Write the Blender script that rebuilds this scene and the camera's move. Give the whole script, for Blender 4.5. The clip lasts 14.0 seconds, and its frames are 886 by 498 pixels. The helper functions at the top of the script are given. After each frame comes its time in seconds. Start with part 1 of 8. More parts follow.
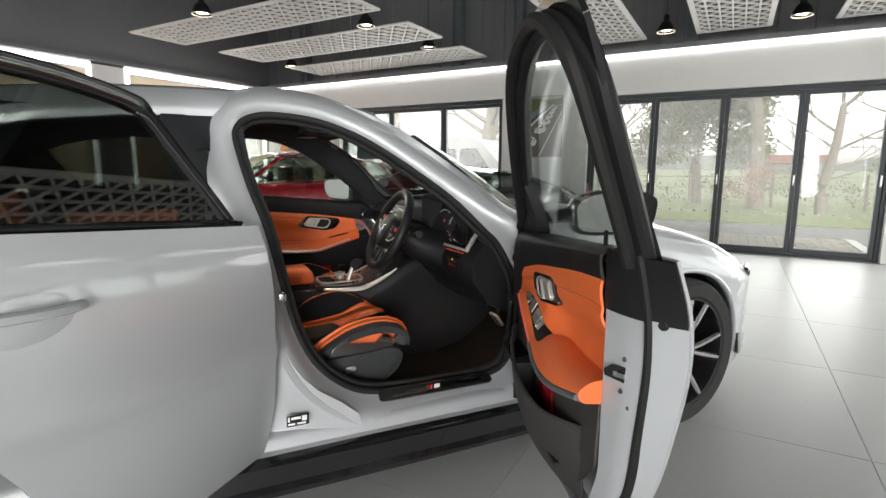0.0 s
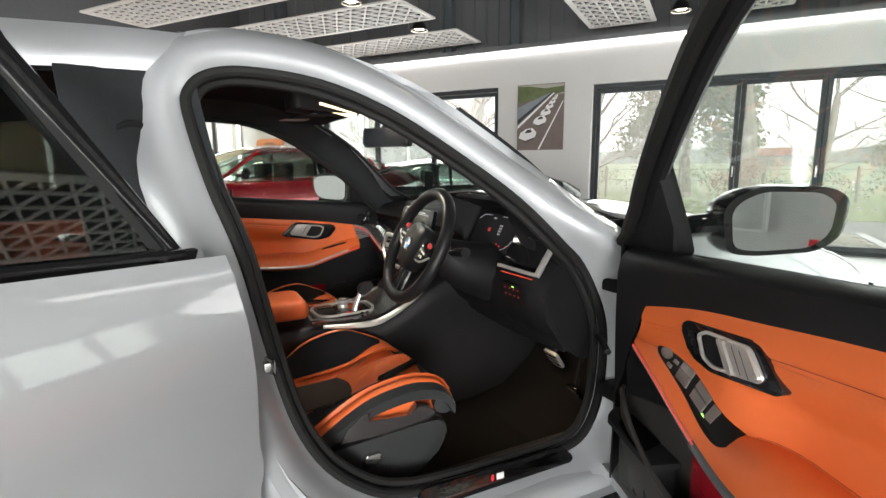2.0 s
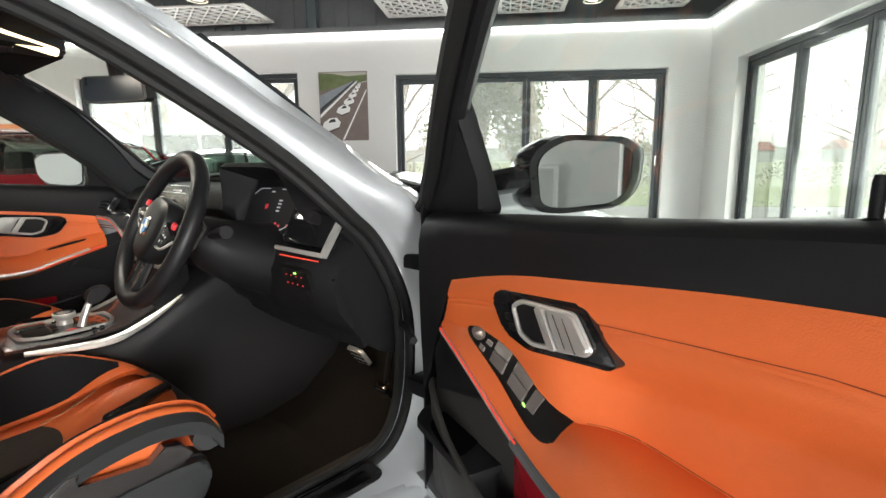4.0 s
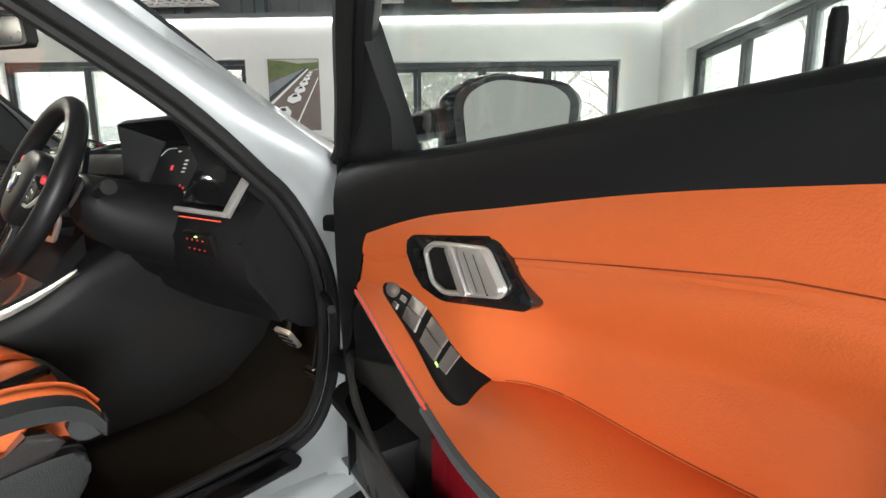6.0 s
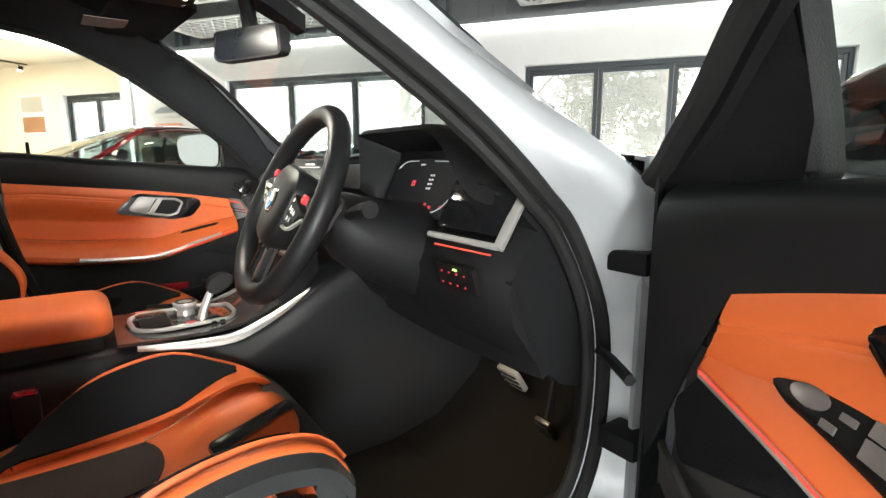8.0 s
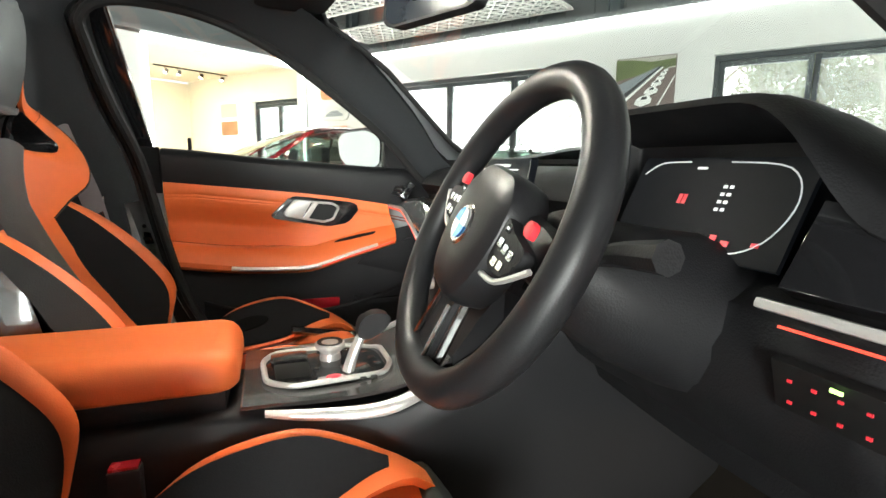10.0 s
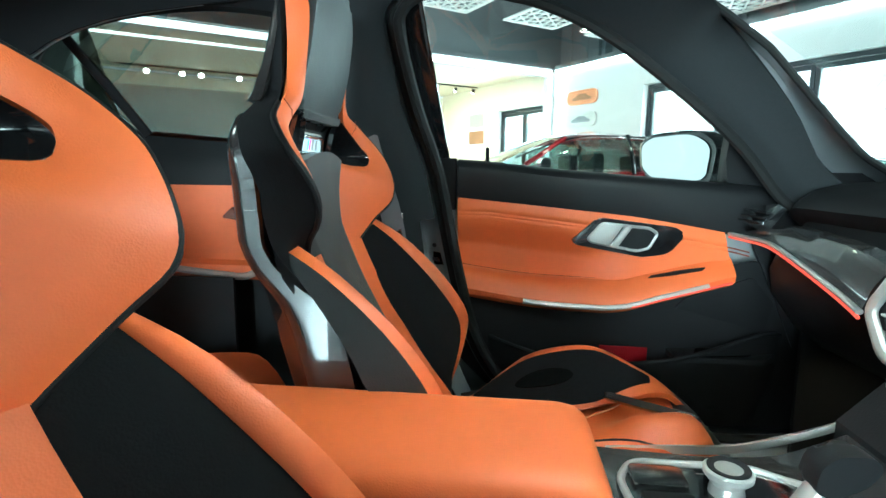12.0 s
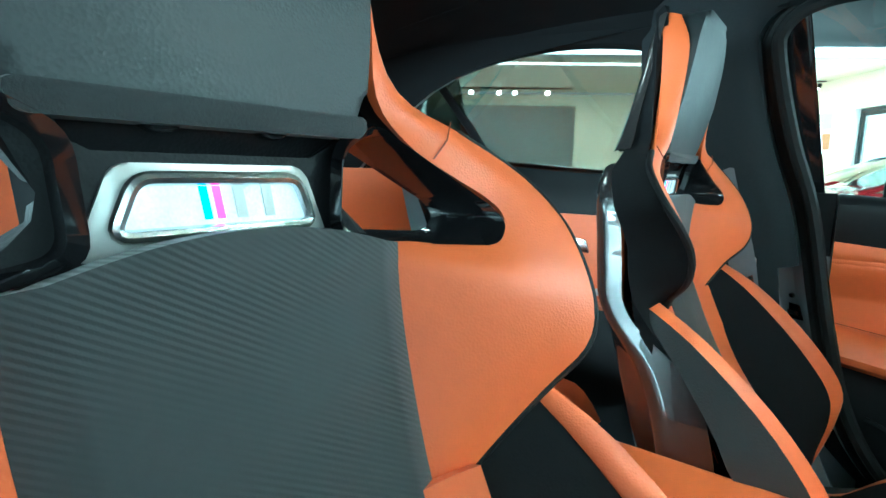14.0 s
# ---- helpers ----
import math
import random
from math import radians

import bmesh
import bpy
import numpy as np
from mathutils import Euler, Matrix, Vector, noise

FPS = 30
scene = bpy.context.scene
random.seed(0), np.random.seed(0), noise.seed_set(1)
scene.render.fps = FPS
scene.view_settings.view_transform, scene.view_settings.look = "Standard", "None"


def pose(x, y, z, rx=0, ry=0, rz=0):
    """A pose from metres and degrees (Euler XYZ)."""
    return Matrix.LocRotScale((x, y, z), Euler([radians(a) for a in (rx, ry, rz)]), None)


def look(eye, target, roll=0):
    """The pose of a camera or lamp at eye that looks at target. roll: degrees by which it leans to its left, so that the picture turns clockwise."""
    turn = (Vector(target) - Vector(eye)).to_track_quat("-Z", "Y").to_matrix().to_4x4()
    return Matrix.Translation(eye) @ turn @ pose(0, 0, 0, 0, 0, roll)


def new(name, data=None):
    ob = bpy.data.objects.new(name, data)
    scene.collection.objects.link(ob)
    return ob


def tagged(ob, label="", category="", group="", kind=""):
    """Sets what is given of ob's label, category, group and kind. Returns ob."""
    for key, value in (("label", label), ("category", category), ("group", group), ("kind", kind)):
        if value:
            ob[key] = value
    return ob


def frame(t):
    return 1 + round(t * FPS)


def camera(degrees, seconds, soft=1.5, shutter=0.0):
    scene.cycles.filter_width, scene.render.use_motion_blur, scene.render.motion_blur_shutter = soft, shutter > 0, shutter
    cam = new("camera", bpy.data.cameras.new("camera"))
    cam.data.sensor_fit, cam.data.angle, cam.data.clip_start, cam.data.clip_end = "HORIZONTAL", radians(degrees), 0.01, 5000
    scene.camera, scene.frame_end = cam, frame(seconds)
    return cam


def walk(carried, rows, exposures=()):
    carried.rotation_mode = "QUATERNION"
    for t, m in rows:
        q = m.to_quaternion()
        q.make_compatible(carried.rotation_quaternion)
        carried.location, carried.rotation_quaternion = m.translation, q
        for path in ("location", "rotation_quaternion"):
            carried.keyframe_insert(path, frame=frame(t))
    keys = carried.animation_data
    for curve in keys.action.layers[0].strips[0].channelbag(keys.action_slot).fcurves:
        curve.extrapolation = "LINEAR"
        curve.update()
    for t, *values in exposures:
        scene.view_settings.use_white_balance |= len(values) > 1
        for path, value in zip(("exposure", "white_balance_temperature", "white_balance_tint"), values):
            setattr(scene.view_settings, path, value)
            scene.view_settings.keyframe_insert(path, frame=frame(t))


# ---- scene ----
cam = camera(81.7, 14.0)
PATH = [
    (0, (-0.196, -2.479, 1.147), (0.623, -0.682, 0.829), 0.2),
    (0.5, (-0.196, -2.343, 1.143), (0.643, -0.556, 0.824), 0.0),
    (1, (-0.163, -2.148, 1.14), (0.65, -0.352, 0.805), -0.2),
    (1.5, (-0.137, -1.979, 1.129), (0.652, -0.172, 0.797), -0.2),
    (2, (-0.126, -1.812, 1.124), (0.764, -0.052, 0.792), -0.4),
    (2.5, (-0.083, -1.677, 1.115), (1.059, -0.071, 0.776), -0.4),
    (3, (0.005, -1.62, 1.1), (1.305, -0.14, 0.757), -0.5),
    (3.5, (0.065, -1.624, 1.059), (1.452, -0.224, 0.717), -0.4),
    (4, (0.086, -1.642, 1.025), (1.536, -0.308, 0.681), -0.4),
    (4.2, (0.092, -1.651, 1.018), (1.56, -0.338, 0.675), -0.2),
    (6.5, (0.22, -1.622, 0.921), (1.768, -0.406, 0.567), -0.3),
    (7, (0.222, -1.542, 0.938), (1.628, -0.163, 0.592), -0.2),
    (7.5, (0.202, -1.422, 0.951), (1.442, 0.109, 0.61), -0.1),
    (9.8, (0.265, -0.937, 0.95), (0.988, 0.9, 0.626), 0.4),
    (10, (0.277, -0.903, 0.947), (0.912, 0.966, 0.62), 0.6),
    (10.5, (0.265, -0.82, 0.944), (0.622, 1.123, 0.628), 0.6),
    (11, (0.219, -0.754, 0.957), (0.304, 1.219, 0.642), 0.5),
    (11.5, (0.152, -0.65, 0.954), (0.095, 1.324, 0.639), 0.6),
    (12, (0.106, -0.571, 0.96), (-0.109, 1.393, 0.65), 0.6),
    (12.5, (0.105, -0.534, 0.972), (-0.383, 1.381, 0.664), 0.6),
    (13, (0.084, -0.538, 0.988), (-0.736, 1.262, 0.692), 0.8),
    (13.5, (0.054, -0.56, 1.006), (-1.001, 1.113, 0.709), 1.2),
    (14, (0.009, -0.585, 1.015), (-1.203, 0.978, 0.717), 0.9),
]
walk(cam, [(t, look(eye, target, roll)) for t, eye, target, roll in PATH],
     exposures=[(0, 0.12, 6500, 10), (1.5, 0.42, 6500, 10), (3, 0.62, 6500, 9), (4, 0.68, 6500, 8), (6.5, 0.82, 6400, 6), (7.5, 1.02, 6400, 6), (10, 1.62, 6400, 3), (11, 1.6, 6100, -2), (12, 1.58, 5000, -19), (13, 1.55, 4680, -24), (14, 1.72, 4480, -28)])

# ---------------------------------------------------------------- light
world = bpy.data.worlds.new("overcast_sky")
scene.world = world
world.use_nodes = True
wn = world.node_tree
wn.nodes.clear()
sky = wn.nodes.new("ShaderNodeTexSky")
sky.sky_type, sky.sun_disc = "NISHITA", False
sky.sun_elevation, sky.sun_rotation = radians(38), radians(60)
sky.air_density, sky.dust_density = 1.0, 4.0
soft_sky = wn.nodes.new("ShaderNodeHueSaturation")
soft_sky.inputs["Saturation"].default_value = 0.22
back = wn.nodes.new("ShaderNodeBackground")
back.inputs["Strength"].default_value = 0.145
world_out = wn.nodes.new("ShaderNodeOutputWorld")
wn.links.new(sky.outputs[0], soft_sky.inputs["Color"])
wn.links.new(soft_sky.outputs[0], back.inputs["Color"])
wn.links.new(back.outputs[0], world_out.inputs["Surface"])

ROOM = pose(0, 0, 0, 0, 0, 36)          # showroom axes: p to the garden doors, q along them
sun = new("sun", bpy.data.lights.new("sun", "SUN"))
sun.data.energy, sun.data.angle, sun.data.color = 4.0, radians(25), (1.0, 0.97, 0.93)
sun.matrix_world = ROOM @ look((-12, -8, 11.5), (0, 0, 0))


def area_lamp(name, eye, target, sx, sy, watts, color=(1, 1, 1)):
    ob = new(name, bpy.data.lights.new(name, "AREA"))
    ob.data.shape, ob.data.size, ob.data.size_y = "RECTANGLE", sx, sy
    ob.data.energy, ob.data.color = watts, color
    ob.matrix_world = ROOM @ look(eye, target)
    return ob


DAY = (1.0, 0.985, 0.965)
area_lamp("daylight_garden_doors", (6.75, -1.7, 1.25), (0, -1.2, 0.9), 3.5, 2.1, 60, DAY)
area_lamp("daylight_long_window", (6.75, 3.2, 1.25), (0, 2.6, 0.9), 3.3, 2.1, 130, DAY)
area_lamp("daylight_side_window", (3.0, -4.45, 1.25), (2.0, 0, 0.9), 5.4, 2.1, 130, DAY)
# two fill lamps, at openings added out of view to brighten the saloon
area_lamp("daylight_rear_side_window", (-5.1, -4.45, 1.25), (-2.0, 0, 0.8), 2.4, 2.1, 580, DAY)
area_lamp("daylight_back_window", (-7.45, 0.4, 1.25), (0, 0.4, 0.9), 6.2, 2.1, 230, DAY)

area_lamp("next_room_ceiling_light", (0.4, 8.9, 2.70), (0.4, 8.9, 0), 2.4, 1.6, 170, (1.0, 0.94, 0.85))

# lit lamps of the car: roof console and footwell; the rear roof one is added fill
WARM = (1.0, 0.92, 0.80)
for name, eye, target, sx, sy, watts in (("map_lamp", (0.35, -0.06, 1.270), (0.30, -0.10, 0.0), 0.13, 0.05, 2.0), ("rear_roof_lamp", (-0.62, 0.0, 1.33), (-0.62, 0.0, 0.0), 0.16, 0.10, 0.4),
                                         ("footwell_lamp", (0.88, -0.48, 0.545), (0.84, -0.50, 0.0), 0.08, 0.04, 0.38), ("footwell_lamp", (0.88, 0.42, 0.545), (0.84, 0.45, 0.0), 0.08, 0.04, 0.10)):
    area_lamp(name, eye, target, sx, sy, watts, (1.0, 0.74, 0.48) if name == "footwell_lamp" else WARM).matrix_world = look(eye, target)

# ---------------------------------------------------------------- materials
def mat(name, color, rough=0.5, metal=0.0, coat=0.0, vary=0.12, scale=6.0, bump=0.0, bump_scale=60.0, ior=1.5,
        emit=None, power=0.0, sheen=0.0, alpha=1.0, trans=0.0, random_tone=0.0, kind="noise", rvary=0.1):
    m = bpy.data.materials.new(name)
    m.use_nodes = True
    nt = m.node_tree
    b = nt.nodes["Principled BSDF"]
    b.inputs["Roughness"].default_value, b.inputs["Metallic"].default_value = rough, metal
    b.inputs["IOR"].default_value, b.inputs["Coat Weight"].default_value = ior, coat
    b.inputs["Coat Roughness"].default_value = 0.03
    b.inputs["Sheen Weight"].default_value = sheen
    b.inputs["Alpha"].default_value, b.inputs["Transmission Weight"].default_value = alpha, trans
    b.inputs["Base Color"].default_value = (*color, 1)
    if emit:
        b.inputs["Emission Color"].default_value, b.inputs["Emission Strength"].default_value = (*emit, 1), power
    co = nt.nodes.new("ShaderNodeTexCoord")
    if vary:
        n1 = nt.nodes.new("ShaderNodeTexNoise")
        n1.inputs["Scale"].default_value, n1.inputs["Detail"].default_value = scale, 6
        n2 = nt.nodes.new("ShaderNodeTexNoise")
        n2.inputs["Scale"].default_value, n2.inputs["Detail"].default_value = scale * 14, 3
        nt.links.new(co.outputs["Object"], n1.inputs["Vector"])
        nt.links.new(co.outputs["Object"], n2.inputs["Vector"])
        mix = nt.nodes.new("ShaderNodeMath")
        mix.operation = "ADD"
        half = nt.nodes.new("ShaderNodeMath")
        half.operation, half.inputs[1].default_value = "MULTIPLY", 0.5
        nt.links.new(n2.outputs["Fac"], half.inputs[0])
        nt.links.new(n1.outputs["Fac"], mix.inputs[0])
        nt.links.new(half.outputs[0], mix.inputs[1])
        ramp = nt.nodes.new("ShaderNodeMapRange")
        ramp.inputs["From Min"].default_value, ramp.inputs["From Max"].default_value = 0.45, 1.05
        ramp.inputs["To Min"].default_value, ramp.inputs["To Max"].default_value = 1 - vary, 1 + vary
        nt.links.new(mix.outputs[0], ramp.inputs["Value"])
        tone = ramp.outputs[0]
        if random_tone:
            info = nt.nodes.new("ShaderNodeObjectInfo")
            rr = nt.nodes.new("ShaderNodeMapRange")
            rr.inputs["To Min"].default_value, rr.inputs["To Max"].default_value = 1 - random_tone, 1 + random_tone
            nt.links.new(info.outputs["Random"], rr.inputs["Value"])
            mm = nt.nodes.new("ShaderNodeMath")
            mm.operation = "MULTIPLY"
            nt.links.new(tone, mm.inputs[0])
            nt.links.new(rr.outputs[0], mm.inputs[1])
            tone = mm.outputs[0]
        sc = nt.nodes.new("ShaderNodeVectorMath")
        sc.operation = "SCALE"
        sc.inputs[0].default_value = color
        nt.links.new(tone, sc.inputs["Scale"])
        nt.links.new(sc.outputs[0], b.inputs["Base Color"])
        if rvary:
            r2 = nt.nodes.new("ShaderNodeMapRange")
            r2.inputs["From Min"].default_value, r2.inputs["From Max"].default_value = 0.3, 0.7
            r2.inputs["To Min"].default_value, r2.inputs["To Max"].default_value = rough * (1 - rvary), min(1, rough * (1 + rvary))
            nt.links.new(n1.outputs["Fac"], r2.inputs["Value"])
            nt.links.new(r2.outputs[0], b.inputs["Roughness"])
    if bump:
        if kind == "grain":
            h = nt.nodes.new("ShaderNodeTexVoronoi")
            h.inputs["Scale"].default_value = bump_scale
            hout = h.outputs["Distance"]
        elif kind == "weave":
            h = nt.nodes.new("ShaderNodeTexChecker")
            h.inputs["Scale"].default_value = bump_scale
            hout = h.outputs["Fac"]
        else:
            h = nt.nodes.new("ShaderNodeTexNoise")
            h.inputs["Scale"].default_value, h.inputs["Detail"].default_value = bump_scale, 4
            hout = h.outputs["Fac"]
        nt.links.new(co.outputs["Object"], h.inputs["Vector"])
        bp = nt.nodes.new("ShaderNodeBump")
        bp.inputs["Strength"].default_value, bp.inputs["Distance"].default_value = bump, 0.002
        nt.links.new(hout, bp.inputs["Height"])
        nt.links.new(bp.outputs[0], b.inputs["Normal"])
    return m


def carbon(name):
    m = mat(name, (0.06, 0.06, 0.062), 0.22, 0.0, coat=1.0, vary=0)
    nt = m.node_tree
    b = nt.nodes["Principled BSDF"]
    co = nt.nodes.new("ShaderNodeTexCoord")
    ch = nt.nodes.new("ShaderNodeTexChecker")
    ch.inputs["Scale"].default_value = 420
    ch.inputs["Color1"].default_value, ch.inputs["Color2"].default_value = (0.030, 0.026, 0.025, 1), (0.025, 0.022, 0.022, 1)
    mp = nt.nodes.new("ShaderNodeMapping")
    mp.inputs["Rotation"].default_value = (0.5, 0.6, 0.78)
    nt.links.new(co.outputs["Object"], mp.inputs["Vector"])
    nt.links.new(mp.outputs[0], ch.inputs["Vector"])
    nt.links.new(ch.outputs["Color"], b.inputs["Base Color"])
    return m


def glass(name, tint, rough=0.0, gloss=0.04, veil=0.0):
    """Thin pane: mostly clear, with a gloss that grows at glancing angles."""
    m = bpy.data.materials.new(name)
    m.use_nodes = True
    nt = m.node_tree
    nt.nodes.clear()
    out = nt.nodes.new("ShaderNodeOutputMaterial")
    tr = nt.nodes.new("ShaderNodeBsdfTransparent")
    tr.inputs["Color"].default_value = (*tint, 1)
    gl = nt.nodes.new("ShaderNodeBsdfGlossy")
    gl.inputs["Roughness"].default_value = rough
    gl.inputs["Color"].default_value = (0.95, 0.97, 0.96, 1)
    fr = nt.nodes.new("ShaderNodeLayerWeight")
    fr.inputs["Blend"].default_value = 0.5
    pw = nt.nodes.new("ShaderNodeMath")
    pw.operation, pw.inputs[1].default_value = "POWER", 4.0
    ad = nt.nodes.new("ShaderNodeMath")
    ad.operation, ad.inputs[1].default_value, ad.inputs[2].default_value = "MULTIPLY_ADD", 0.75, gloss
    mx = nt.nodes.new("ShaderNodeMixShader")
    nt.links.new(fr.outputs["Facing"], pw.inputs[0])
    nt.links.new(pw.outputs[0], ad.inputs[0])
    nt.links.new(ad.outputs[0], mx.inputs["Fac"])
    nt.links.new(tr.outputs[0], mx.inputs[1])
    nt.links.new(gl.outputs[0], mx.inputs[2])
    # white translucent share that imitates a veil of glare over the pane
    if veil:
        tl = nt.nodes.new("ShaderNodeBsdfTranslucent")
        tl.inputs["Color"].default_value = (0.9, 0.9, 0.88, 1)
        m2 = nt.nodes.new("ShaderNodeMixShader")
        m2.inputs["Fac"].default_value = veil
        nt.links.new(mx.outputs[0], m2.inputs[1])
        nt.links.new(tl.outputs[0], m2.inputs[2])
        nt.links.new(m2.outputs[0], out.inputs["Surface"])
    else:
        nt.links.new(mx.outputs[0], out.inputs["Surface"])
    return m


M_WALL = mat("white_wall_paint", (0.64, 0.635, 0.63), 0.6, vary=0.03, scale=1.5, bump=0.05, bump_scale=90)
M_TILE = mat("grey_porcelain_tile", (0.30, 0.305, 0.30), 0.36, vary=0.05, scale=2.4, random_tone=0.03, rvary=0.06)
M_GROUT = mat("dark_grout", (0.15, 0.15, 0.15), 0.8, vary=0.15)
M_CLAD = mat("grey_cladding", (0.15, 0.155, 0.16), 0.5, 0.2, vary=0.1, scale=1.2)
M_STEEL = mat("painted_grey_steel", (0.13, 0.15, 0.16), 0.45, 0.3, vary=0.12, scale=3)
M_DECK = mat("dark_roof_deck", (0.06, 0.06, 0.063), 0.6, 0.2, vary=0.15, scale=2)
M_PANEL = mat("white_acoustic_panel", (0.62, 0.61, 0.59), 0.6, vary=0.05, scale=4, random_tone=0.04)
M_FRAME = mat("anthracite_aluminium", (0.035, 0.04, 0.045), 0.4, 0.3, vary=0.1)
# the panes carry a painted veil of glare
M_GLASS = glass("dusty_window_glass", (0.88, 0.90, 0.89), gloss=0.012, veil=0.055)
M_SPOT = mat("bright_spot_lens", (0.9, 0.9, 0.85), 0.4, vary=0, emit=(1.0, 0.93, 0.80), power=60.0)
M_LED = mat("white_led_strip", (0.9, 0.9, 0.9), 0.5, vary=0, emit=(1.0, 0.98, 0.95), power=5.0)
M_BULB = mat("warm_lamp_bulb", (0.9, 0.9, 0.8), 0.4, vary=0, emit=(1.0, 0.86, 0.66), power=14.0)
M_BLACKMETAL = mat("black_lamp_metal", (0.02, 0.02, 0.02), 0.35, 0.6, vary=0.1)
M_WARMWALL = mat("cream_wall_paint", (0.76, 0.68, 0.55), 0.7, vary=0.03, scale=2)
M_GREYPLAQUE = mat("pale_grey_plaque", (0.55, 0.55, 0.54), 0.5, vary=0.2, scale=14)
M_ORANGEPLAQUE = mat("orange_plaque", (0.70, 0.25, 0.10), 0.5, vary=0.2, scale=14)
M_GRASS = mat("spring_grass", (0.17, 0.21, 0.06), 0.9, vary=0.4, scale=3, bump=0.6, bump_scale=40)
M_ASPHALT = mat("worn_asphalt", (0.22, 0.21, 0.205), 0.9, vary=0.2, scale=2, bump=0.4, bump_scale=80)
M_PAVER = mat("buff_paver", (0.42, 0.38, 0.32), 0.85, vary=0.15, scale=8, random_tone=0.12)
M_BARK = mat("grey_brown_bark", (0.30, 0.25, 0.20), 0.9, vary=0.3, scale=9, bump=0.6, bump_scale=30)
M_LEAF = mat("dull_evergreen_leaf", (0.19, 0.20, 0.08), 0.8, vary=0.4, scale=5)


def thin_leaf(m, share):
    """Lets part of the daylight through the leaves."""
    nt = m.node_tree
    b, o = nt.nodes["Principled BSDF"], nt.nodes["Material Output"]
    tl, mx = nt.nodes.new("ShaderNodeBsdfTranslucent"), nt.nodes.new("ShaderNodeMixShader")
    mx.inputs["Fac"].default_value = share
    base = b.inputs["Base Color"]
    if base.is_linked:
        nt.links.new(base.links[0].from_socket, tl.inputs["Color"])
    else:
        tl.inputs["Color"].default_value = base.default_value
    nt.links.new(b.outputs[0], mx.inputs[1])
    nt.links.new(tl.outputs[0], mx.inputs[2])
    nt.links.new(mx.outputs[0], o.inputs["Surface"])


thin_leaf(M_LEAF, 0.6)
M_RUST = mat("russet_twig", (0.34, 0.17, 0.09), 0.85, vary=0.3, scale=6)
M_HEDGE = mat("brown_green_hedge", (0.20, 0.19, 0.09), 0.9, vary=0.4, scale=6)
M_PAINT = mat("light_grey_car_paint", (0.44, 0.457, 0.473), 0.45, 0.35, coat=1.0, vary=0.015, scale=1.0)
M_GLOSS = mat("gloss_black_plastic", (0.010, 0.010, 0.011), 0.10, coat=0.6, vary=0.1)
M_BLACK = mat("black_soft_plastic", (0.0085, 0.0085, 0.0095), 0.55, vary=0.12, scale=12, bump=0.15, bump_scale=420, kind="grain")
M_RUBBER = mat("black_rubber_seal", (0.012, 0.012, 0.012), 0.65, vary=0.15, scale=20)
M_ORANGE = mat("orange_leather", (0.76, 0.150, 0.035), 0.48, vary=0.05, scale=5, bump=0.12, bump_scale=520, kind="grain")
M_BLKLEATHER = mat("black_leather", (0.011, 0.011, 0.012), 0.42, vary=0.1, scale=8, bump=0.05, bump_scale=480, kind="grain")
M_FABRIC = mat("ribbed_charcoal_fabric", (0.035, 0.037, 0.038), 0.75, vary=0.12, scale=10, bump=0.3, bump_scale=600, sheen=0.3)
M_ALCANT = mat("black_headliner_cloth", (0.009, 0.009, 0.010), 0.95, vary=0.15, scale=14, bump=0.2, bump_scale=500)
M_PILLAR = mat("charcoal_pillar_cloth", (0.022, 0.024, 0.026), 0.9, vary=0.15, scale=14, bump=0.2, bump_scale=500)
M_CARPET = mat("black_carpet", (0.008, 0.007, 0.006), 0.98, vary=0.3, scale=30, bump=0.5, bump_scale=700)
M_CHROME = mat("brushed_aluminium_trim", (0.62, 0.61, 0.59), 0.25, 1.0, vary=0.05, scale=20)
M_BELT = mat("grey_woven_belt", (0.17, 0.155, 0.165), 0.8, vary=0.1, scale=30, bump=0.3, bump_scale=300)
M_SWPANEL = mat("satin_black_panel", (0.008, 0.008, 0.008), 0.5, vary=0.1)
M_SWITCH = mat("grey_satin_switch", (0.20, 0.175, 0.165), 0.3, 0.5, vary=0.06, scale=20)
M_SATIN = mat("satin_silver_trim", (0.55, 0.535, 0.51), 0.32, 0.55, vary=0.06, scale=20)
# for stitched seams, and for the painted shade in the armrest crease
M_SEAM_CREASE = mat("dark_orange_seam", (0.22, 0.035, 0.009), 0.6, vary=0.1, scale=40)
M_DARKCHROME = mat("dark_chrome", (0.28, 0.27, 0.26), 0.2, 1.0, vary=0.05)
M_CARBON = carbon("glossy_carbon_fibre")
M_TINT = glass("dark_tinted_glass", (0.37, 0.39, 0.375), gloss=0.07)
M_AUTO = glass("clear_automotive_glass", (0.92, 0.95, 0.93))
M_MIRROR = mat("mirror_silver", (0.86, 0.88, 0.88), 0.02, 1.0, vary=0)
M_SCREEN = mat("dark_display_glass", (0.008, 0.010, 0.013), 0.25, vary=0.1)
# near-black for plates that stand in for the shade inside recesses
M_DEEP = mat("deep_black_recess", (0.006, 0.006, 0.006), 0.9, vary=0.1, scale=8)
M_CLUSTER = mat("lit_dark_display", (0.004, 0.0045, 0.006), 0.5, coat=0.0, vary=0.2, scale=6, emit=(0.30, 0.36, 0.44), power=0.003)
for dull, level in ((M_CLUSTER, 0.06), (M_CARPET, 0.08), (M_ALCANT, 0.10), (M_PILLAR, 0.15), (M_BLACK, 0.14), (M_BLKLEATHER, 0.17), (M_RUBBER, 0.3), (M_DEEP, 0.05), (M_FABRIC, 0.2)):
    dull.node_tree.nodes["Principled BSDF"].inputs["Specular IOR Level"].default_value = level
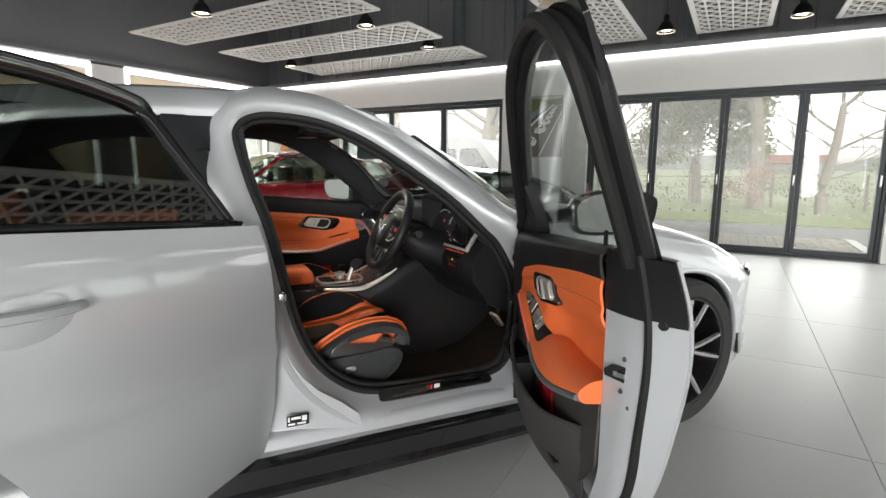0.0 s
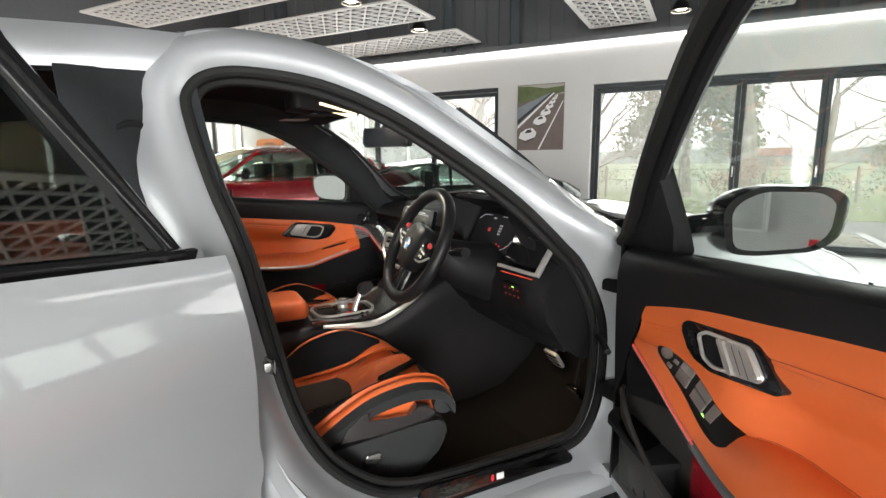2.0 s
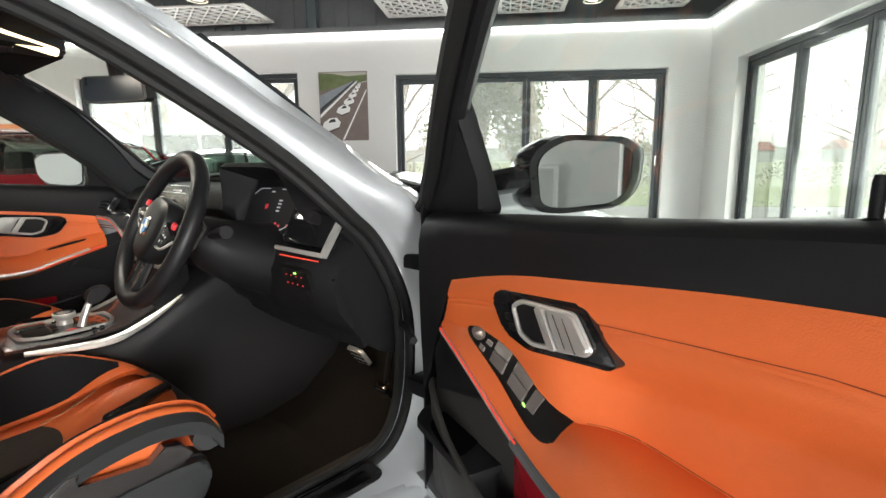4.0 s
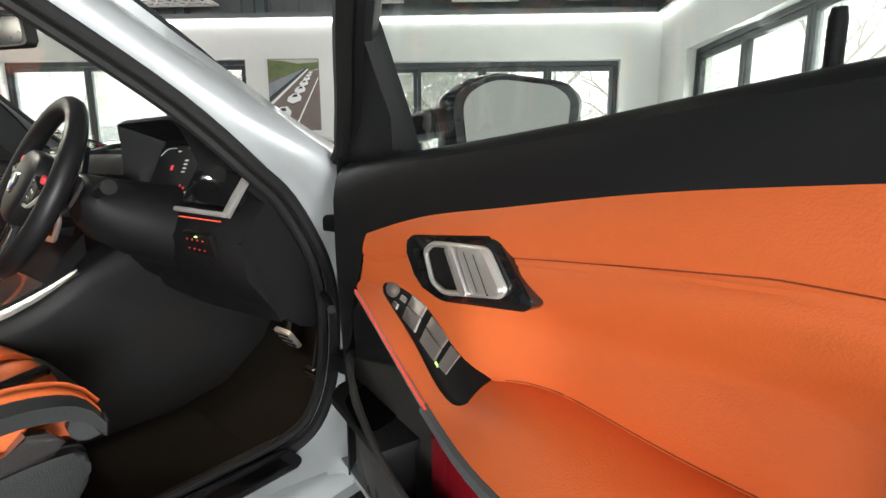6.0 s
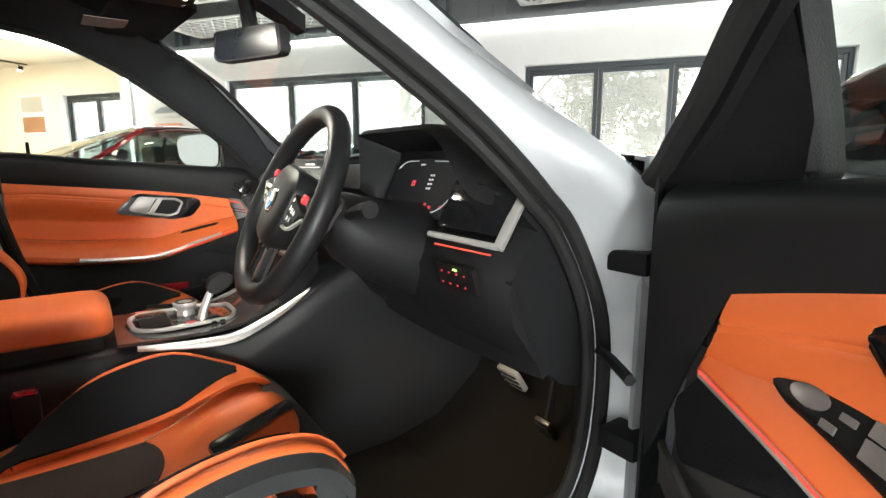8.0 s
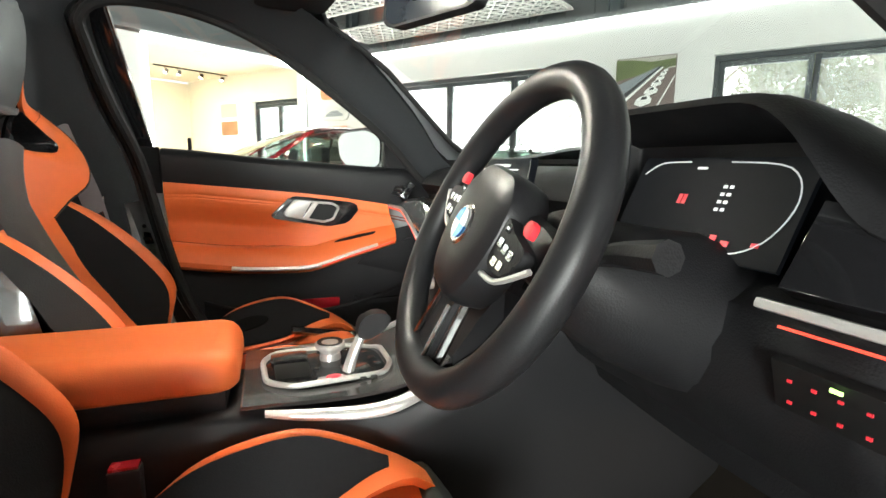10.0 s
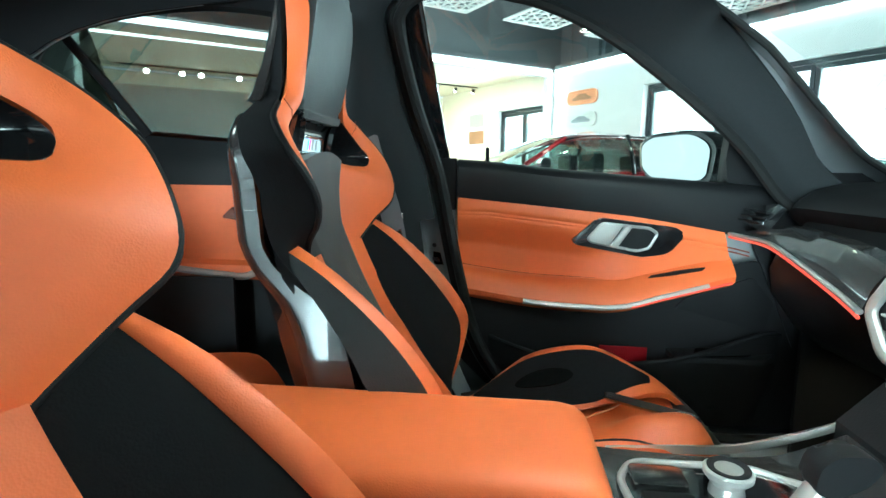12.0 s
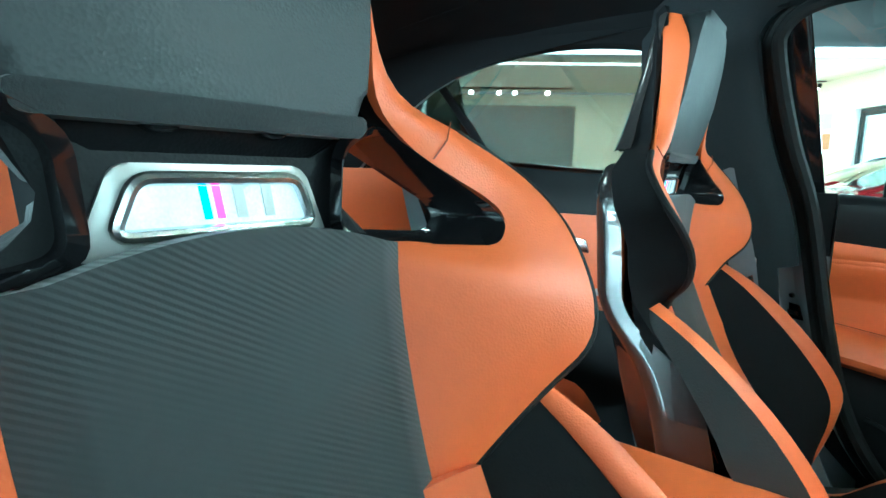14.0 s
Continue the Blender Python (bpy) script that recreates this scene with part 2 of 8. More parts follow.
# lighter copy of the black plastic, as lit on the open door
M_DOORPLASTIC_LIT = mat("charcoal_door_plastic", (0.034, 0.032, 0.030), 0.6, vary=0.12, scale=12, bump=0.15, bump_scale=420, kind="grain")
for m, k in ((M_ALCANT, 0.15), (M_FABRIC, 0.15), (M_CARPET, 0.15), (M_DEEP, 0.02), (M_BLACK, 0.24), (M_SCREEN, 0.2), (M_RUBBER, 0.25), (M_PAINT, 0.15), (M_BLKLEATHER, 0.28), (M_SWPANEL, 0.15), (M_PILLAR, 0.2)):
    m.node_tree.nodes["Principled BSDF"].inputs["Specular IOR Level"].default_value = k
M_RED = mat("red_indicator", (0.5, 0.02, 0.03), 0.4, vary=0.1, emit=(1.0, 0.06, 0.08), power=0.10)
M_AMBIENT = mat("red_ambient_light_line", (0.6, 0.05, 0.03), 0.4, vary=0, emit=(1.0, 0.08, 0.05), power=0.35)
M_GREENLAMP = mat("green_lamp", (0.2, 0.5, 0.05), .4, vary=0, emit=(.5, 1, .2), power=1.2)
M_TYRE = mat("tyre_rubber", (0.02, 0.02, 0.02), 0.8, vary=0.2, scale=20, bump=0.3, bump_scale=60)
M_RIM = mat("machined_alloy", (0.45, 0.45, 0.45), 0.25, 0.9, vary=0.05)
M_RIMDARK = mat("black_alloy", (0.02, 0.02, 0.021), 0.3, 0.6, vary=0.1)
M_WHITE = mat("white_print", (0.8, 0.8, 0.8), 0.5, vary=0.03)
M_REDCAR = mat("red_car_paint", (0.36, 0.012, 0.022), 0.25, 0.3, coat=1.0, vary=0.02)
M_DARKCAR = mat("dark_green_black_paint", (0.018, 0.024, 0.022), 0.2, 0.3, coat=1.0, vary=0.05)
M_VAN = mat("white_van_paint", (0.72, 0.72, 0.72), 0.4, coat=0.4, vary=0.04)
M_BRICK = mat("red_farm_roof", (0.25, 0.10, 0.07), 0.9, vary=0.2)


# ---------------------------------------------------------------- mesh helpers
def link(bm, name, material, parent=None, label="", sharp=32, flat=False, m=None):
    bmesh.ops.remove_doubles(bm, verts=bm.verts, dist=1e-5)
    bmesh.ops.recalc_face_normals(bm, faces=bm.faces)
    me = bpy.data.meshes.new(name)
    bm.to_mesh(me)
    bm.free()
    if not flat:
        me.polygons.foreach_set("use_smooth", [True] * len(me.polygons))
        me.set_sharp_from_angle(angle=radians(sharp))
    me.materials.append(material)
    ob = new(name, me)
    if parent:
        ob.parent = parent
    if m:
        ob.matrix_basis = m
    if label:
        tagged(ob, label)
    return ob


def part(name, bm, material, parent, label="", **kw):
    return link(bm, name, material, parent, label, **kw)


def box(bm, x0, x1, y0, y1, z0, z1, bev=0.0, seg=2, m=None):
    r = bmesh.ops.create_cube(bm, size=1.0)
    vs = r["verts"]
    bmesh.ops.scale(bm, vec=(abs(x1 - x0), abs(y1 - y0), abs(z1 - z0)), verts=vs)
    bmesh.ops.translate(bm, vec=((x0 + x1) / 2, (y0 + y1) / 2, (z0 + z1) / 2), verts=vs)
    if m:
        bmesh.ops.transform(bm, matrix=m, verts=vs)
    if bev:
        es = list({e for v in vs for e in v.link_edges})
        bmesh.ops.bevel(bm, geom=es, offset=bev, segments=seg, profile=0.6, affect="EDGES")
    return bm


def smoothed(pts, n, closed=False):
    """A Catmull-Rom curve through pts, n points to each span."""
    P = [Vector(p) for p in pts]
    out, k = [], len(P)
    for i in range(k if closed else k - 1):
        a, b, c, d = ((P[(i + j - 1) % k] if closed else P[min(max(i + j - 1, 0), k - 1)]) for j in range(4))
        for s in range(n):
            t = s / n
            out.append(0.5 * ((2 * b) + (c - a) * t + (2 * a - 5 * b + 4 * c - d) * t * t + (3 * b - a - 3 * c + d) * t ** 3))
    if not closed:
        out.append(P[-1])
    return out


def ring_faces(bm, rows, closed_u=False, closed_v=False, caps=False):
    vs = [[bm.verts.new(p) for p in row] for row in rows]
    nu, nv = len(vs), len(vs[0])
    for i in range(nu if closed_u else nu - 1):
        for j in range(nv if closed_v else nv - 1):
            q = [vs[i][j], vs[(i + 1) % nu][j], vs[(i + 1) % nu][(j + 1) % nv], vs[i][(j + 1) % nv]]
            if len(set(q)) == 4:
                try:
                    bm.faces.new(q)
                except ValueError:
                    pass
    if caps:
        bm.faces.new(vs[0])
        bm.faces.new(list(reversed(vs[-1])))
    return bm


def loft(rows, caps=True, bm=None):
    """Closed sections skinned one after the other."""
    return ring_faces(bm or bmesh.new(), rows, closed_v=True, caps=caps)


def sheet(f, nu, nv, thick, bm=None):
    """A shell of that thickness under the surface f(a, b), a and b from 0 to 1; it thickens against its normal."""
    g = [[Vector(f(i / nu, j / nv)) for j in range(nv + 1)] for i in range(nu + 1)]
    low = []
    for i in range(nu + 1):
        row = []
        for j in range(nv + 1):
            du = g[min(i + 1, nu)][j] - g[max(i - 1, 0)][j]
            dv = g[i][min(j + 1, nv)] - g[i][max(j - 1, 0)]
            row.append(g[i][j] - du.cross(dv).normalized() * thick)
        low.append(row)
    bm = bm or bmesh.new()
    A = [[bm.verts.new(p) for p in r] for r in g]
    B = [[bm.verts.new(p) for p in r] for r in low]
    for i in range(nu):
        for j in range(nv):
            bm.faces.new((A[i][j], A[i + 1][j], A[i + 1][j + 1], A[i][j + 1]))
            bm.faces.new((B[i][j], B[i][j + 1], B[i + 1][j + 1], B[i + 1][j]))
    for i in range(nu):
        for j in (0, nv):
            bm.faces.new((A[i][j], A[i + 1][j], B[i + 1][j], B[i][j]))
    for j in range(nv):
        for i in (0, nu):
            bm.faces.new((A[i][j], A[i][j + 1], B[i][j + 1], B[i][j]))
    return bm


def sweep(pts, r, n=8, closed=False, flat=1.0, up=(0, 0, 1), bm=None, taper=None):
    """A round bar along pts; flat squeezes it along its second axis."""
    P = [Vector(p) for p in pts]
    rows, k = [], len(P)
    for i, p in enumerate(P):
        t = (P[(i + 1) % k] - P[i - 1]) if closed else (P[min(i + 1, k - 1)] - P[max(i - 1, 0)])
        t.normalize()
        a = t.cross(Vector(up))
        if a.length < 1e-4:
            a = t.cross(Vector((1, 0, 0.01)))
        a.normalize()
        b = a.cross(t)
        rr = r * (taper(i / max(1, k - 1)) if taper else 1)
        rows.append([p + rr * (a * math.cos(2 * math.pi * j / n) + b * flat * math.sin(2 * math.pi * j / n)) for j in range(n)])
    return ring_faces(bm or bmesh.new(), rows, closed_u=closed, closed_v=True, caps=not closed)


def prism(outline, place, depth, bev=0.0, bm=None, seg=2):
    """An outline (a, b) laid by place(a, b, c), from c = 0 to c = depth; the edge at c = depth may be rounded."""
    bm = bm or bmesh.new()
    lo = [bm.verts.new(place(a, b, 0)) for a, b in outline]
    hi = [bm.verts.new(place(a, b, depth)) for a, b in outline]
    top = bm.faces.new(hi)
    bm.faces.new(list(reversed(lo)))
    k = len(outline)
    for i in range(k):
        bm.faces.new((lo[i], lo[(i + 1) % k], hi[(i + 1) % k], hi[i]))
    if bev:
        bmesh.ops.bevel(bm, geom=list(top.edges), offset=bev, segments=seg, profile=0.6, affect="EDGES")
    return bm


def rounded(pts, r, n=4):
    """The outline pts with its corners rounded."""
    out, k = [], len(pts)
    for i in range(k):
        p, a, c = Vector(pts[i]), Vector(pts[i - 1]), Vector(pts[(i + 1) % k])
        d1, d2 = a - p, c - p
        rr = min(r, d1.length * 0.45, d2.length * 0.45)
        s, e = p + d1.normalized() * rr, p + d2.normalized() * rr
        for j in range(n + 1):
            t = j / n
            out.append(tuple((1 - t) ** 2 * s + 2 * t * (1 - t) * p + t * t * e))
    return out


def lathe(profile, n=32, m=None, bm=None, caps=True):
    """A profile of (radius, height) turned about z."""
    bm = bm or bmesh.new()
    rows = [[Vector((r * math.cos(2 * math.pi * j / n), r * math.sin(2 * math.pi * j / n), h)) for j in range(n)] for r, h in profile]
    if m:
        rows = [[m @ p for p in row] for row in rows]
    return ring_faces(bm, rows, closed_v=True, caps=caps)


def lerp(a, b, t):
    return a + (b - a) * t


def curve1(pairs):
    """A smooth function through (x, y) pairs."""
    xs, ys = zip(*sorted(pairs))

    def f(x):
        if x <= xs[0]:
            return ys[0]
        if x >= xs[-1]:
            return ys[-1]
        i = max(k for k in range(len(xs) - 1) if xs[k] <= x)
        t = (x - xs[i]) / (xs[i + 1] - xs[i])
        m0 = (ys[i + 1] - ys[max(i - 1, 0)]) / (xs[i + 1] - xs[max(i - 1, 0)])
        m1 = (ys[min(i + 2, len(xs) - 1)] - ys[i]) / (xs[min(i + 2, len(xs) - 1)] - xs[i])
        h = xs[i + 1] - xs[i]
        return (2 * t ** 3 - 3 * t * t + 1) * ys[i] + (t ** 3 - 2 * t * t + t) * h * m0 + (3 * t * t - 2 * t ** 3) * ys[i + 1] + (t ** 3 - t * t) * h * m1
    return f

# ---------------------------------------------------------------- showroom (axes p, q, z)
P_WALL, Q_LEFT, Q_RIGHT, P_BACK, CEIL = 6.30, 6.90, -4.00, -7.0, 4.6
COVE = 2.70


def structure(name, bm, material, label, m=ROOM, **kw):
    return tagged(link(bm, name, material, m=m, **kw), label, kind="structure")


def wall_with_openings(axis, at, thick, a0, a1, top, holes):
    """A wall across axis 'p' or 'q' from a0 to a1, with holes (from, to, bottom, top)."""
    bm = bmesh.new()

    def put(b0, b1, z0, z1):
        if b1 - b0 > 0.005 and z1 - z0 > 0.005:
            if axis == "p":
                box(bm, at, at + thick, b0, b1, z0, z1)
            else:
                box(bm, b0, b1, at, at + thick, z0, z1)
    edge = a0
    for b0, b1, z0, z1 in sorted(holes):
        put(edge, b0, 0, top)
        put(b0, b1, z1, top)
        put(b0, b1, 0, z0)
        edge = b1
    put(edge, a1, 0, top)
    return bm


GARDEN = (-3.49, 0.11, 0.0, 2.18)
LONGWIN = (1.49, 4.92, 0.0, 2.24)
NEXTWIN = (7.10, 8.65, 0.75, 2.17)
SIDE = (-0.4, 5.5, 0.0, 2.14)
# BACK and REARSIDE: unseen openings, added to hold the fill lamps
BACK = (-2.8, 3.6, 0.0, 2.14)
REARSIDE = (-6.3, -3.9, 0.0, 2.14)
structure("wall_garden_side", wall_with_openings("p", P_WALL, 0.30, Q_RIGHT - 0.3, 11.2, COVE, [GARDEN, LONGWIN, NEXTWIN]), M_WALL, "white plastered wall with tall glazed openings", flat=True)
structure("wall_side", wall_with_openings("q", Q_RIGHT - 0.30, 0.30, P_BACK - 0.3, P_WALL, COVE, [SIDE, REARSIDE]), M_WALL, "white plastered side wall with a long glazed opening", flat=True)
structure("wall_inner", wall_with_openings("q", Q_LEFT, 0.20, P_BACK, P_WALL, COVE, [(3.38, 6.22, 0.0, 2.63), (-0.9, 2.87, 0.0, 2.63)]), M_WALL, "white inner wall with wide openings into the next room", flat=True)
structure("wall_back", wall_with_openings("p", P_BACK - 0.3, 0.30, Q_RIGHT, 11.2, COVE, [BACK]), M_WALL, "white rear wall of the showroom with an added opening for a fill lamp", flat=True)
structure("wall_far_room", box(bmesh.new(), P_BACK, P_WALL, 11.0, 11.2, 0, COVE), M_WARMWALL, "warm cream wall of the next room", flat=True)
structure("ceiling_far_room", box(bmesh.new(), P_BACK, P_WALL, Q_LEFT + 0.2, 11.0, 2.74, 2.80), M_WARMWALL, "cream ceiling of the next room", flat=True)

# upper storey of grey cladding behind the cove
bm = bmesh.new()
for p0, p1, q0, q1 in ((P_WALL + 0.3, P_WALL + 0.4, Q_RIGHT - 0.4, Q_LEFT + 0.3), (P_BACK - 0.4, P_BACK - 0.3, Q_RIGHT - 0.4, Q_LEFT + 0.3)):
    box(bm, p0, p1, q0, q1, COVE, CEIL)
for q0, q1 in ((Q_RIGHT - 0.4, Q_RIGHT - 0.3), (Q_LEFT + 0.2, Q_LEFT + 0.3)):
    box(bm, P_BACK - 0.3, P_WALL + 0.3, q0, q1, COVE, CEIL)
for i in range(28):
    q = Q_RIGHT + i * 0.4
    box(bm, P_WALL + 0.27, P_WALL + 0.3, q, q + 0.2, COVE, CEIL, bev=0.008, seg=1)
structure("wall_upper_cladding", bm, M_CLAD, "grey ribbed metal cladding above the cove", flat=True)

bm = bmesh.new()
box(bm, P_WALL - 0.10, P_WALL + 0.3, Q_RIGHT - 0.1, Q_LEFT + 0.1, COVE + 0.03, COVE + 0.09)
box(bm, P_BACK, P_WALL - 0.10, Q_RIGHT - 0.3, Q_RIGHT + 0.10, COVE + 0.03, COVE + 0.09)
box(bm, P_BACK, P_WALL - 0.10, Q_LEFT - 0.10, Q_LEFT + 0.2, COVE + 0.03, COVE + 0.09)
box(bm, P_BACK - 0.3, P_BACK + 0.10, Q_RIGHT, Q_LEFT, COVE + 0.095, COVE + 0.15)
structure("cove_ledge", bm, M_CLAD, "grey ledge over the cove light", flat=True)
bm = bmesh.new()
box(bm, P_WALL - 0.045, P_WALL - 0.005, Q_RIGHT + 0.05, Q_LEFT - 0.05, COVE - 0.005, COVE + 0.025)
tagged(link(bm, "cove_light", M_LED, m=ROOM), "continuous white led strip under the ledge", "strip light")
bm = bmesh.new()
box(bm, P_BACK + 0.2, P_WALL - 0.06, Q_RIGHT + 0.005, Q_RIGHT + 0.045, COVE - 0.005, COVE + 0.025)
tagged(link(bm, "cove_light", M_LED, m=ROOM), "continuous white led strip under the ledge", "strip light")
for p0, p1 in ((3.38, 6.22), (-0.9, 2.87)):
    bm = bmesh.new()
    box(bm, p0, p1, Q_LEFT - 0.012, Q_LEFT - 0.004, 2.63, 2.72)
    box(bm, p0 - 0.0, p0 + 0.07, Q_LEFT - 0.012, Q_LEFT - 0.004, 0.0, 2.63)
    box(bm, p1 - 0.07, p1, Q_LEFT - 0.012, Q_LEFT - 0.004, 0.0, 2.63)
    tagged(link(bm, "opening_light", M_LED, m=ROOM), "white led band round the wide opening", "strip light")

structure("ceiling", box(bmesh.new(), P_BACK - 0.4, P_WALL + 0.4, Q_RIGHT - 0.4, Q_LEFT + 0.3, CEIL, CEIL + 0.15), M_DECK, "dark grey roof deck", flat=True)


def i_beam(name, p0, p1, q0, q1, z0, z1, label):
    bm = bmesh.new()
    along_q = abs(q1 - q0) > abs(p1 - p0)
    if along_q:
        box(bm, p0, p1, q0, q1, z0, z0 + 0.02); box(bm, p0, p1, q0, q1, z1 - 0.02, z1)
        box(bm, (p0 + p1) / 2 - 0.008, (p0 + p1) / 2 + 0.008, q0, q1, z0 + 0.02, z1 - 0.02)
    else:
        box(bm, p0, p1, q0, q1, z0, z0 + 0.02); box(bm, p0, p1, q0, q1, z1 - 0.02, z1)
        box(bm, p0, p1, (q0 + q1) / 2 - 0.008, (q0 + q1) / 2 + 0.008, z0 + 0.02, z1 - 0.02)
    return tagged(link(bm, name, M_STEEL, m=ROOM, flat=True), label, "beam", "roof beams", "structure")


for q in (-1.2, 2.4, 5.9):
    i_beam("roof_beam", P_BACK, P_WALL + 0.25, q - 0.09, q + 0.09, CEIL - 0.36, CEIL, "grey steel roof beam under the deck")
for p in (-4.5, -1.5, 1.5, 4.5):
    i_beam("roof_purlin", p - 0.05, p + 0.05, Q_RIGHT - 0.2, Q_LEFT + 0.15, CEIL - 0.16, CEIL - 0.002, "grey steel purlin under the deck")
for q in (-1.2, 1.3, 2.4, 5.9):
    bm = bmesh.new()
    box(bm, P_WALL + 0.10, P_WALL + 0.26, q - 0.08, q - 0.065, COVE + 0.095, CEIL - 0.37)
    box(bm, P_WALL + 0.10, P_WALL + 0.26, q + 0.065, q + 0.08, COVE + 0.095, CEIL - 0.37)
    box(bm, P_WALL + 0.172, P_WALL + 0.188, q - 0.065, q + 0.065, COVE + 0.095, CEIL - 0.37)
    tagged(link(bm, "steel_column", M_STEEL, m=ROOM, flat=True), "grey steel column above the cove ledge", "column", "steel columns", "structure")


# ---- glazing
def glazed_screen(name, axis, at, a0, a1, z0, z1, n, label, handles=True):
    """Dark aluminium leaves with panes; axis 'p': the screen lies across p."""
    m = ROOM

    def put(bm, b0, b1, c0, c1, z0, z1, **kw):
        if axis == "p":
            box(bm, at + c0, at + c1, b0, b1, z0, z1, **kw)
        else:
            box(bm, b0, b1, at + c0, at + c1, z0, z1, **kw)
    bm = bmesh.new()
    put(bm, a0, a1, 0, 0.09, z1 - 0.06, z1, bev=0.004, seg=1)
    put(bm, a0, a1, 0, 0.09, z0, z0 + 0.03, bev=0.004, seg=1)
    put(bm, a0, a0 + 0.05, 0, 0.09, z0 + 0.03, z1 - 0.06, bev=0.004, seg=1)
    put(bm, a1 - 0.05, a1, 0, 0.09, z0 + 0.03, z1 - 0.06, bev=0.004, seg=1)
    root = tagged(link(bm, name, M_FRAME, m=m), label, "window", kind="structure")
    w = (a1 - a0 - 0.1) / n
    for i in range(n):
        b0, b1 = a0 + 0.05 + i * w, a0 + 0.05 + (i + 1) * w
        bm = bmesh.new()
        put(bm, b0 + 0.002, b0 + 0.055, 0.012, 0.078, z0 + 0.034, z1 - 0.064, bev=0.005, seg=1)
        put(bm, b1 - 0.055, b1 - 0.002, 0.012, 0.078, z0 + 0.034, z1 - 0.064, bev=0.005, seg=1)
        put(bm, b0 + 0.055, b1 - 0.055, 0.014, 0.076, z1 - 0.125, z1 - 0.064, bev=0.005, seg=1)
        put(bm, b0 + 0.055, b1 - 0.055, 0.014, 0.076, z0 + 0.034, z0 + 0.10, bev=0.005, seg=1)
        leaf = part("leaf_frame", bm, M_FRAME, root)
        bm = bmesh.new()
        put(bm, b0 + 0.05, b1 - 0.05, 0.042, 0.048, z0 + 0.095, z1 - 0.12)
        pane = part("pane", bm, M_GLASS, leaf)
        pane.visible_shadow = False
        bm = bmesh.new()
        for zz in (z0 + 0.55, z0 + 1.40):
            for k in range(5):
                b = b0 + 0.13 + k * (w - 0.26) / 4
                put(bm, b - 0.018, b + 0.018, 0.0395, 0.041, zz - 0.012, zz + 0.012)
        part("manifestation_mark", bm, M_GREYPLAQUE, leaf, "frosted safety squares on the glass")
        if handles:
            bm = bmesh.new()
            put(bm, b0 + 0.018, b0 + 0.038, -0.03, 0.0, z0 + 0.92, z0 + 1.06, bev=0.006)
            part("handle", bm, M_CHROME, leaf, "slim silver handle")
    return root


glazed_screen("window_1", "p", P_WALL + 0.10, GARDEN[0], GARDEN[1], GARDEN[2], GARDEN[3], 4, "anthracite folding glass doors to the garden")
glazed_screen("window_2", "p", P_WALL + 0.10, LONGWIN[0], LONGWIN[1], LONGWIN[2], LONGWIN[3], 3, "tall anthracite window in three panes", False)
glazed_screen("window_3", "q", Q_RIGHT - 0.20, SIDE[0], SIDE[1], SIDE[2], SIDE[3], 6, "long anthracite glazed screen in the side wall", False)
# glazing of the two added openings
glazed_screen("window_6", "q", Q_RIGHT - 0.20, REARSIDE[0], REARSIDE[1], REARSIDE[2], REARSIDE[3], 3, "unseen glazed screen added behind the saloon for a fill lamp", False)
glazed_screen("window_5", "p", P_BACK - 0.20, BACK[0], BACK[1], BACK[2], BACK[3], 6, "unseen glazed screen added in the rear wall for a fill lamp", False)
glazed_screen("window_4", "p", P_WALL + 0.10, NEXTWIN[0], NEXTWIN[1], NEXTWIN[2], NEXTWIN[3], 2, "two-pane window of the next room", False)

# ---- floor: large tiles on a grout bed
structure("floor", box(bmesh.new(), P_BACK - 0.3, P_WALL + 0.3, Q_RIGHT - 0.3, 11.2, -0.12, -0.004), M_GROUT, "dark grout bed under the tiles", flat=True)

# ---------------------------------------------------------------- things hung in the showroom
random.seed(11)


def clip_line(o, d, w, h):
    """The stretch of a line inside the rectangle (0..w, 0..h)."""
    t0, t1 = -1e9, 1e9
    for k, lim in ((0, w), (1, h)):
        if abs(d[k]) < 1e-9:
            if o[k] < 0 or o[k] > lim:
                return None
        else:
            a, b = sorted(((0 - o[k]) / d[k], (lim - o[k]) / d[k]))
            t0, t1 = max(t0, a), min(t1, b)
    return (t0, t1) if t1 - t0 > 0.03 else None


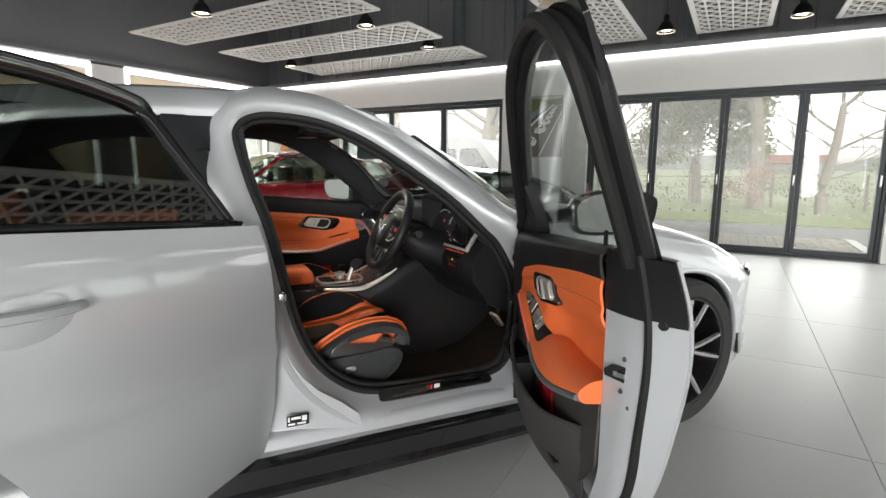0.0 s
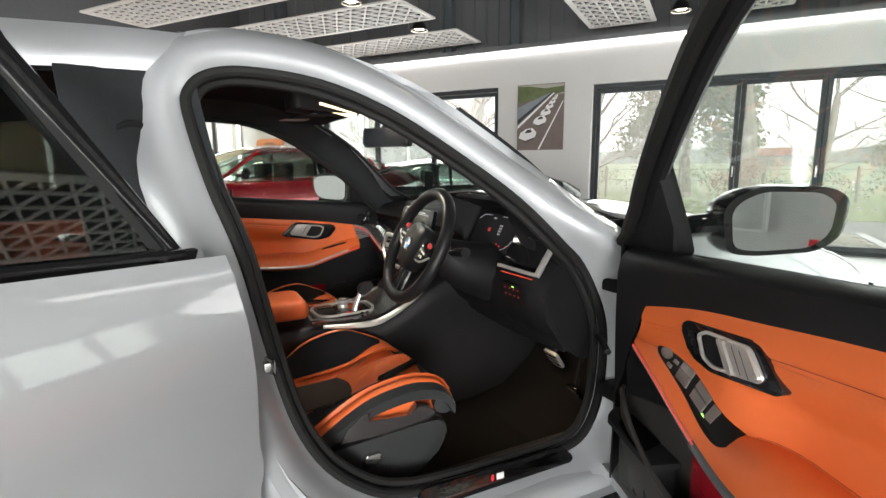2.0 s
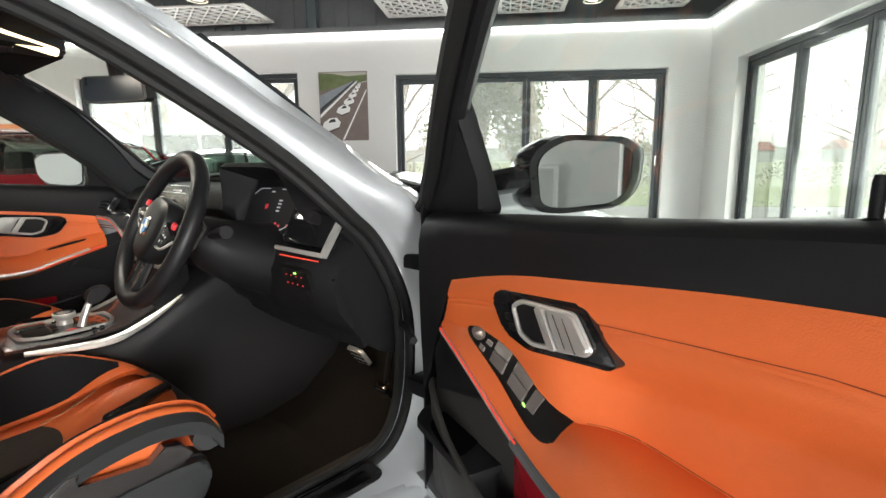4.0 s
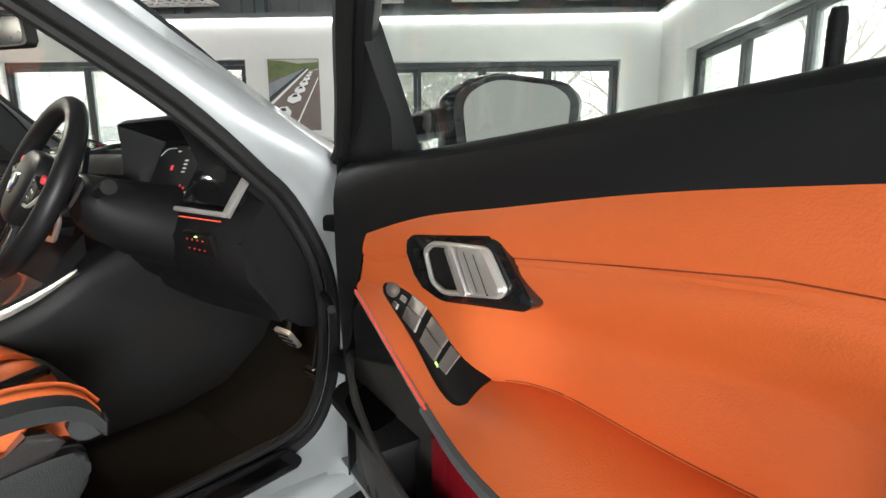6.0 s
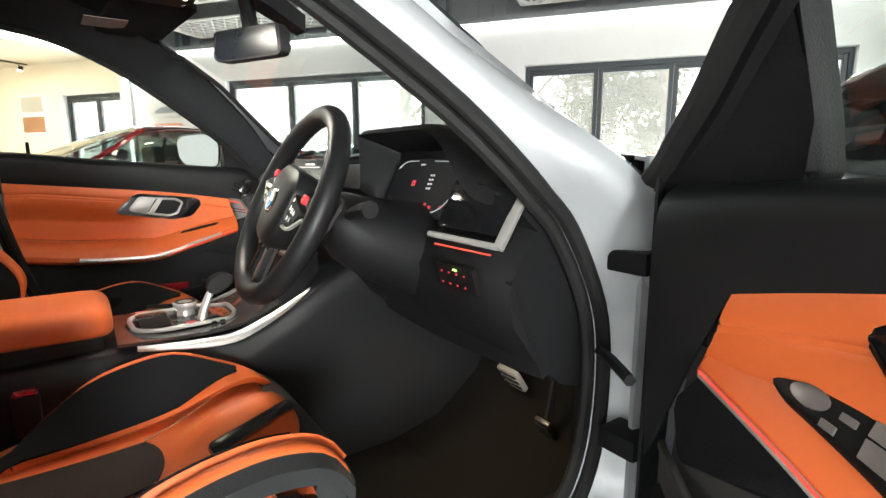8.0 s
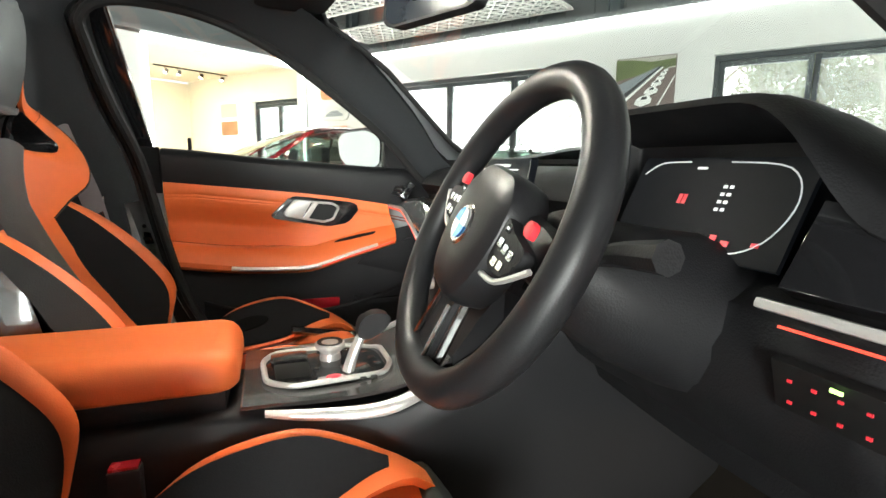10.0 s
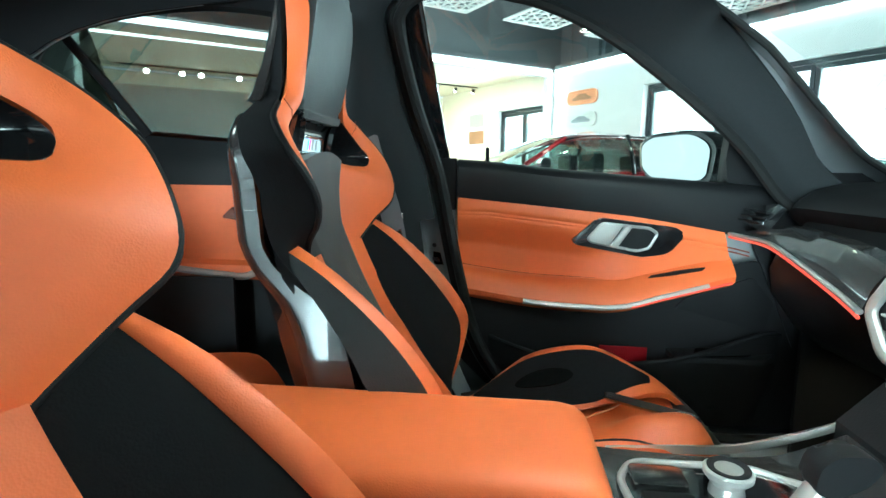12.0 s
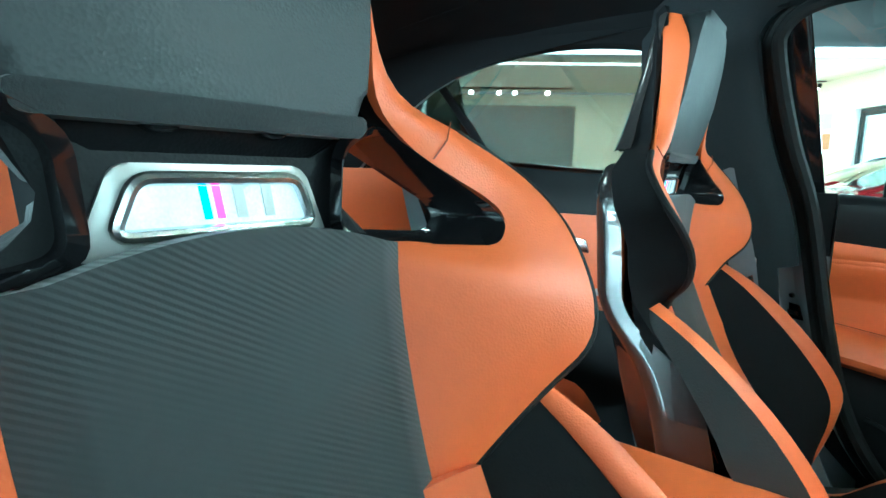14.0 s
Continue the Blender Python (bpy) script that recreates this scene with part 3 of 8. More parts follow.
def lattice_panel(p0, p1, q0, q1, z, tilt=0.0):
    """A white plate cut into a lattice, hung on four wires."""
    L, W = (q1 - q0, p1 - p0) if q1 - q0 > p1 - p0 else (p1 - p0, q1 - q0)
    bm = bmesh.new()

    def bar(o, d, width, zz):
        hit = clip_line(o, d, L, W)
        if not hit:
            return
        a, b = Vector(o) + Vector(d) * hit[0], Vector(o) + Vector(d) * hit[1]
        m = Matrix.Translation(((a.x + b.x) / 2, (a.y + b.y) / 2, 0)) @ Matrix.Rotation(math.atan2(b.y - a.y, b.x - a.x), 4, "Z")
        box(bm, -(b - a).length / 2, (b - a).length / 2, -width / 2, width / 2, -zz, zz, m=m)
    for y in (0.0, W):
        box(bm, -0.02, L + 0.02, y - 0.028, y + 0.028, -0.0095, 0.0095)
    for x in (0.0, L):
        box(bm, x - 0.028, x + 0.028, 0.0, W, -0.0093, 0.0093)
    n, k = round(W / 0.135), W / round(W / 0.135)
    for i in range(1, n):
        bar((0, i * k), (1, 0), 0.020, 0.0080)
    step = k / math.tan(radians(52)) * 2
    i = -20
    while i * step < L + W * 2:
        for sgn in (1, -1):
            d = (math.cos(radians(52)), sgn * math.sin(radians(52)))
            bar((i * step, 0 if sgn > 0 else W), d, 0.022, 0.0075 if sgn > 0 else 0.0070)
        i += 1
    turn = Matrix.Translation((p1, q0, z)) @ Matrix.Rotation(radians(90), 4, "Z") if q1 - q0 > p1 - p0 else Matrix.Translation((p0, q0, z))
    root = tagged(link(bm, "lattice_panel", M_PANEL, m=ROOM @ turn @ Matrix.Rotation(radians(tilt), 4, "X"), flat=True), "white lattice ceiling panel hung on thin wires", "ceiling panel", "lattice ceiling panels")
    for x in (0.25, L - 0.25):
        for y in (0.05, W - 0.05):
            part("wire", sweep([(x, y, 0.008), (x, y, CEIL - z)], 0.0022, 5), M_STEEL, root)
    return root


for p0, p1, q0, q1 in ((2.56, 3.31, 1.75, 5.2), (3.92, 4.73, 1.75, 5.2), (5.36, 6.16, 1.75, 5.2), (2.8, 6.15, -0.65, 0.12), (2.8, 6.15, -2.10, -1.32), (2.8, 6.15, -3.55, -2.78),
                       (-1.0, 2.3, -3.0, -2.25), (-3.6, -2.85, -3.4, 0.1), (-5.2, -4.4, -3.4, 0.1)):
    lattice_panel(p0, p1, q0, q1, 2.88)

M_SHADEIN = mat("pale_shade_lining", (0.75, 0.72, 0.66), 0.4, vary=0.05)


def pendant(p, q, z):
    m = ROOM @ Matrix.Translation((p, q, z))
    shade = [(0.105, 0.0), (0.107, 0.01), (0.098, 0.035), (0.082, 0.075), (0.060, 0.108), (0.036, 0.128), (0.034, 0.175), (0.026, 0.20), (0.012, 0.205), (0.010, 0.20), (0.030, 0.125), (0.056, 0.104), (0.078, 0.072), (0.094, 0.033), (0.101, 0.0)]
    root = tagged(link(lathe(shade, 28, caps=False), "pendant_lamp", M_BLACKMETAL, m=m), "black bell pendant lamp on a thin cable", "pendant lamp", "pendant lamps")
    part("bulb", lathe([(0.0, 0.012), (0.05, 0.014), (0.068, 0.022), (0.07, 0.034), (0.05, 0.06), (0.02, 0.10), (0.0, 0.10)], 20, caps=False), M_BULB, root, "warm lit lamp")
    part("rim", sweep([(0.104 * math.cos(a * math.pi / 12), 0.104 * math.sin(a * math.pi / 12), 0.0) for a in range(24)], 0.005, 6, True), M_SHADEIN, root, "pale glass rim")
    part("cable", sweep([(0, 0, 0.20), (0, 0, CEIL - z)], 0.004, 6), M_BLACKMETAL, root)
    return root


for p, q in ((3.56, 2.11), (4.89, 2.04), (5.55, -0.99), (5.52, -2.38), (4.97, 4.78), (2.3, 3.4), (1.2, -1.0)):
    pendant(p, q, 2.80)

# picture of a race track
M_HILL = mat("print_green", (0.12, 0.15, 0.06), 0.5, vary=0.35, scale=9)
M_TRACK = mat("print_track", (0.17, 0.13, 0.12), 0.5, vary=0.15, scale=7)
M_PRINTGREY = mat("print_grey", (0.22, 0.24, 0.27), 0.5, vary=0.2, scale=9)
M_PRINTSKY = mat("print_sky", (0.42, 0.40, 0.36), 0.5, vary=0.1, scale=5)
M_PRINTDARK = mat("print_dark", (0.03, 0.03, 0.035), 0.5, vary=0.1)


def canvas(name, q0, q1, z0, z1, label):
    W, H = q1 - q0, z1 - z0
    m = ROOM @ Matrix.Translation((P_WALL, q1, z0)) @ Matrix.Rotation(radians(-90), 4, "Z")
    root = tagged(link(box(bmesh.new(), 0, W, -0.022, -0.002, 0, H, bev=0.002, seg=1), name, M_TRACK, m=m), label, "picture")

    def put(pts, lift, material, nm="print"):
        part(nm, prism([(a * W, b * H) for a, b in pts], lambda a, b, c: Vector((a, -0.022 - lift * 0.0004 - c, b)), 0.0004), material, root)
    return root, put


pic, put = canvas("wall_picture", 0.49, 1.18, 1.30, 2.23, "unframed colour print of white cars on a race track")
put([(0.01, 0.80), (0.99, 0.84), (0.99, 0.99), (0.01, 0.99)], 1, M_PRINTSKY)
put([(0.01, 0.72), (0.55, 0.80), (0.99, 0.86), (0.99, 0.95), (0.6, 0.93), (0.3, 0.97), (0.01, 0.985)], 2, M_HILL)
put([(0.01, 0.40), (0.80, 0.86), (0.70, 0.86), (0.01, 0.66)], 3, M_PRINTGREY)
put([(0.01, 0.33), (0.80, 0.85), (0.78, 0.86), (0.01, 0.38)], 4, M_WHITE)
put([(0.01, 0.40), (0.77, 0.865), (0.75, 0.87), (0.01, 0.47)], 4, M_PRINTDARK)
put([(0.50, 0.01), (0.985, 0.72), (0.985, 0.75), (0.46, 0.01)], 4, M_WHITE)
for a, b, s in ((0.24, 0.24, 0.20), (0.50, 0.45, 0.15), (0.62, 0.57, 0.115), (0.70, 0.66, 0.09), (0.76, 0.725, 0.07), (0.805, 0.775, 0.055), (0.84, 0.81, 0.04)):
    put([(a - s, b - s * 0.25), (a - s * 0.3, b - s * 0.48), (a + s * 0.8, b - s * 0.2), (a + s * 0.95, b + s * 0.15), (a + s * 0.55, b + s * 0.5), (a - s * 0.15, b + s * 0.45), (a - s * 0.8, b + s * 0.15)], 6, M_WHITE, "print_car")
    put([(a - s * 0.35, b + s * 0.10), (a + s * 0.45, b + s * 0.18), (a + s * 0.35, b + s * 0.40), (a - s * 0.08, b + s * 0.36)], 7, M_PRINTDARK, "print_glass")
    put([(a - s * 0.9, b - s * 0.28), (a - s * 0.25, b - s * 0.52), (a + s * 0.8, b - s * 0.24), (a + s * 0.7, b - s * 0.32), (a - s * 0.3, b - s * 0.62)], 5, M_PRINTDARK, "print_shade")

for z, m2, col in ((2.07, M_ORANGEPLAQUE, "orange"), (1.70, M_GREYPLAQUE, "pale grey"), (1.36, M_ORANGEPLAQUE, "orange")):
    pl = rounded([(5.82, z), (6.52, z), (6.52, z + 0.24), (5.82, z + 0.24)], 0.12, 8)
    root = tagged(link(prism(pl, lambda a, b, c: Vector((P_WALL - 0.001 - c, a, b)), 0.03, bev=0.006), "wall_plaque", m2, m=ROOM), "%s rounded wall plaque with a car outline" % col, "plaque", "wall plaques")
    sil = [(5.95, z + 0.07), (6.39, z + 0.07), (6.40, z + 0.11), (6.33, z + 0.13), (6.24, z + 0.175), (6.08, z + 0.175), (6.02, z + 0.13), (5.95, z + 0.115)]
    part("car_outline", prism(sil, lambda a, b, c: Vector((P_WALL - 0.0312 - c, a, b)), 0.002), M_PRINTGREY if col != "orange" else M_RUST, root)

# ---- next room
M_DARKPANEL = mat("dark_grey_display_wall", (0.15, 0.155, 0.15), 0.5, vary=0.2, scale=1.5)
bm = box(bmesh.new(), 4.7, 6.2, 9.28, 9.31, 2.715, 2.738)
track = tagged(link(bm, "track_light", M_BLACKMETAL, m=ROOM), "black ceiling track with four spotlights", "track light")
for p in (4.9, 5.15, 5.6, 6.05):
    bm = lathe([(0.012, 0.10), (0.034, 0.085), (0.038, 0.0), (0.030, 0.004)], 16, Matrix.Translation((p, 9.28, 2.60)) @ Matrix.Rotation(0.5, 4, "Y"), caps=False)
    sp = part("spotlight", bm, M_BLACKMETAL, track)
    part("spot_lens", lathe([(0.031, 0.003), (0.0, 0.003)], 16, Matrix.Translation((p, 9.28, 2.60)) @ Matrix.Rotation(0.5, 4, "Y"), caps=False), M_BULB, sp, "lit lens")
    part("spot_stem", sweep([(p, 9.28, 2.69), (p, 9.295, 2.72)], 0.008, 6), M_BLACKMETAL, sp)
bm = box(bmesh.new(), -0.6, 1.9, 10.40, 10.43, 2.715, 2.738)
track = tagged(link(bm, "track_light", M_BLACKMETAL, m=ROOM), "black ceiling track with four lit spotlights", "track light")
for p in (-0.15, 0.42, 0.74, 1.41):
    sp = part("spotlight", lathe([(0.014, 0.075), (0.045, 0.065), (0.052, 0.0), (0.050, 0.004)], 16, Matrix.Translation((p, 10.38, 2.63)) @ Matrix.Rotation(-0.9, 4, "X"), caps=False), M_BLACKMETAL, track)
    part("spot_lens", lathe([(0.050, 0.003), (0.0, 0.003)], 16, Matrix.Translation((p, 10.38, 2.63)) @ Matrix.Rotation(-0.9, 4, "X"), caps=False), M_SPOT, sp, "lit lens")
bm = box(bmesh.new(), -0.9, 2.87, 7.97, 8.03, 2.712, 2.738)
tagged(link(bm, "ceiling_led_strip", M_LED, m=ROOM), "white led strip across the next room's ceiling", "strip light")
structure("dark_wall_panel", box(bmesh.new(), -1.85, 2.1, 10.94, 10.997, 0.3, 2.45), M_DARKPANEL, "dark grey display wall in the next room")
for z, col in ((1.86, M_PRINTSKY), (1.49, M_RUST)):
    root = tagged(link(box(bmesh.new(), P_WALL - 0.025, P_WALL - 0.001, 9.10, 9.75, z, z + 0.34, bev=0.004, seg=1), "framed_picture", M_WHITE, m=ROOM), "small framed picture on the cream wall", "picture", "framed pictures")
    part("print", box(bmesh.new(), P_WALL - 0.027, P_WALL - 0.0255, 9.125, 9.725, z + 0.025, z + 0.315), col, root)
structure("wall_next_room_lining", wall_with_openings("p", P_WALL - 0.006, 0.004, Q_LEFT + 0.2, 11.0, 2.738, [NEXTWIN]), M_WARMWALL, "cream lining of the next room's window wall", flat=True)
area_lamp("daylight_next_room", (6.85, 7.88, 1.46), (0, 7.88, 1.2), 1.4, 1.3, 60, DAY)
area_lamp("next_room_ceiling_light", (3.0, 9.0, 2.70), (3.0, 9.0, 0), 5.0, 2.0, 110, (1.0, 0.88, 0.70))

# wall panel and call point seen in the door mirror
root = tagged(link(box(bmesh.new(), -1.08, -0.80, Q_RIGHT + 0.001, Q_RIGHT + 0.05, 0.66, 0.98, bev=0.01), "wall_cabinet", M_WHITE, m=ROOM), "small white wall cabinet", "cabinet")
part("cabinet_door", box(bmesh.new(), -1.06, -0.82, Q_RIGHT + 0.051, Q_RIGHT + 0.058, 0.68, 0.96, bev=0.003), M_GREYPLAQUE, root)
tagged(link(box(bmesh.new(), -0.56, -0.515, Q_RIGHT + 0.001, Q_RIGHT + 0.04, 0.60, 0.645, bev=0.006), "fire_call_point", M_RED, m=ROOM), "small red fire call point on the wall", "call point")


# ---------------------------------------------------------------- other cars
M_DARKGLASS = mat("dark_reflective_car_glass", (0.02, 0.026, 0.026), 0.04, coat=0.6, vary=0.1, scale=1)
M_CARGLASS = glass("green_tinted_car_glass", (0.62, 0.68, 0.65), gloss=0.10)
M_LAMP = mat("clear_headlamp", (0.45, 0.47, 0.5), 0.08, 0.6, coat=1, vary=0.2, scale=25)


def other_car(name, m, paint, label, H=1.36, L=4.55, W=1.86, belt=0.93):
    hw = W / 2
    stations = []
    top = curve1([(-L / 2, belt - .08), (-L / 2 + .3, belt + .04), (-.9, belt + .02), (0, belt), (.9, belt - .01), (1.6, belt - .12), (L / 2 - .2, belt - .24), (L / 2, belt - .36)])
    plan = curve1([(-L / 2, .74), (-L / 2 + .35, .93), (-1.2, 1.0), (0, .965), (1.3, .99), (L / 2 - .4, .90), (L / 2, .66)])
    for i in range(25):
        x = lerp(-L / 2, L / 2, i / 24)
        w, t = hw * plan(x), top(x)
        half = [(0, .20), (w * .90, .20), (w * .97, .34), (w, .52), (w * .965, .66), (w * .975, t - .12), (w * .90, t - .02), (w * .6, t + .015), (0, t + .03)]
        stations.append([Vector((x, y, z)) for y, z in half] + [Vector((x, -y, z)) for y, z in reversed(half[1:-1])])
    root = tagged(link(loft(stations), name, paint, m=m, sharp=45), label, "car")
    # cabin
    roof = curve1([(-1.95, belt + .02), (-1.5, belt + .20), (-1.0, H - .07), (-.5, H - .01), (-.1, H), (.25, H - .05), (.75, belt + .18), (1.10, belt)])
    def side(x, f):
        z = roof(x)
        k = max(0.0, (z - belt) / (H - belt))
        w0, w1 = hw * .90, hw * lerp(.88, .66, k)
        y, zz = (lerp(w0, w1, f / .6 * .55), lerp(belt - .04, lerp(belt, z, .6), f / .6)) if f < .6 else (lerp(lerp(w0, w1, .55), w1, (f - .6) / .4), lerp(lerp(belt, z, .6), z - .035 * k, (f - .6) / .4))
        return y, zz

    def roof_panel(a, b):
        x, s = lerp(-1.25, .30, a), 2 * b - 1
        y, z = side(x, .90)
        return Vector((x, y * s, lerp(z, roof(x) + .012, 1 - abs(s) ** 3)))
    part("roof", sheet(roof_panel, 16, 14, .02), paint, root, sharp=60)
    part("cabin_floor", box(bmesh.new(), -1.6, .9, -hw * .80, hw * .80, belt - .10, belt - .06), M_BLACK, root)
    for x, y in ((-.15, .36), (-.15, -.36), (-.95, .34), (-.95, -.34)):
        part("seat_back", box(bmesh.new(), x - .06, x + .06, y - .22, y + .22, belt - .12, belt + .12 * (H - belt) / .4 + .08, bev=.05, seg=3), M_BLKLEATHER, root, "dark seat back")
    for s in (-1, 1):
        def haunch(a, b):
            x = lerp(-1.95, -1.42, a)
            y, z = side(x, b)
            return Vector((x, s * y, z))
        part("rear_pillar", sheet(haunch, 8, 8, .03 * -s), paint, root)
        for k, (xa, xb) in enumerate(((.98, .26), (-.42, -.42), (-1.42, -1.25))):
            post = [Vector((lerp(xa, xb, i / 8), s * (side(lerp(xa, xb, i / 8), min(1, .05 + i / 8))[0] - .006), side(lerp(xa, xb, i / 8), min(1, .05 + i / 8))[1])) for i in range(9)]
            part("pillar", sweep(post, .034 if k == 0 else .024, 8, flat=.7), paint if k != 1 else M_GLOSS, root)
        for x0, x1, nm in ((-1.45, -.45, "rear_side_window"), (-.40, .66, "front_side_window")):
            def f(a, b):
                x = lerp(x0, x1, a)
                y, z = side(x, lerp(.16, .90, b))
                return Vector((x, s * (y + .006), z))
            part(nm, sheet(f, 14, 6, .004 * -s), M_CARGLASS, root, "tinted side window").visible_shadow = False
        line = [Vector((x, s * (side(x, .95)[0] + .008), side(x, .95)[1])) for x in [lerp(-1.6, .8, i / 16) for i in range(17)]]
        part("window_trim", sweep(line, .008, 6), M_GLOSS, root)
        mir = [Vector((.62, s * (hw * .93), belt + .07)), Vector((.63, s * (hw + .10), belt + .09)), Vector((.60, s * (hw + .18), belt + .085))]
        part("door_mirror", sweep(smoothed(mir, 3), .062, 10, flat=.9, taper=lambda t: .35 + .75 * t), M_GLOSS, root, "gloss black door mirror")
        lamp = [(hw * .45, belt - .28), (hw * .80, belt - .22), (hw * .80, belt - .15), (hw * .5, belt - .20)]
        part("headlamp", prism([(s * a, b) for a, b in lamp], lambda a, b, c: Vector((L / 2 - .22 + c - .35 * (abs(a) / hw) ** 2, a, b)), .12, bev=.01), M_LAMP, root, "clear headlamp")
        for x in (-1.38, 1.42):
            wm = Matrix.Translation((x, s * (hw - .12), .33)) @ Matrix.Rotation(radians(90), 4, "X")
            part("wheel", lathe([(.20, -.10), (.31, -.11), (.335, -.07), (.335, .07), (.31, .11), (.20, .10), (.05, .07), (.05, -.07)], 32, wm), M_TYRE, root)
    for nm, xa, xb in (("windscreen", .30, 1.02), ("rear_window", -1.80, -1.02)):
        def g(a, b):
            x = lerp(xa, xb, a)
            z = roof(x)
            k = max(0.0, (z - belt) / (H - belt))
            w = hw * lerp(.88, .66, k) * .86
            s = 2 * b - 1
            return Vector((x, w * s, z + .020 - .018 * abs(s) ** 2.5))
        part(nm, sheet(g, 10, 12, .004), M_CARGLASS, root, "tinted glass").visible_shadow = False
    return root


other_car("red_coupe", pose(.855, 5.53, 0, 0, 0, 193), M_REDCAR, "red coupe with a black mirror parked behind the saloon", H=1.36)
other_car("dark_roadster", pose(2.95, 5.15, 0, 0, 0, 160), M_DARKCAR, "low dark green sports car beside the tall window", H=1.16, belt=.84)

# ---------------------------------------------------------------- outside
def outdoors(name, bm, material, label, kind="structure", cat="", **kw):
    return tagged(link(bm, name, material, m=ROOM, **kw), label, cat, kind=kind)


M_FIELD = mat("distant_field", (0.24, 0.27, 0.15), 0.95, vary=0.35, scale=0.12)
# pale grey with the distance haze painted in, for far trees and farm walls
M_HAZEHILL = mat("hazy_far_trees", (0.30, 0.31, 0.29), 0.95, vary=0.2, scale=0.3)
bm = bmesh.new()
bmesh.ops.create_circle(bm, cap_ends=True, segments=48, radius=420)
bmesh.ops.translate(bm, vec=(0, 0, -0.20), verts=bm.verts)
outdoors("ground", bm, M_FIELD, "flat green farmland reaching the horizon", flat=True)
outdoors("grass_verge", box(bmesh.new(), 11.6, 21.0, -40, 40, -0.199, -0.07), M_GRASS, "rough spring grass verge", flat=True)
outdoors("road", box(bmesh.new(), 6.62, 11.6, -40, 40, -0.199, -0.085), M_ASPHALT, "worn grey asphalt lane", flat=True)
outdoors("lawn_side", box(bmesh.new(), -30, 6.60, -40, -4.6, -0.199, -0.08), M_GRASS, "rough grass beside the building", flat=True)
verts, faces = [], []


def brick_at(p0, p1, q0, q1, z0, z1):
    b = len(verts)
    e = 0.004
    verts.extend([(p0, q0, z0), (p1, q0, z0), (p1, q1, z0), (p0, q1, z0), (p0 + e, q0 + e, z1), (p1 - e, q0 + e, z1), (p1 - e, q1 - e, z1), (p0 + e, q1 - e, z1)])
    faces.extend([(b + 4, b + 5, b + 6, b + 7), (b, b + 1, b + 5, b + 4), (b + 1, b + 2, b + 6, b + 5), (b + 2, b + 3, b + 7, b + 6), (b + 3, b, b + 4, b + 7)])


for i in range(12):
    for j in range(28):
        p, q = 6.66 + i * 0.205, -3.55 + j * 0.255 + (0.127 if i % 2 else 0)
        brick_at(p, p + 0.197, q, q + 0.247, -0.10, -0.052 + random.uniform(-.002, .002))
me = bpy.data.meshes.new("block_paving")
me.from_pydata(verts, [], faces)
me.materials.append(M_PAVER)
pav = new("block_paving", me)
pav.matrix_world = ROOM
tagged(pav, "buff concrete block paving outside the glass doors", kind="stuff")
outdoors("kerb", box(bmesh.new(), 6.64, 9.16, -3.70, -3.56, -0.12, -0.040, bev=0.01), M_GREYPLAQUE, "pale concrete edging kerb")


def limb(bm, a, d, length, r, depth, spread, rng, droop=0.0):
    """A tapering limb with forks."""
    pts, p, v = [a], a.copy(), d.copy()
    for _ in range(4):
        v = (v + Vector((rng.uniform(-1, 1), rng.uniform(-1, 1), rng.uniform(-.6, .8) - droop)) * .16).normalized()
        p = p + v * length / 4
        pts.append(p.copy())
    sweep(pts, max(r, .0085), 5 if r > .02 else 3, taper=lambda t: 1 - .45 * t, bm=bm)
    if depth:
        for k in range(rng.choice((2, 3, 3)) if depth > 1 else 4):
            b = pts[rng.choice((2, 3, 4, 4))]
            w = (v + Vector((rng.uniform(-1, 1), rng.uniform(-1, 1), rng.uniform(-.5, .9))) * spread).normalized()
            limb(bm, b, w, length * rng.uniform(.55, .8), r * rng.uniform(.42, .6), depth - 1, spread, rng, droop)


def bare_tree(p, q, h, r, seed, label, crown=M_BARK, forks=4):
    rng = random.Random(seed)
    bm = bmesh.new()
    base = Vector((0, 0, -.10))
    pts = [base, Vector((.0, .02, h * .12)), Vector((rng.uniform(-.1, .1) * h * .3, rng.uniform(-.1, .1) * h * .3, h * .28)), Vector((rng.uniform(-.1, .1) * h * .5, rng.uniform(-.1, .1) * h * .5, h * .45))]
    sweep(smoothed(pts, 3), r, 9, taper=lambda t: 1.25 - .6 * t, bm=bm)
    root = tagged(link(bm, "bare_tree", M_BARK, m=ROOM @ Matrix.Translation((p, q, 0))), label, "tree", "roadside trees")
    bm = bmesh.new()
    for k in range(9):
        f = rng.uniform(.0, 1)
        b = pts[1].lerp(pts[2], f * 2) if f < .5 else pts[2].lerp(pts[3], f * 2 - 1)
        a = rng.uniform(0, 6.28)
        limb(bm, b, Vector((math.cos(a) * .8, math.sin(a) * .8, .25 + .6 * f)).normalized(), h * lerp(.16, .28, f), r * lerp(.22, .42, f), forks if f > .4 else min(forks, 3), .85, rng)
    part("crown", bm, crown, root, "bare forked branches and twigs")
    return root


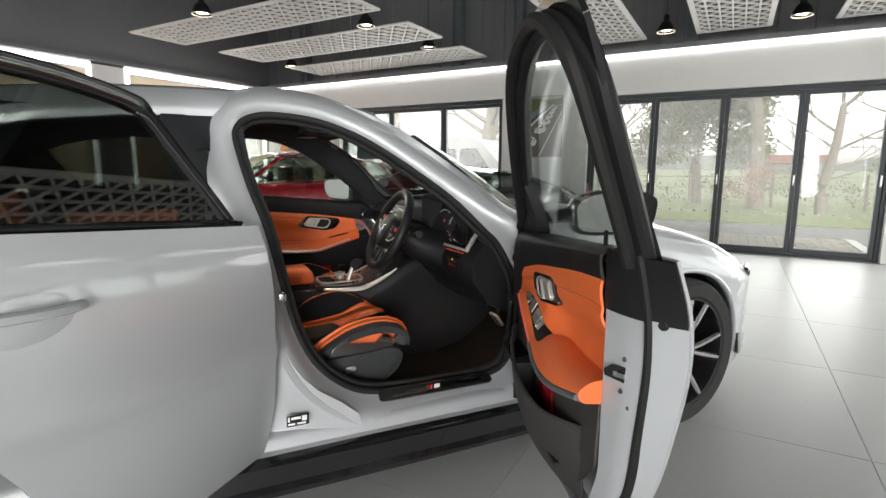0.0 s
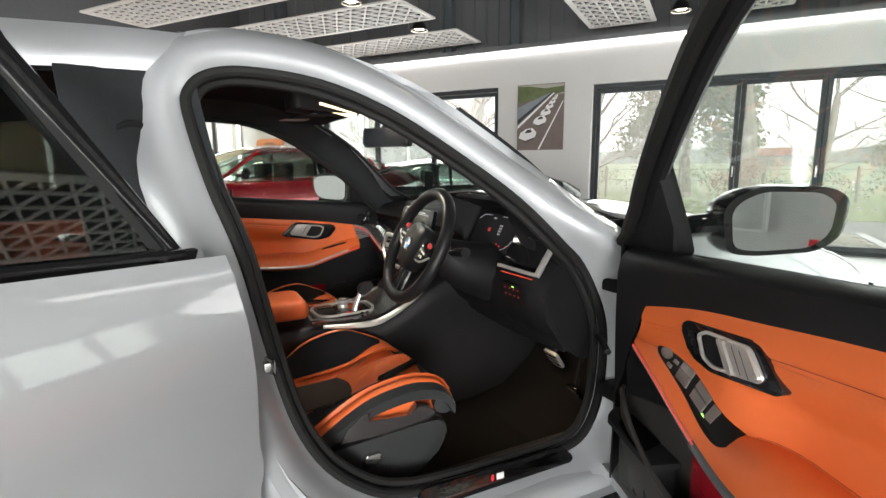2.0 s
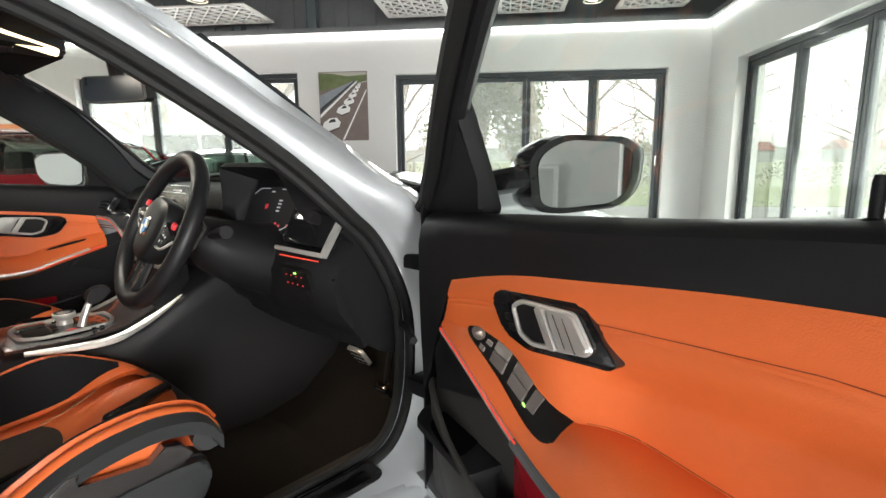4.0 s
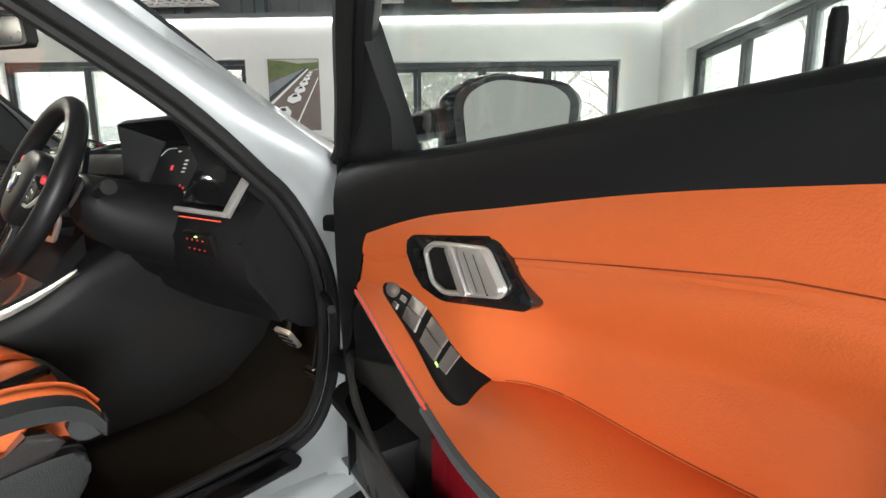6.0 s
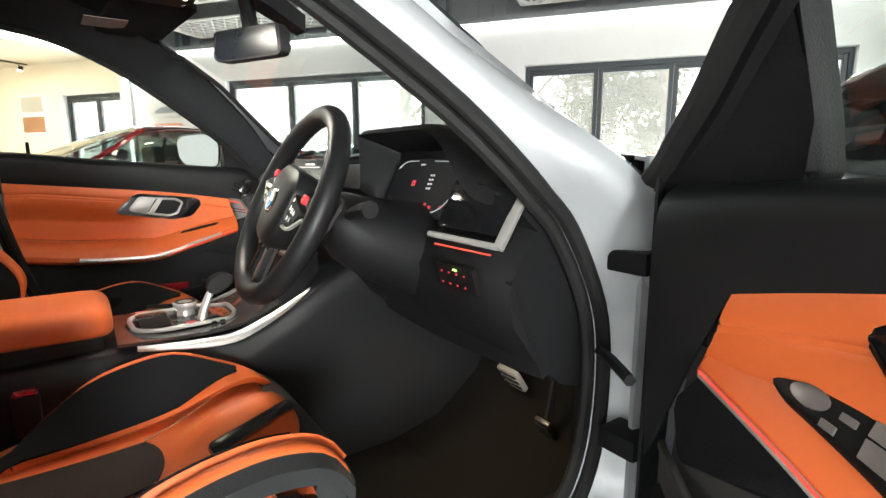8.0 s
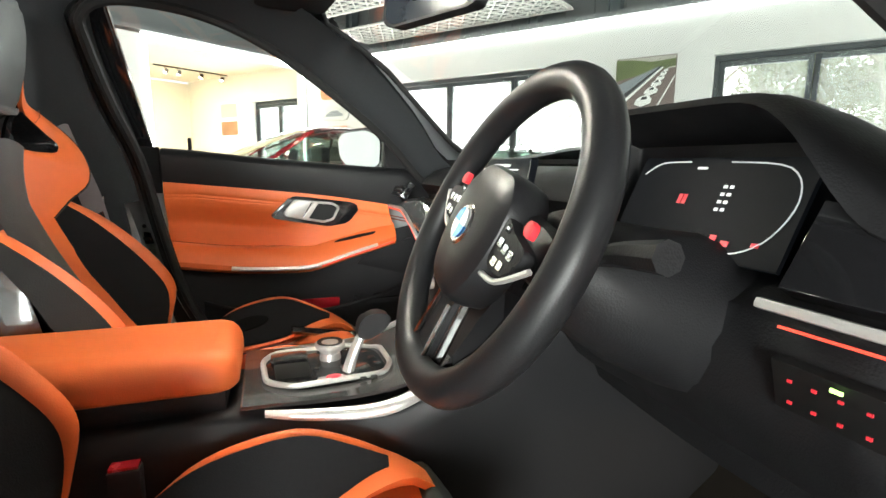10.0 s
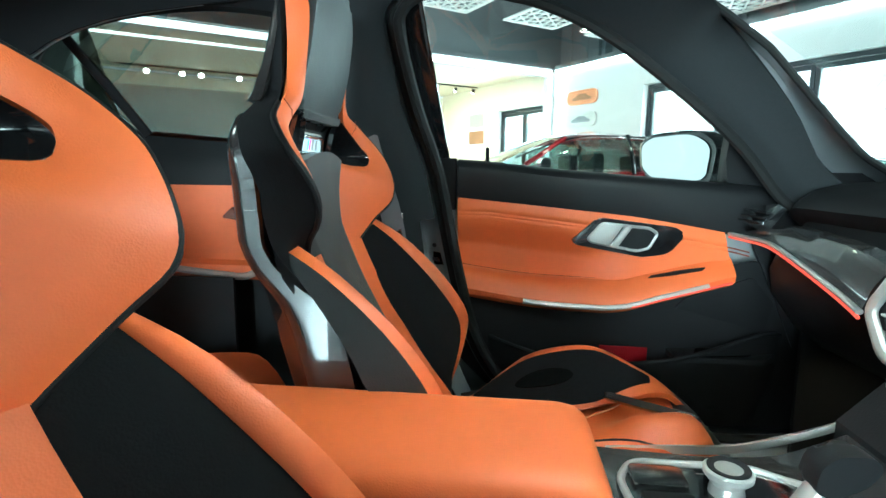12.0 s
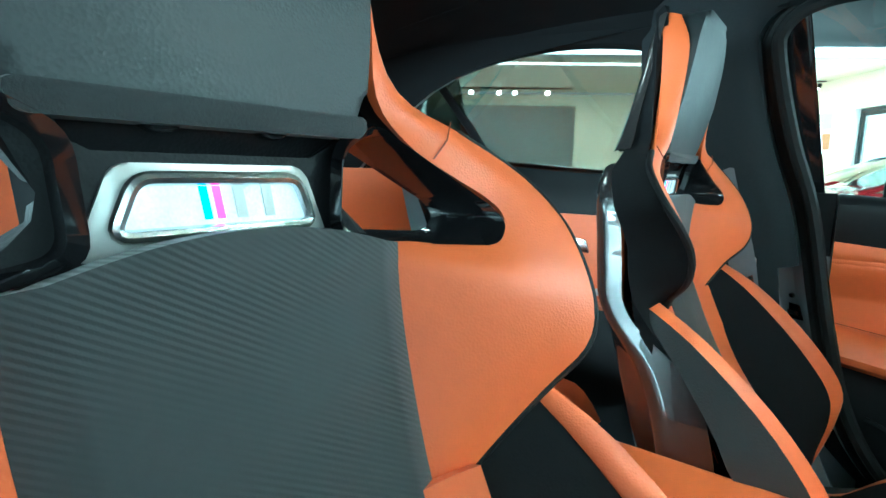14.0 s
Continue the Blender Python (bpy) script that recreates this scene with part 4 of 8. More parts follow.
bare_tree(14.0, -6.0, 6.5, .16, 3, "bare gnarled roadside tree in the grass", forks=4)
bare_tree(15.0, -3.9, 6.0, .12, 4, "bare gnarled roadside tree in the grass", forks=4)
bare_tree(16.5, -2.45, 9.0, .21, 5, "tall pale trunk of a bare tree", forks=4)
bare_tree(14.5, 1.6, 7.5, .17, 6, "bare tree with forked pale limbs", forks=4)
bare_tree(15.5, 6.0, 9.0, .30, 7, "large bare tree with a thick pale trunk")
bare_tree(16.0, 10.0, 9.5, .33, 8, "large bare tree with a thick pale trunk")
bare_tree(16.5, 15.5, 9.0, .28, 9, "large bare tree with a thick pale trunk")
bare_tree(14.0, -11.0, 7.0, .16, 10, "bare gnarled roadside tree in the grass")
bare_tree(6.5, -15.0, 7.5, .2, 12, "bare tree beside the side lawn")
bare_tree(1.5, -14.0, 7.0, .18, 13, "bare tree beside the side lawn")
bare_tree(9.5, -13.0, 7.0, .17, 14, "bare tree beside the side lawn")


def leafy(name, p, q, blobs, count, leaf, material, label, size, seed, trunk=None):
    """A crown of many small leaf quads scattered in loose clumps."""
    rng = random.Random(seed)
    vs, fs = [], []
    for bx, by, bz, br in blobs:
        for _ in range(int(count * br ** 2)):
            d = Vector((rng.gauss(0, 1), rng.gauss(0, 1), rng.gauss(0, .8))).normalized() * br * rng.uniform(.35, 1.08)
            c = Vector((bx, by, bz)) + d
            u = Vector((rng.gauss(0, 1), rng.gauss(0, 1), rng.gauss(0, 1))).normalized()
            v = u.orthogonal().normalized() * leaf * rng.uniform(.5, 1.2)
            u = u * leaf * rng.uniform(.6, 1.5)
            b = len(vs)
            vs.extend([c - u - v * .3, c + v, c + u + v * .2, c - v])
            fs.append((b, b + 1, b + 2, b + 3))
    me = bpy.data.meshes.new("foliage")
    me.from_pydata([tuple(v) for v in vs], [], fs)
    me.materials.append(material)
    m = ROOM @ Matrix.Translation((p, q, 0))
    if trunk:
        root = tagged(link(sweep(smoothed([(0, 0, -.1), (.05, .1, trunk * .4), (0, -.1, trunk)], 4), .17, 9, taper=lambda t: 1.2 - .7 * t), name, M_BARK, m=m), label, "tree", "roadside trees")
        new("crown", me).parent = root
    else:
        root = tagged(new(name, me), label, "bush", kind="stuff")
        root.matrix_world = m
    return root


rng = random.Random(21)
leafy("pine_tree", 18.0, -0.75, [(rng.uniform(-.8, .8), rng.uniform(-1.9, 1.9), rng.uniform(1.7, 5.4), rng.uniform(.45, .95)) for _ in range(46)], 800, .065, M_LEAF, "broad dark pine with gaps in its crown", 1, 22, 4.6)
leafy("russet_bush", 15.2, -2.3, [(rng.uniform(-.3, .3), rng.uniform(-.6, .6), rng.uniform(.35, 1.25), .34) for _ in range(9)], 1500, .026, M_RUST, "russet leafed bush in the grass", 1, 23)
leafy("ivy_clump", 14.6, -5.4, [(rng.uniform(-.2, .2), rng.uniform(-.5, .5), rng.uniform(.2, 1.6), .30) for _ in range(8)], 600, .05, M_HEDGE, "ivy on the foot of a bare tree", 1, 24)
leafy("low_hedge", 17.8, 0, [(rng.uniform(-.4, .4), -16 + i * .42, rng.uniform(.25, .75), .42) for i in range(84)], 500, .035, M_HEDGE, "rough brown and green hedge behind the verge", 1, 25)
leafy("low_hedge", -3, -17.5, [(-14 + i * .5, rng.uniform(-.4, .4), rng.uniform(.25, .7), .45) for i in range(60)], 200, .07, M_HEDGE, "rough brown and green hedge beyond the side lawn", 1, 26)
for i, q in enumerate((-7.5, -5.2, -2.9, -.6, 1.7)):
    tagged(link(sweep([(17.2, q, -.1), (17.2, q + .02, .95)], .045, 7), "fence_post", M_BARK, m=ROOM), "weathered wooden fence post in the verge", "fence post", "fence posts")
for h in (.5, .85):
    tagged(link(sweep([(17.2, -9 + k * 1.5, h + .02 * (k % 2)) for k in range(12)], .008, 4), "fence_wire", M_STEEL, m=ROOM), "thin wire strung along the fence posts", "fence wire")
rng = random.Random(31)
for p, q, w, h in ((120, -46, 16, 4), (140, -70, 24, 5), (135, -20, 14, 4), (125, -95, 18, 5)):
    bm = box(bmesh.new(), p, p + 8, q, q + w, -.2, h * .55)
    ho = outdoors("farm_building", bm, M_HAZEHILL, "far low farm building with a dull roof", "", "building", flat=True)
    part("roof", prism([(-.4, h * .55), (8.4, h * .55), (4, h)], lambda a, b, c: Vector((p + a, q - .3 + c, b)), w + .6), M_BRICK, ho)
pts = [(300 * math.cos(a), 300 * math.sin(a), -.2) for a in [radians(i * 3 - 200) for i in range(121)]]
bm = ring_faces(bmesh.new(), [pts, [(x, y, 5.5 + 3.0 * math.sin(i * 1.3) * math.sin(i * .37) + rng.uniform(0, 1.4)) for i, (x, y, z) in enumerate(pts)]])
outdoors("backdrop", bm, M_HAZEHILL, "line of far trees on the horizon with haze painted into its grey")

# white van on the lane
vm = ROOM @ Matrix.Translation((10.4, 4.3, -.085)) @ Matrix.Rotation(radians(-90), 4, "Z")
prof = [(-2.2, .35), (-2.25, .9), (-2.15, 1.75), (-1.9, 1.90), (.6, 1.92), (.95, 1.80), (1.55, 1.12), (2.2, .98), (2.35, .80), (2.35, .38)]
van = tagged(link(prism(rounded(prof, .12), lambda a, b, c: Vector((a, -.88 + c, b)), 1.76, bev=.10, seg=3), "parked_van", M_VAN, m=vm, sharp=40), "white van parked on the lane outside", "van")
for a0, a1 in ((-2.0, -.75), (-.65, .25), (.35, 1.15)):
    w = [(a0, 1.15), (a1, 1.15), (a1 - (.35 if a1 > 1 else 0), 1.66), (a0, 1.66)]
    part("side_window", prism(rounded(w, .05), lambda a, b, c: Vector((a, -.882 - c, b)), .006), M_DARKGLASS, van, "dark side window")
part("body_rail", box(bmesh.new(), -2.1, 2.2, -.895, -.882, .78, .86, bev=.004), M_GREYPLAQUE, van)
for a in (-1.45, 1.45):
    part("wheel", lathe([(.2, -.1), (.32, -.1), (.33, .1), (.2, .1)], 24, Matrix.Translation((a, -.80, .33)) @ Matrix.Rotation(radians(90), 4, "X")), M_TYRE, van)

# ---------------------------------------------------------------- the grey saloon (x forward, y left, origin under the driver's latch)
car = tagged(new("sports_saloon"), "light grey sports saloon with two doors open and orange leather", "car")


def flip(bm, side):
    """side -1 keeps the right-hand side, +1 mirrors it to the left."""
    if side > 0:
        bmesh.ops.scale(bm, vec=(1, -1, 1), verts=bm.verts)
        bmesh.ops.reverse_faces(bm, faces=bm.faces)
    return bm


def y_in(z):
    """Half width of the door aperture, with the tumblehome above the belt."""
    return -0.77 if z < 0.93 else -0.77 + (z - 0.93) * 0.42


APERTURE = [(.416, .325), (.60, .320), (.76, .322), (.85, .352), (.900, .45), (.912, .60), (.89, .72), (.815, .85), (.74, .92), (.63, 1.03),
            (.46, 1.155), (.313, 1.245), (.167, 1.30), (.02, 1.317), (-.06, 1.305), (-.10, 1.27), (-.105, 1.22), (-.075, 1.08), (-.035, .95),
            (.008, .74), (.05, .58), (.11, .465), (.20, .38), (.29, .340)]
ring_xz = smoothed([(x, z) for x, z in APERTURE], 4, True)


def aperture_rows(steps):
    rows, k = [], len(ring_xz)
    for i, p in enumerate(ring_xz):
        t = (ring_xz[(i + 1) % k] - ring_xz[i - 1]).normalized()
        nrm = Vector((t.y, -t.x))
        rows.append([steps(p, nrm, j) for j in range(8)])
    return rows


def paint_ring(p, nrm, j):
    up = min(1, max(0, (p.y - 0.86) / 0.2))
    rear = min(1, max(0, -nrm.x)) * up * (1 - min(1, max(0, (p.y - 1.14) / 0.10)))
    lo = ((-.012, .02), (0, 0), (.010, -.012), (.022, -.034), (.034, -.062), (.05, -.082), (.068, -.092), (.085, -.096))[j]
    hi = ((-.012, .02), (0, 0), (.016, -.016), (.032, -.024), (.05, -.020), (.068, -.002), (.084, .024), (.098, .056))[j]
    bp = ((-.012, .02), (0, 0), (.016, -.016), (.034, -.026), (.055, -.028), (.080, -.022), (.105, -.010), (.125, .014))[j]
    o, dy = lerp(lo[0], hi[0], up), lerp(lo[1], hi[1], up)
    o, dy = lerp(o, bp[0], rear), lerp(dy, bp[1], rear)
    if nrm.x > 0.6 and p.y < 0.8:
        o *= 0.8
    q = p + nrm * o
    y = y_in(p.y) + dy
    if up > 0.5 and rear < 0.5:
        y += max(0, (q.y - p.y)) * 0.10
    return Vector((q.x, y, q.y))


def aperture(side):
    ring = part("door_aperture", flip(ring_faces(bmesh.new(), aperture_rows(paint_ring), closed_u=True), side), M_PAINT, car, "light grey painted door aperture with rounded edges", sharp=60)
    seal = [Vector((p.x, y_in(p.y), p.y)) for p in ring_xz]
    part("door_seal", flip(sweep(seal, 0.013, 10, True, up=(0, 1, 0)), side), M_RUBBER, ring, "black rubber door seal")
    lip = []
    k = len(ring_xz)
    for i, p in enumerate(ring_xz):
        t = (ring_xz[(i + 1) % k] - ring_xz[i - 1]).normalized()
        q = p - Vector((t.y, -t.x)) * 0.016
        lip.append(Vector((q.x, y_in(p.y) + 0.022, q.y)))
    part("inner_seal", flip(sweep(lip, 0.012, 8, True, up=(0, 1, 0)), side), M_RUBBER, ring)
    return ring


ap_right, ap_left = aperture(-1), aperture(1)

# body latch and small marks on the right-hand pillar
bm = box(bmesh.new(), -0.012, 0.010, -0.815, -0.79, 0.722, 0.742, bev=0.003)
sweep([(-0.006, -0.80, 0.748), (0.004, -0.822, 0.746), (0.004, -0.822, 0.722), (-0.006, -0.80, 0.720)], 0.004, 6, bm=bm)
part("door_striker", bm, M_CHROME, ap_right, "steel striker loop")
bm = box(bmesh.new(), -0.014, 0.056, -0.8735, -0.8725, 0.315, 0.352)
plate = part("type_plate", bm, M_BLACK, ap_right, "black type plate with unreadable print")
bm = bmesh.new()
for i, (a, b, c, d) in enumerate(((0.00, 0.030, 0.338, 0.346), (0.034, 0.050, 0.330, 0.348), (-0.010, 0.012, 0.320, 0.326), (0.018, 0.046, 0.320, 0.325), (-0.010, -0.004, 0.332, 0.348))):
    box(bm, a, b, -0.8746, -0.8736, c, d)
part("print_bars", bm, M_WHITE, plate)

# ---- sill, scuff plate and skirt
def sill(side):
    prof = [(-.70, .300), (-.735, .318), (-.765, .316), (-.79, .300), (-.815, .290), (-.845, .286), (-.862, .272), (-.868, .250), (-.872, .244), (-.895, .240), (-.895, .18), (-.70, .18)]
    s = part("sill", flip(loft([[Vector((x, y, z)) for y, z in prof] for x in (-.86, -.7, -.4, 0, .5, .95, 1.28)]), side), M_PAINT, car, "light grey painted sill with a stepped edge", sharp=40)
    sk = [(-.86, .243), (-.905, .238), (-.925, .225), (-.928, .165), (-.945, .150), (-.945, .135), (-.86, .120)]
    part("side_skirt", flip(loft([[Vector((x, y - 0.01 * math.sin(3.14 * (x + .8) / 2.06), z)) for y, z in sk] for x in (-.80, -.5, -.2, .2, .6, 1.26)]), side), M_GLOSS, car, "gloss black side skirt")
    return s


sill_right, sill_left = sill(-1), sill(1)
def on_step(a, b, c):
    """Sloping step of the sill outside the seal: a along it, b up the slope, c proud of it."""
    return Vector((a, -.8095 + .76 * b - .70 * c, lerp(.307, .300, (a - .3) / .5) + .92 * b + .72 * c))


bm = prism(rounded([(.318, .006), (.330, .000), (.772, .002), (.785, .012), (.765, .036), (.750, .039), (.335, .037), (.318, .028)], .006), lambda a, b, c: on_step(a, b, c - .004), .011, bev=.003)
scuff = part("scuff_plate", bm, M_GLOSS, sill_right, "gloss black scuff plate")
bm = prism(rounded([(.365, .008), (.755, .010), (.738, .030), (.372, .029)], .005), lambda a, b, c: on_step(a, b, c + .0065), .0025, bev=.001)
part("scuff_insert", bm, M_DARKCHROME, scuff, "brushed dark metal insert")
for i, (col, w) in enumerate(((M_CHROME, .010), (M_RED, .008), (M_WHITE, .022))):
    bm = prism([(.50 + i * .016, .013), (.50 + i * .016 + w, .013), (.505 + i * .016 + w, .025), (.505 + i * .016, .025)], lambda a, b, c: on_step(a, b, c + .0092), .0008)
    part("emblem_bar", bm, col, scuff)

# ---- roof and glass
ROOF_Z = curve1([(.46, 1.372), (.30, 1.402), (.0, 1.428), (-.3, 1.432), (-.7, 1.412), (-1.1, 1.352), (-1.3, 1.30)])
ROOF_W = curve1([(.46, .50), (.2, .545), (-.1, .558), (-.6, .556), (-1.3, .53)])


def roof_f(a, b):
    x = lerp(.40 + .05 * (1 - (2 * b - 1) ** 2), -1.18, a)
    s = 2 * b - 1
    return Vector((x, -ROOF_W(x) * s, ROOF_Z(x) - .032 * abs(s) ** 2.4 - .012 * abs(s) ** 12))


roof = part("roof", sheet(roof_f, 24, 20, .008), M_PAINT, car, "light grey painted roof")


def screen_f(a, b):
    s = 2 * b - 1
    top = Vector((.455 - .055 * s * s, -.525 * s, 1.378 - .058 * s * s))
    low = Vector((1.20 - .18 * s * s, -.655 * s, .965 - .04 * s * s))
    p = top.lerp(low, a)
    p.z += .045 * math.sin(math.pi * a) * (1 - .6 * s * s)
    return p


part("windscreen", sheet(screen_f, 14, 16, .004), M_AUTO, car, "clear curved windscreen").visible_shadow = False


def rear_screen_f(a, b):
    s = 2 * b - 1
    top = Vector((-1.16 + .05 * s * s, .51 * s, 1.325 - .035 * s * s))
    low = Vector((-1.66 + .14 * s * s, .62 * s, 1.03 - .02 * s * s))
    p = top.lerp(low, a)
    p.z += .03 * math.sin(math.pi * a)
    return p


part("rear_screen", sheet(rear_screen_f, 10, 12, .004), M_TINT, car, "dark tinted rear window").visible_shadow = False


def pillar_cover(side):
    """Painted strip that closes the gap between the aperture and the windscreen and roof."""
    edge, k = [], len(ring_xz)
    for i, p in enumerate(ring_xz):
        t = (ring_xz[(i + 1) % k] - ring_xz[i - 1]).normalized()
        if p.y > .84 and p.x > -.07 and t.y > -.5:
            edge.append(paint_ring(p, Vector((t.y, -t.x)), 7) + Vector((0, .002, -.002)))
    crest = [(1.02, -.715, .935), (.976, -.69, .962), (.90, -.665, 1.000), (.80, -.645, 1.068), (.67, -.625, 1.155), (.60, -.618, 1.200), (.45, -.602, 1.288), (.30, -.587, 1.335), (.15, -.580, 1.362), (.0, -.578, 1.374), (-.10, -.578, 1.376)]
    if side > 0:
        crest = [(x - .085 * min(1, max(0, (1.22 - z) / .2)), y, z) for x, y, z in crest]
    crest = smoothed([Vector(p) for p in crest], 4)
    inner = [Vector((p.x - .01, p.y + .052, p.z - .006)) for p in crest]
    inner = [Vector((p.x, -ROOF_W(p.x) + .012, ROOF_Z(p.x) - .036)) if p.x < .42 else p for p in inner]

    def even(pts, n):
        d = [0]
        for a, b in zip(pts, pts[1:]):
            d.append(d[-1] + (b - a).length)
        out = []
        for i in range(n + 1):
            w = d[-1] * i / n
            j = max(q for q in range(len(d) - 1) if d[q] <= w + 1e-9)
            out.append(pts[j].lerp(pts[j + 1], (w - d[j]) / max(1e-9, d[j + 1] - d[j])))
        return out
    rows = [even(edge, 40), None, even(crest, 40), None, even(inner, 40)]
    rows[1] = [a.lerp(b, .5) + Vector((.006, -.012, .008)) for a, b in zip(rows[0], rows[2])]
    rows[3] = [a.lerp(b, .5) + Vector((0, 0, .005)) for a, b in zip(rows[2], rows[4])]
    part("a_pillar_cover", flip(ring_faces(bmesh.new(), rows), side), M_PAINT, car, "light grey painted pillar beside the windscreen", sharp=70)
    part("screen_moulding", flip(sweep([p + Vector((0, .004, .001)) for p in rows[4][:24]], .007, 8, up=(0, -.5, 1)), side), M_RUBBER, car, "black moulding along the windscreen")

    def rail(a, b):
        x = lerp(-.08, -1.20, a)
        top = Vector((x, -ROOF_W(x) + .004, ROOF_Z(x) - .040))
        drop = curve1([(-.05, .085), (-.5, .092), (-.85, .13), (-1.20, .30)])(x)
        low = Vector((x, -ROOF_W(x) - .052 - .25 * max(0, drop - .1), ROOF_Z(x) - .042 - drop))
        p = top.lerp(low, b)
        p.y -= .022 * math.sin(math.pi * b)
        return p
    part("roof_rail", flip(sheet(rail, 16, 8, .006), side), M_PAINT, car, "light grey painted roof rail")
    part("roof_rail_lining", flip(sheet(lambda a, b: rail(a, b) + Vector((0, .022, -.006)), 16, 8, .004), side), M_ALCANT, car, "dark cloth roof rail lining")


pillar_cover(-1)
pillar_cover(1)

# ---- front end
BON_Z = curve1([(.95, .990), (1.3, .965), (1.69, .900), (2.0, .830), (2.3, .735), (2.44, .66)])
BON_W = curve1([(.95, .83), (1.6, .83), (2.0, .77), (2.3, .62), (2.44, .48)])
SIDE_W = curve1([(.93, .905), (1.3, .922), (1.66, .945), (1.95, .935), (2.15, .87), (2.35, .74), (2.44, .62)])


def arch_low(x, cx, base):
    d = abs(x - cx)
    return .335 + math.sqrt(max(0, .372 ** 2 - d * d)) if d < .372 else base


def bonnet_f(a, b):
    x, s = lerp(1.10, 2.43, a), 2 * b - 1
    x -= .12 * (1 - a) * s * s
    bulge = .012 * math.exp(-((abs(s) - .45) / .16) ** 2)
    return Vector((x, -BON_W(x) * s, BON_Z(x) - .045 * abs(s) ** 3 + bulge))


part("bonnet", sheet(bonnet_f, 20, 24, .008), M_PAINT, car, "light grey sculpted bonnet")


def fender(side):
    def f(a, b):
        x = lerp(.945, 2.42, a)
        z1, z0 = BON_Z(x) - .047, arch_low(x, 1.66, .235 if x < 1.66 else .20)
        z = lerp(z1, z0, b)
        h = (z1 - z) / max(.05, z1 - .25)
        y = lerp(BON_W(x) + .004, SIDE_W(x), min(1, (h / .22)) ** .5) if h < .22 else SIDE_W(x) - .03 * (h - .22) ** 2
        return Vector((x, -y, z))
    fd = part("front_wing", flip(sheet(f, 40, 14, .008), side), M_PAINT, car, "light grey flared front wing")
    lip = [Vector((1.66 + .374 * math.cos(t), -SIDE_W(1.66 + .374 * math.cos(t)) - .003, .335 + .374 * math.sin(t))) for t in [math.pi * i / 24 for i in range(25)]]
    part("arch_lip", flip(sweep(lip, .012, 8, up=(0, 1, 0)), side), M_PAINT, fd)
    liner = [[Vector((1.66 + r * math.cos(t), -y, .335 + r * math.sin(t))) for r, y in ((.365, .90), (.362, .58))] for t in [math.pi * (i / 16 * 1.2 - .1) for i in range(17)]]
    part("arch_liner", flip(ring_faces(bmesh.new(), liner), side), M_BLACK, fd)
    bm = prism(rounded([(2.16, .665), (2.37, .655), (2.40, .60), (2.24, .60)], .03), lambda a, b, c: Vector((a, -(SIDE_W(a) - .012 + c), b)), .02, bev=.006)
    lamp = part("headlight", flip(bm, side), M_GLOSS, car, "dark headlight with a clear cover")
    bm = prism(rounded([(2.22, .645), (2.34, .64), (2.35, .615), (2.25, .612)], .01), lambda a, b, c: Vector((a, -(SIDE_W(a) + .006 + c), b)), .006)
    part("headlight_lens", flip(bm, side), M_CHROME, lamp)
    bm = prism(rounded([(2.08, .36), (2.30, .30), (2.33, .22), (2.12, .24)], .02), lambda a, b, c: Vector((a, -(SIDE_W(a) + c - .01), b)), .02, bev=.005)
    part("bumper_blade", flip(bm, side), M_GLOSS, car, "gloss black bumper blade")


fender(-1)
fender(1)


def nose_f(a, b):
    s = 2 * a - 1
    y = .64 * s
    x = 2.50 - .10 * s * s - .03 * (1 - b)
    return Vector((x - .05 * (1 - b) ** 2, y, lerp(.70 - .03 * s * s, .17, b)))


nose = part("front_bumper", sheet(nose_f, 20, 10, .01), M_PAINT, car, "light grey front bumper")
for s in (-1, 1):
    bm = prism(rounded([(.03 * s, .66), (.17 * s, .66), (.20 * s, .40), (.12 * s, .30), (.03 * s, .32)], .03), lambda a, b, c: Vector((2.485 + c, a, b)), .03, bev=.008)
    part("grille", bm, M_GLOSS, nose, "tall gloss black grille")

# ---- rear end
REAR_W = curve1([(-.80, .905), (-1.0, .935), (-1.2, .95), (-1.6, .93), (-2.0, .86), (-2.25, .72), (-2.32, .62)])
REAR_TOP = curve1([(-.80, 1.01), (-1.1, 1.02), (-1.6, 1.03), (-2.0, 1.03), (-2.32, 1.00)])


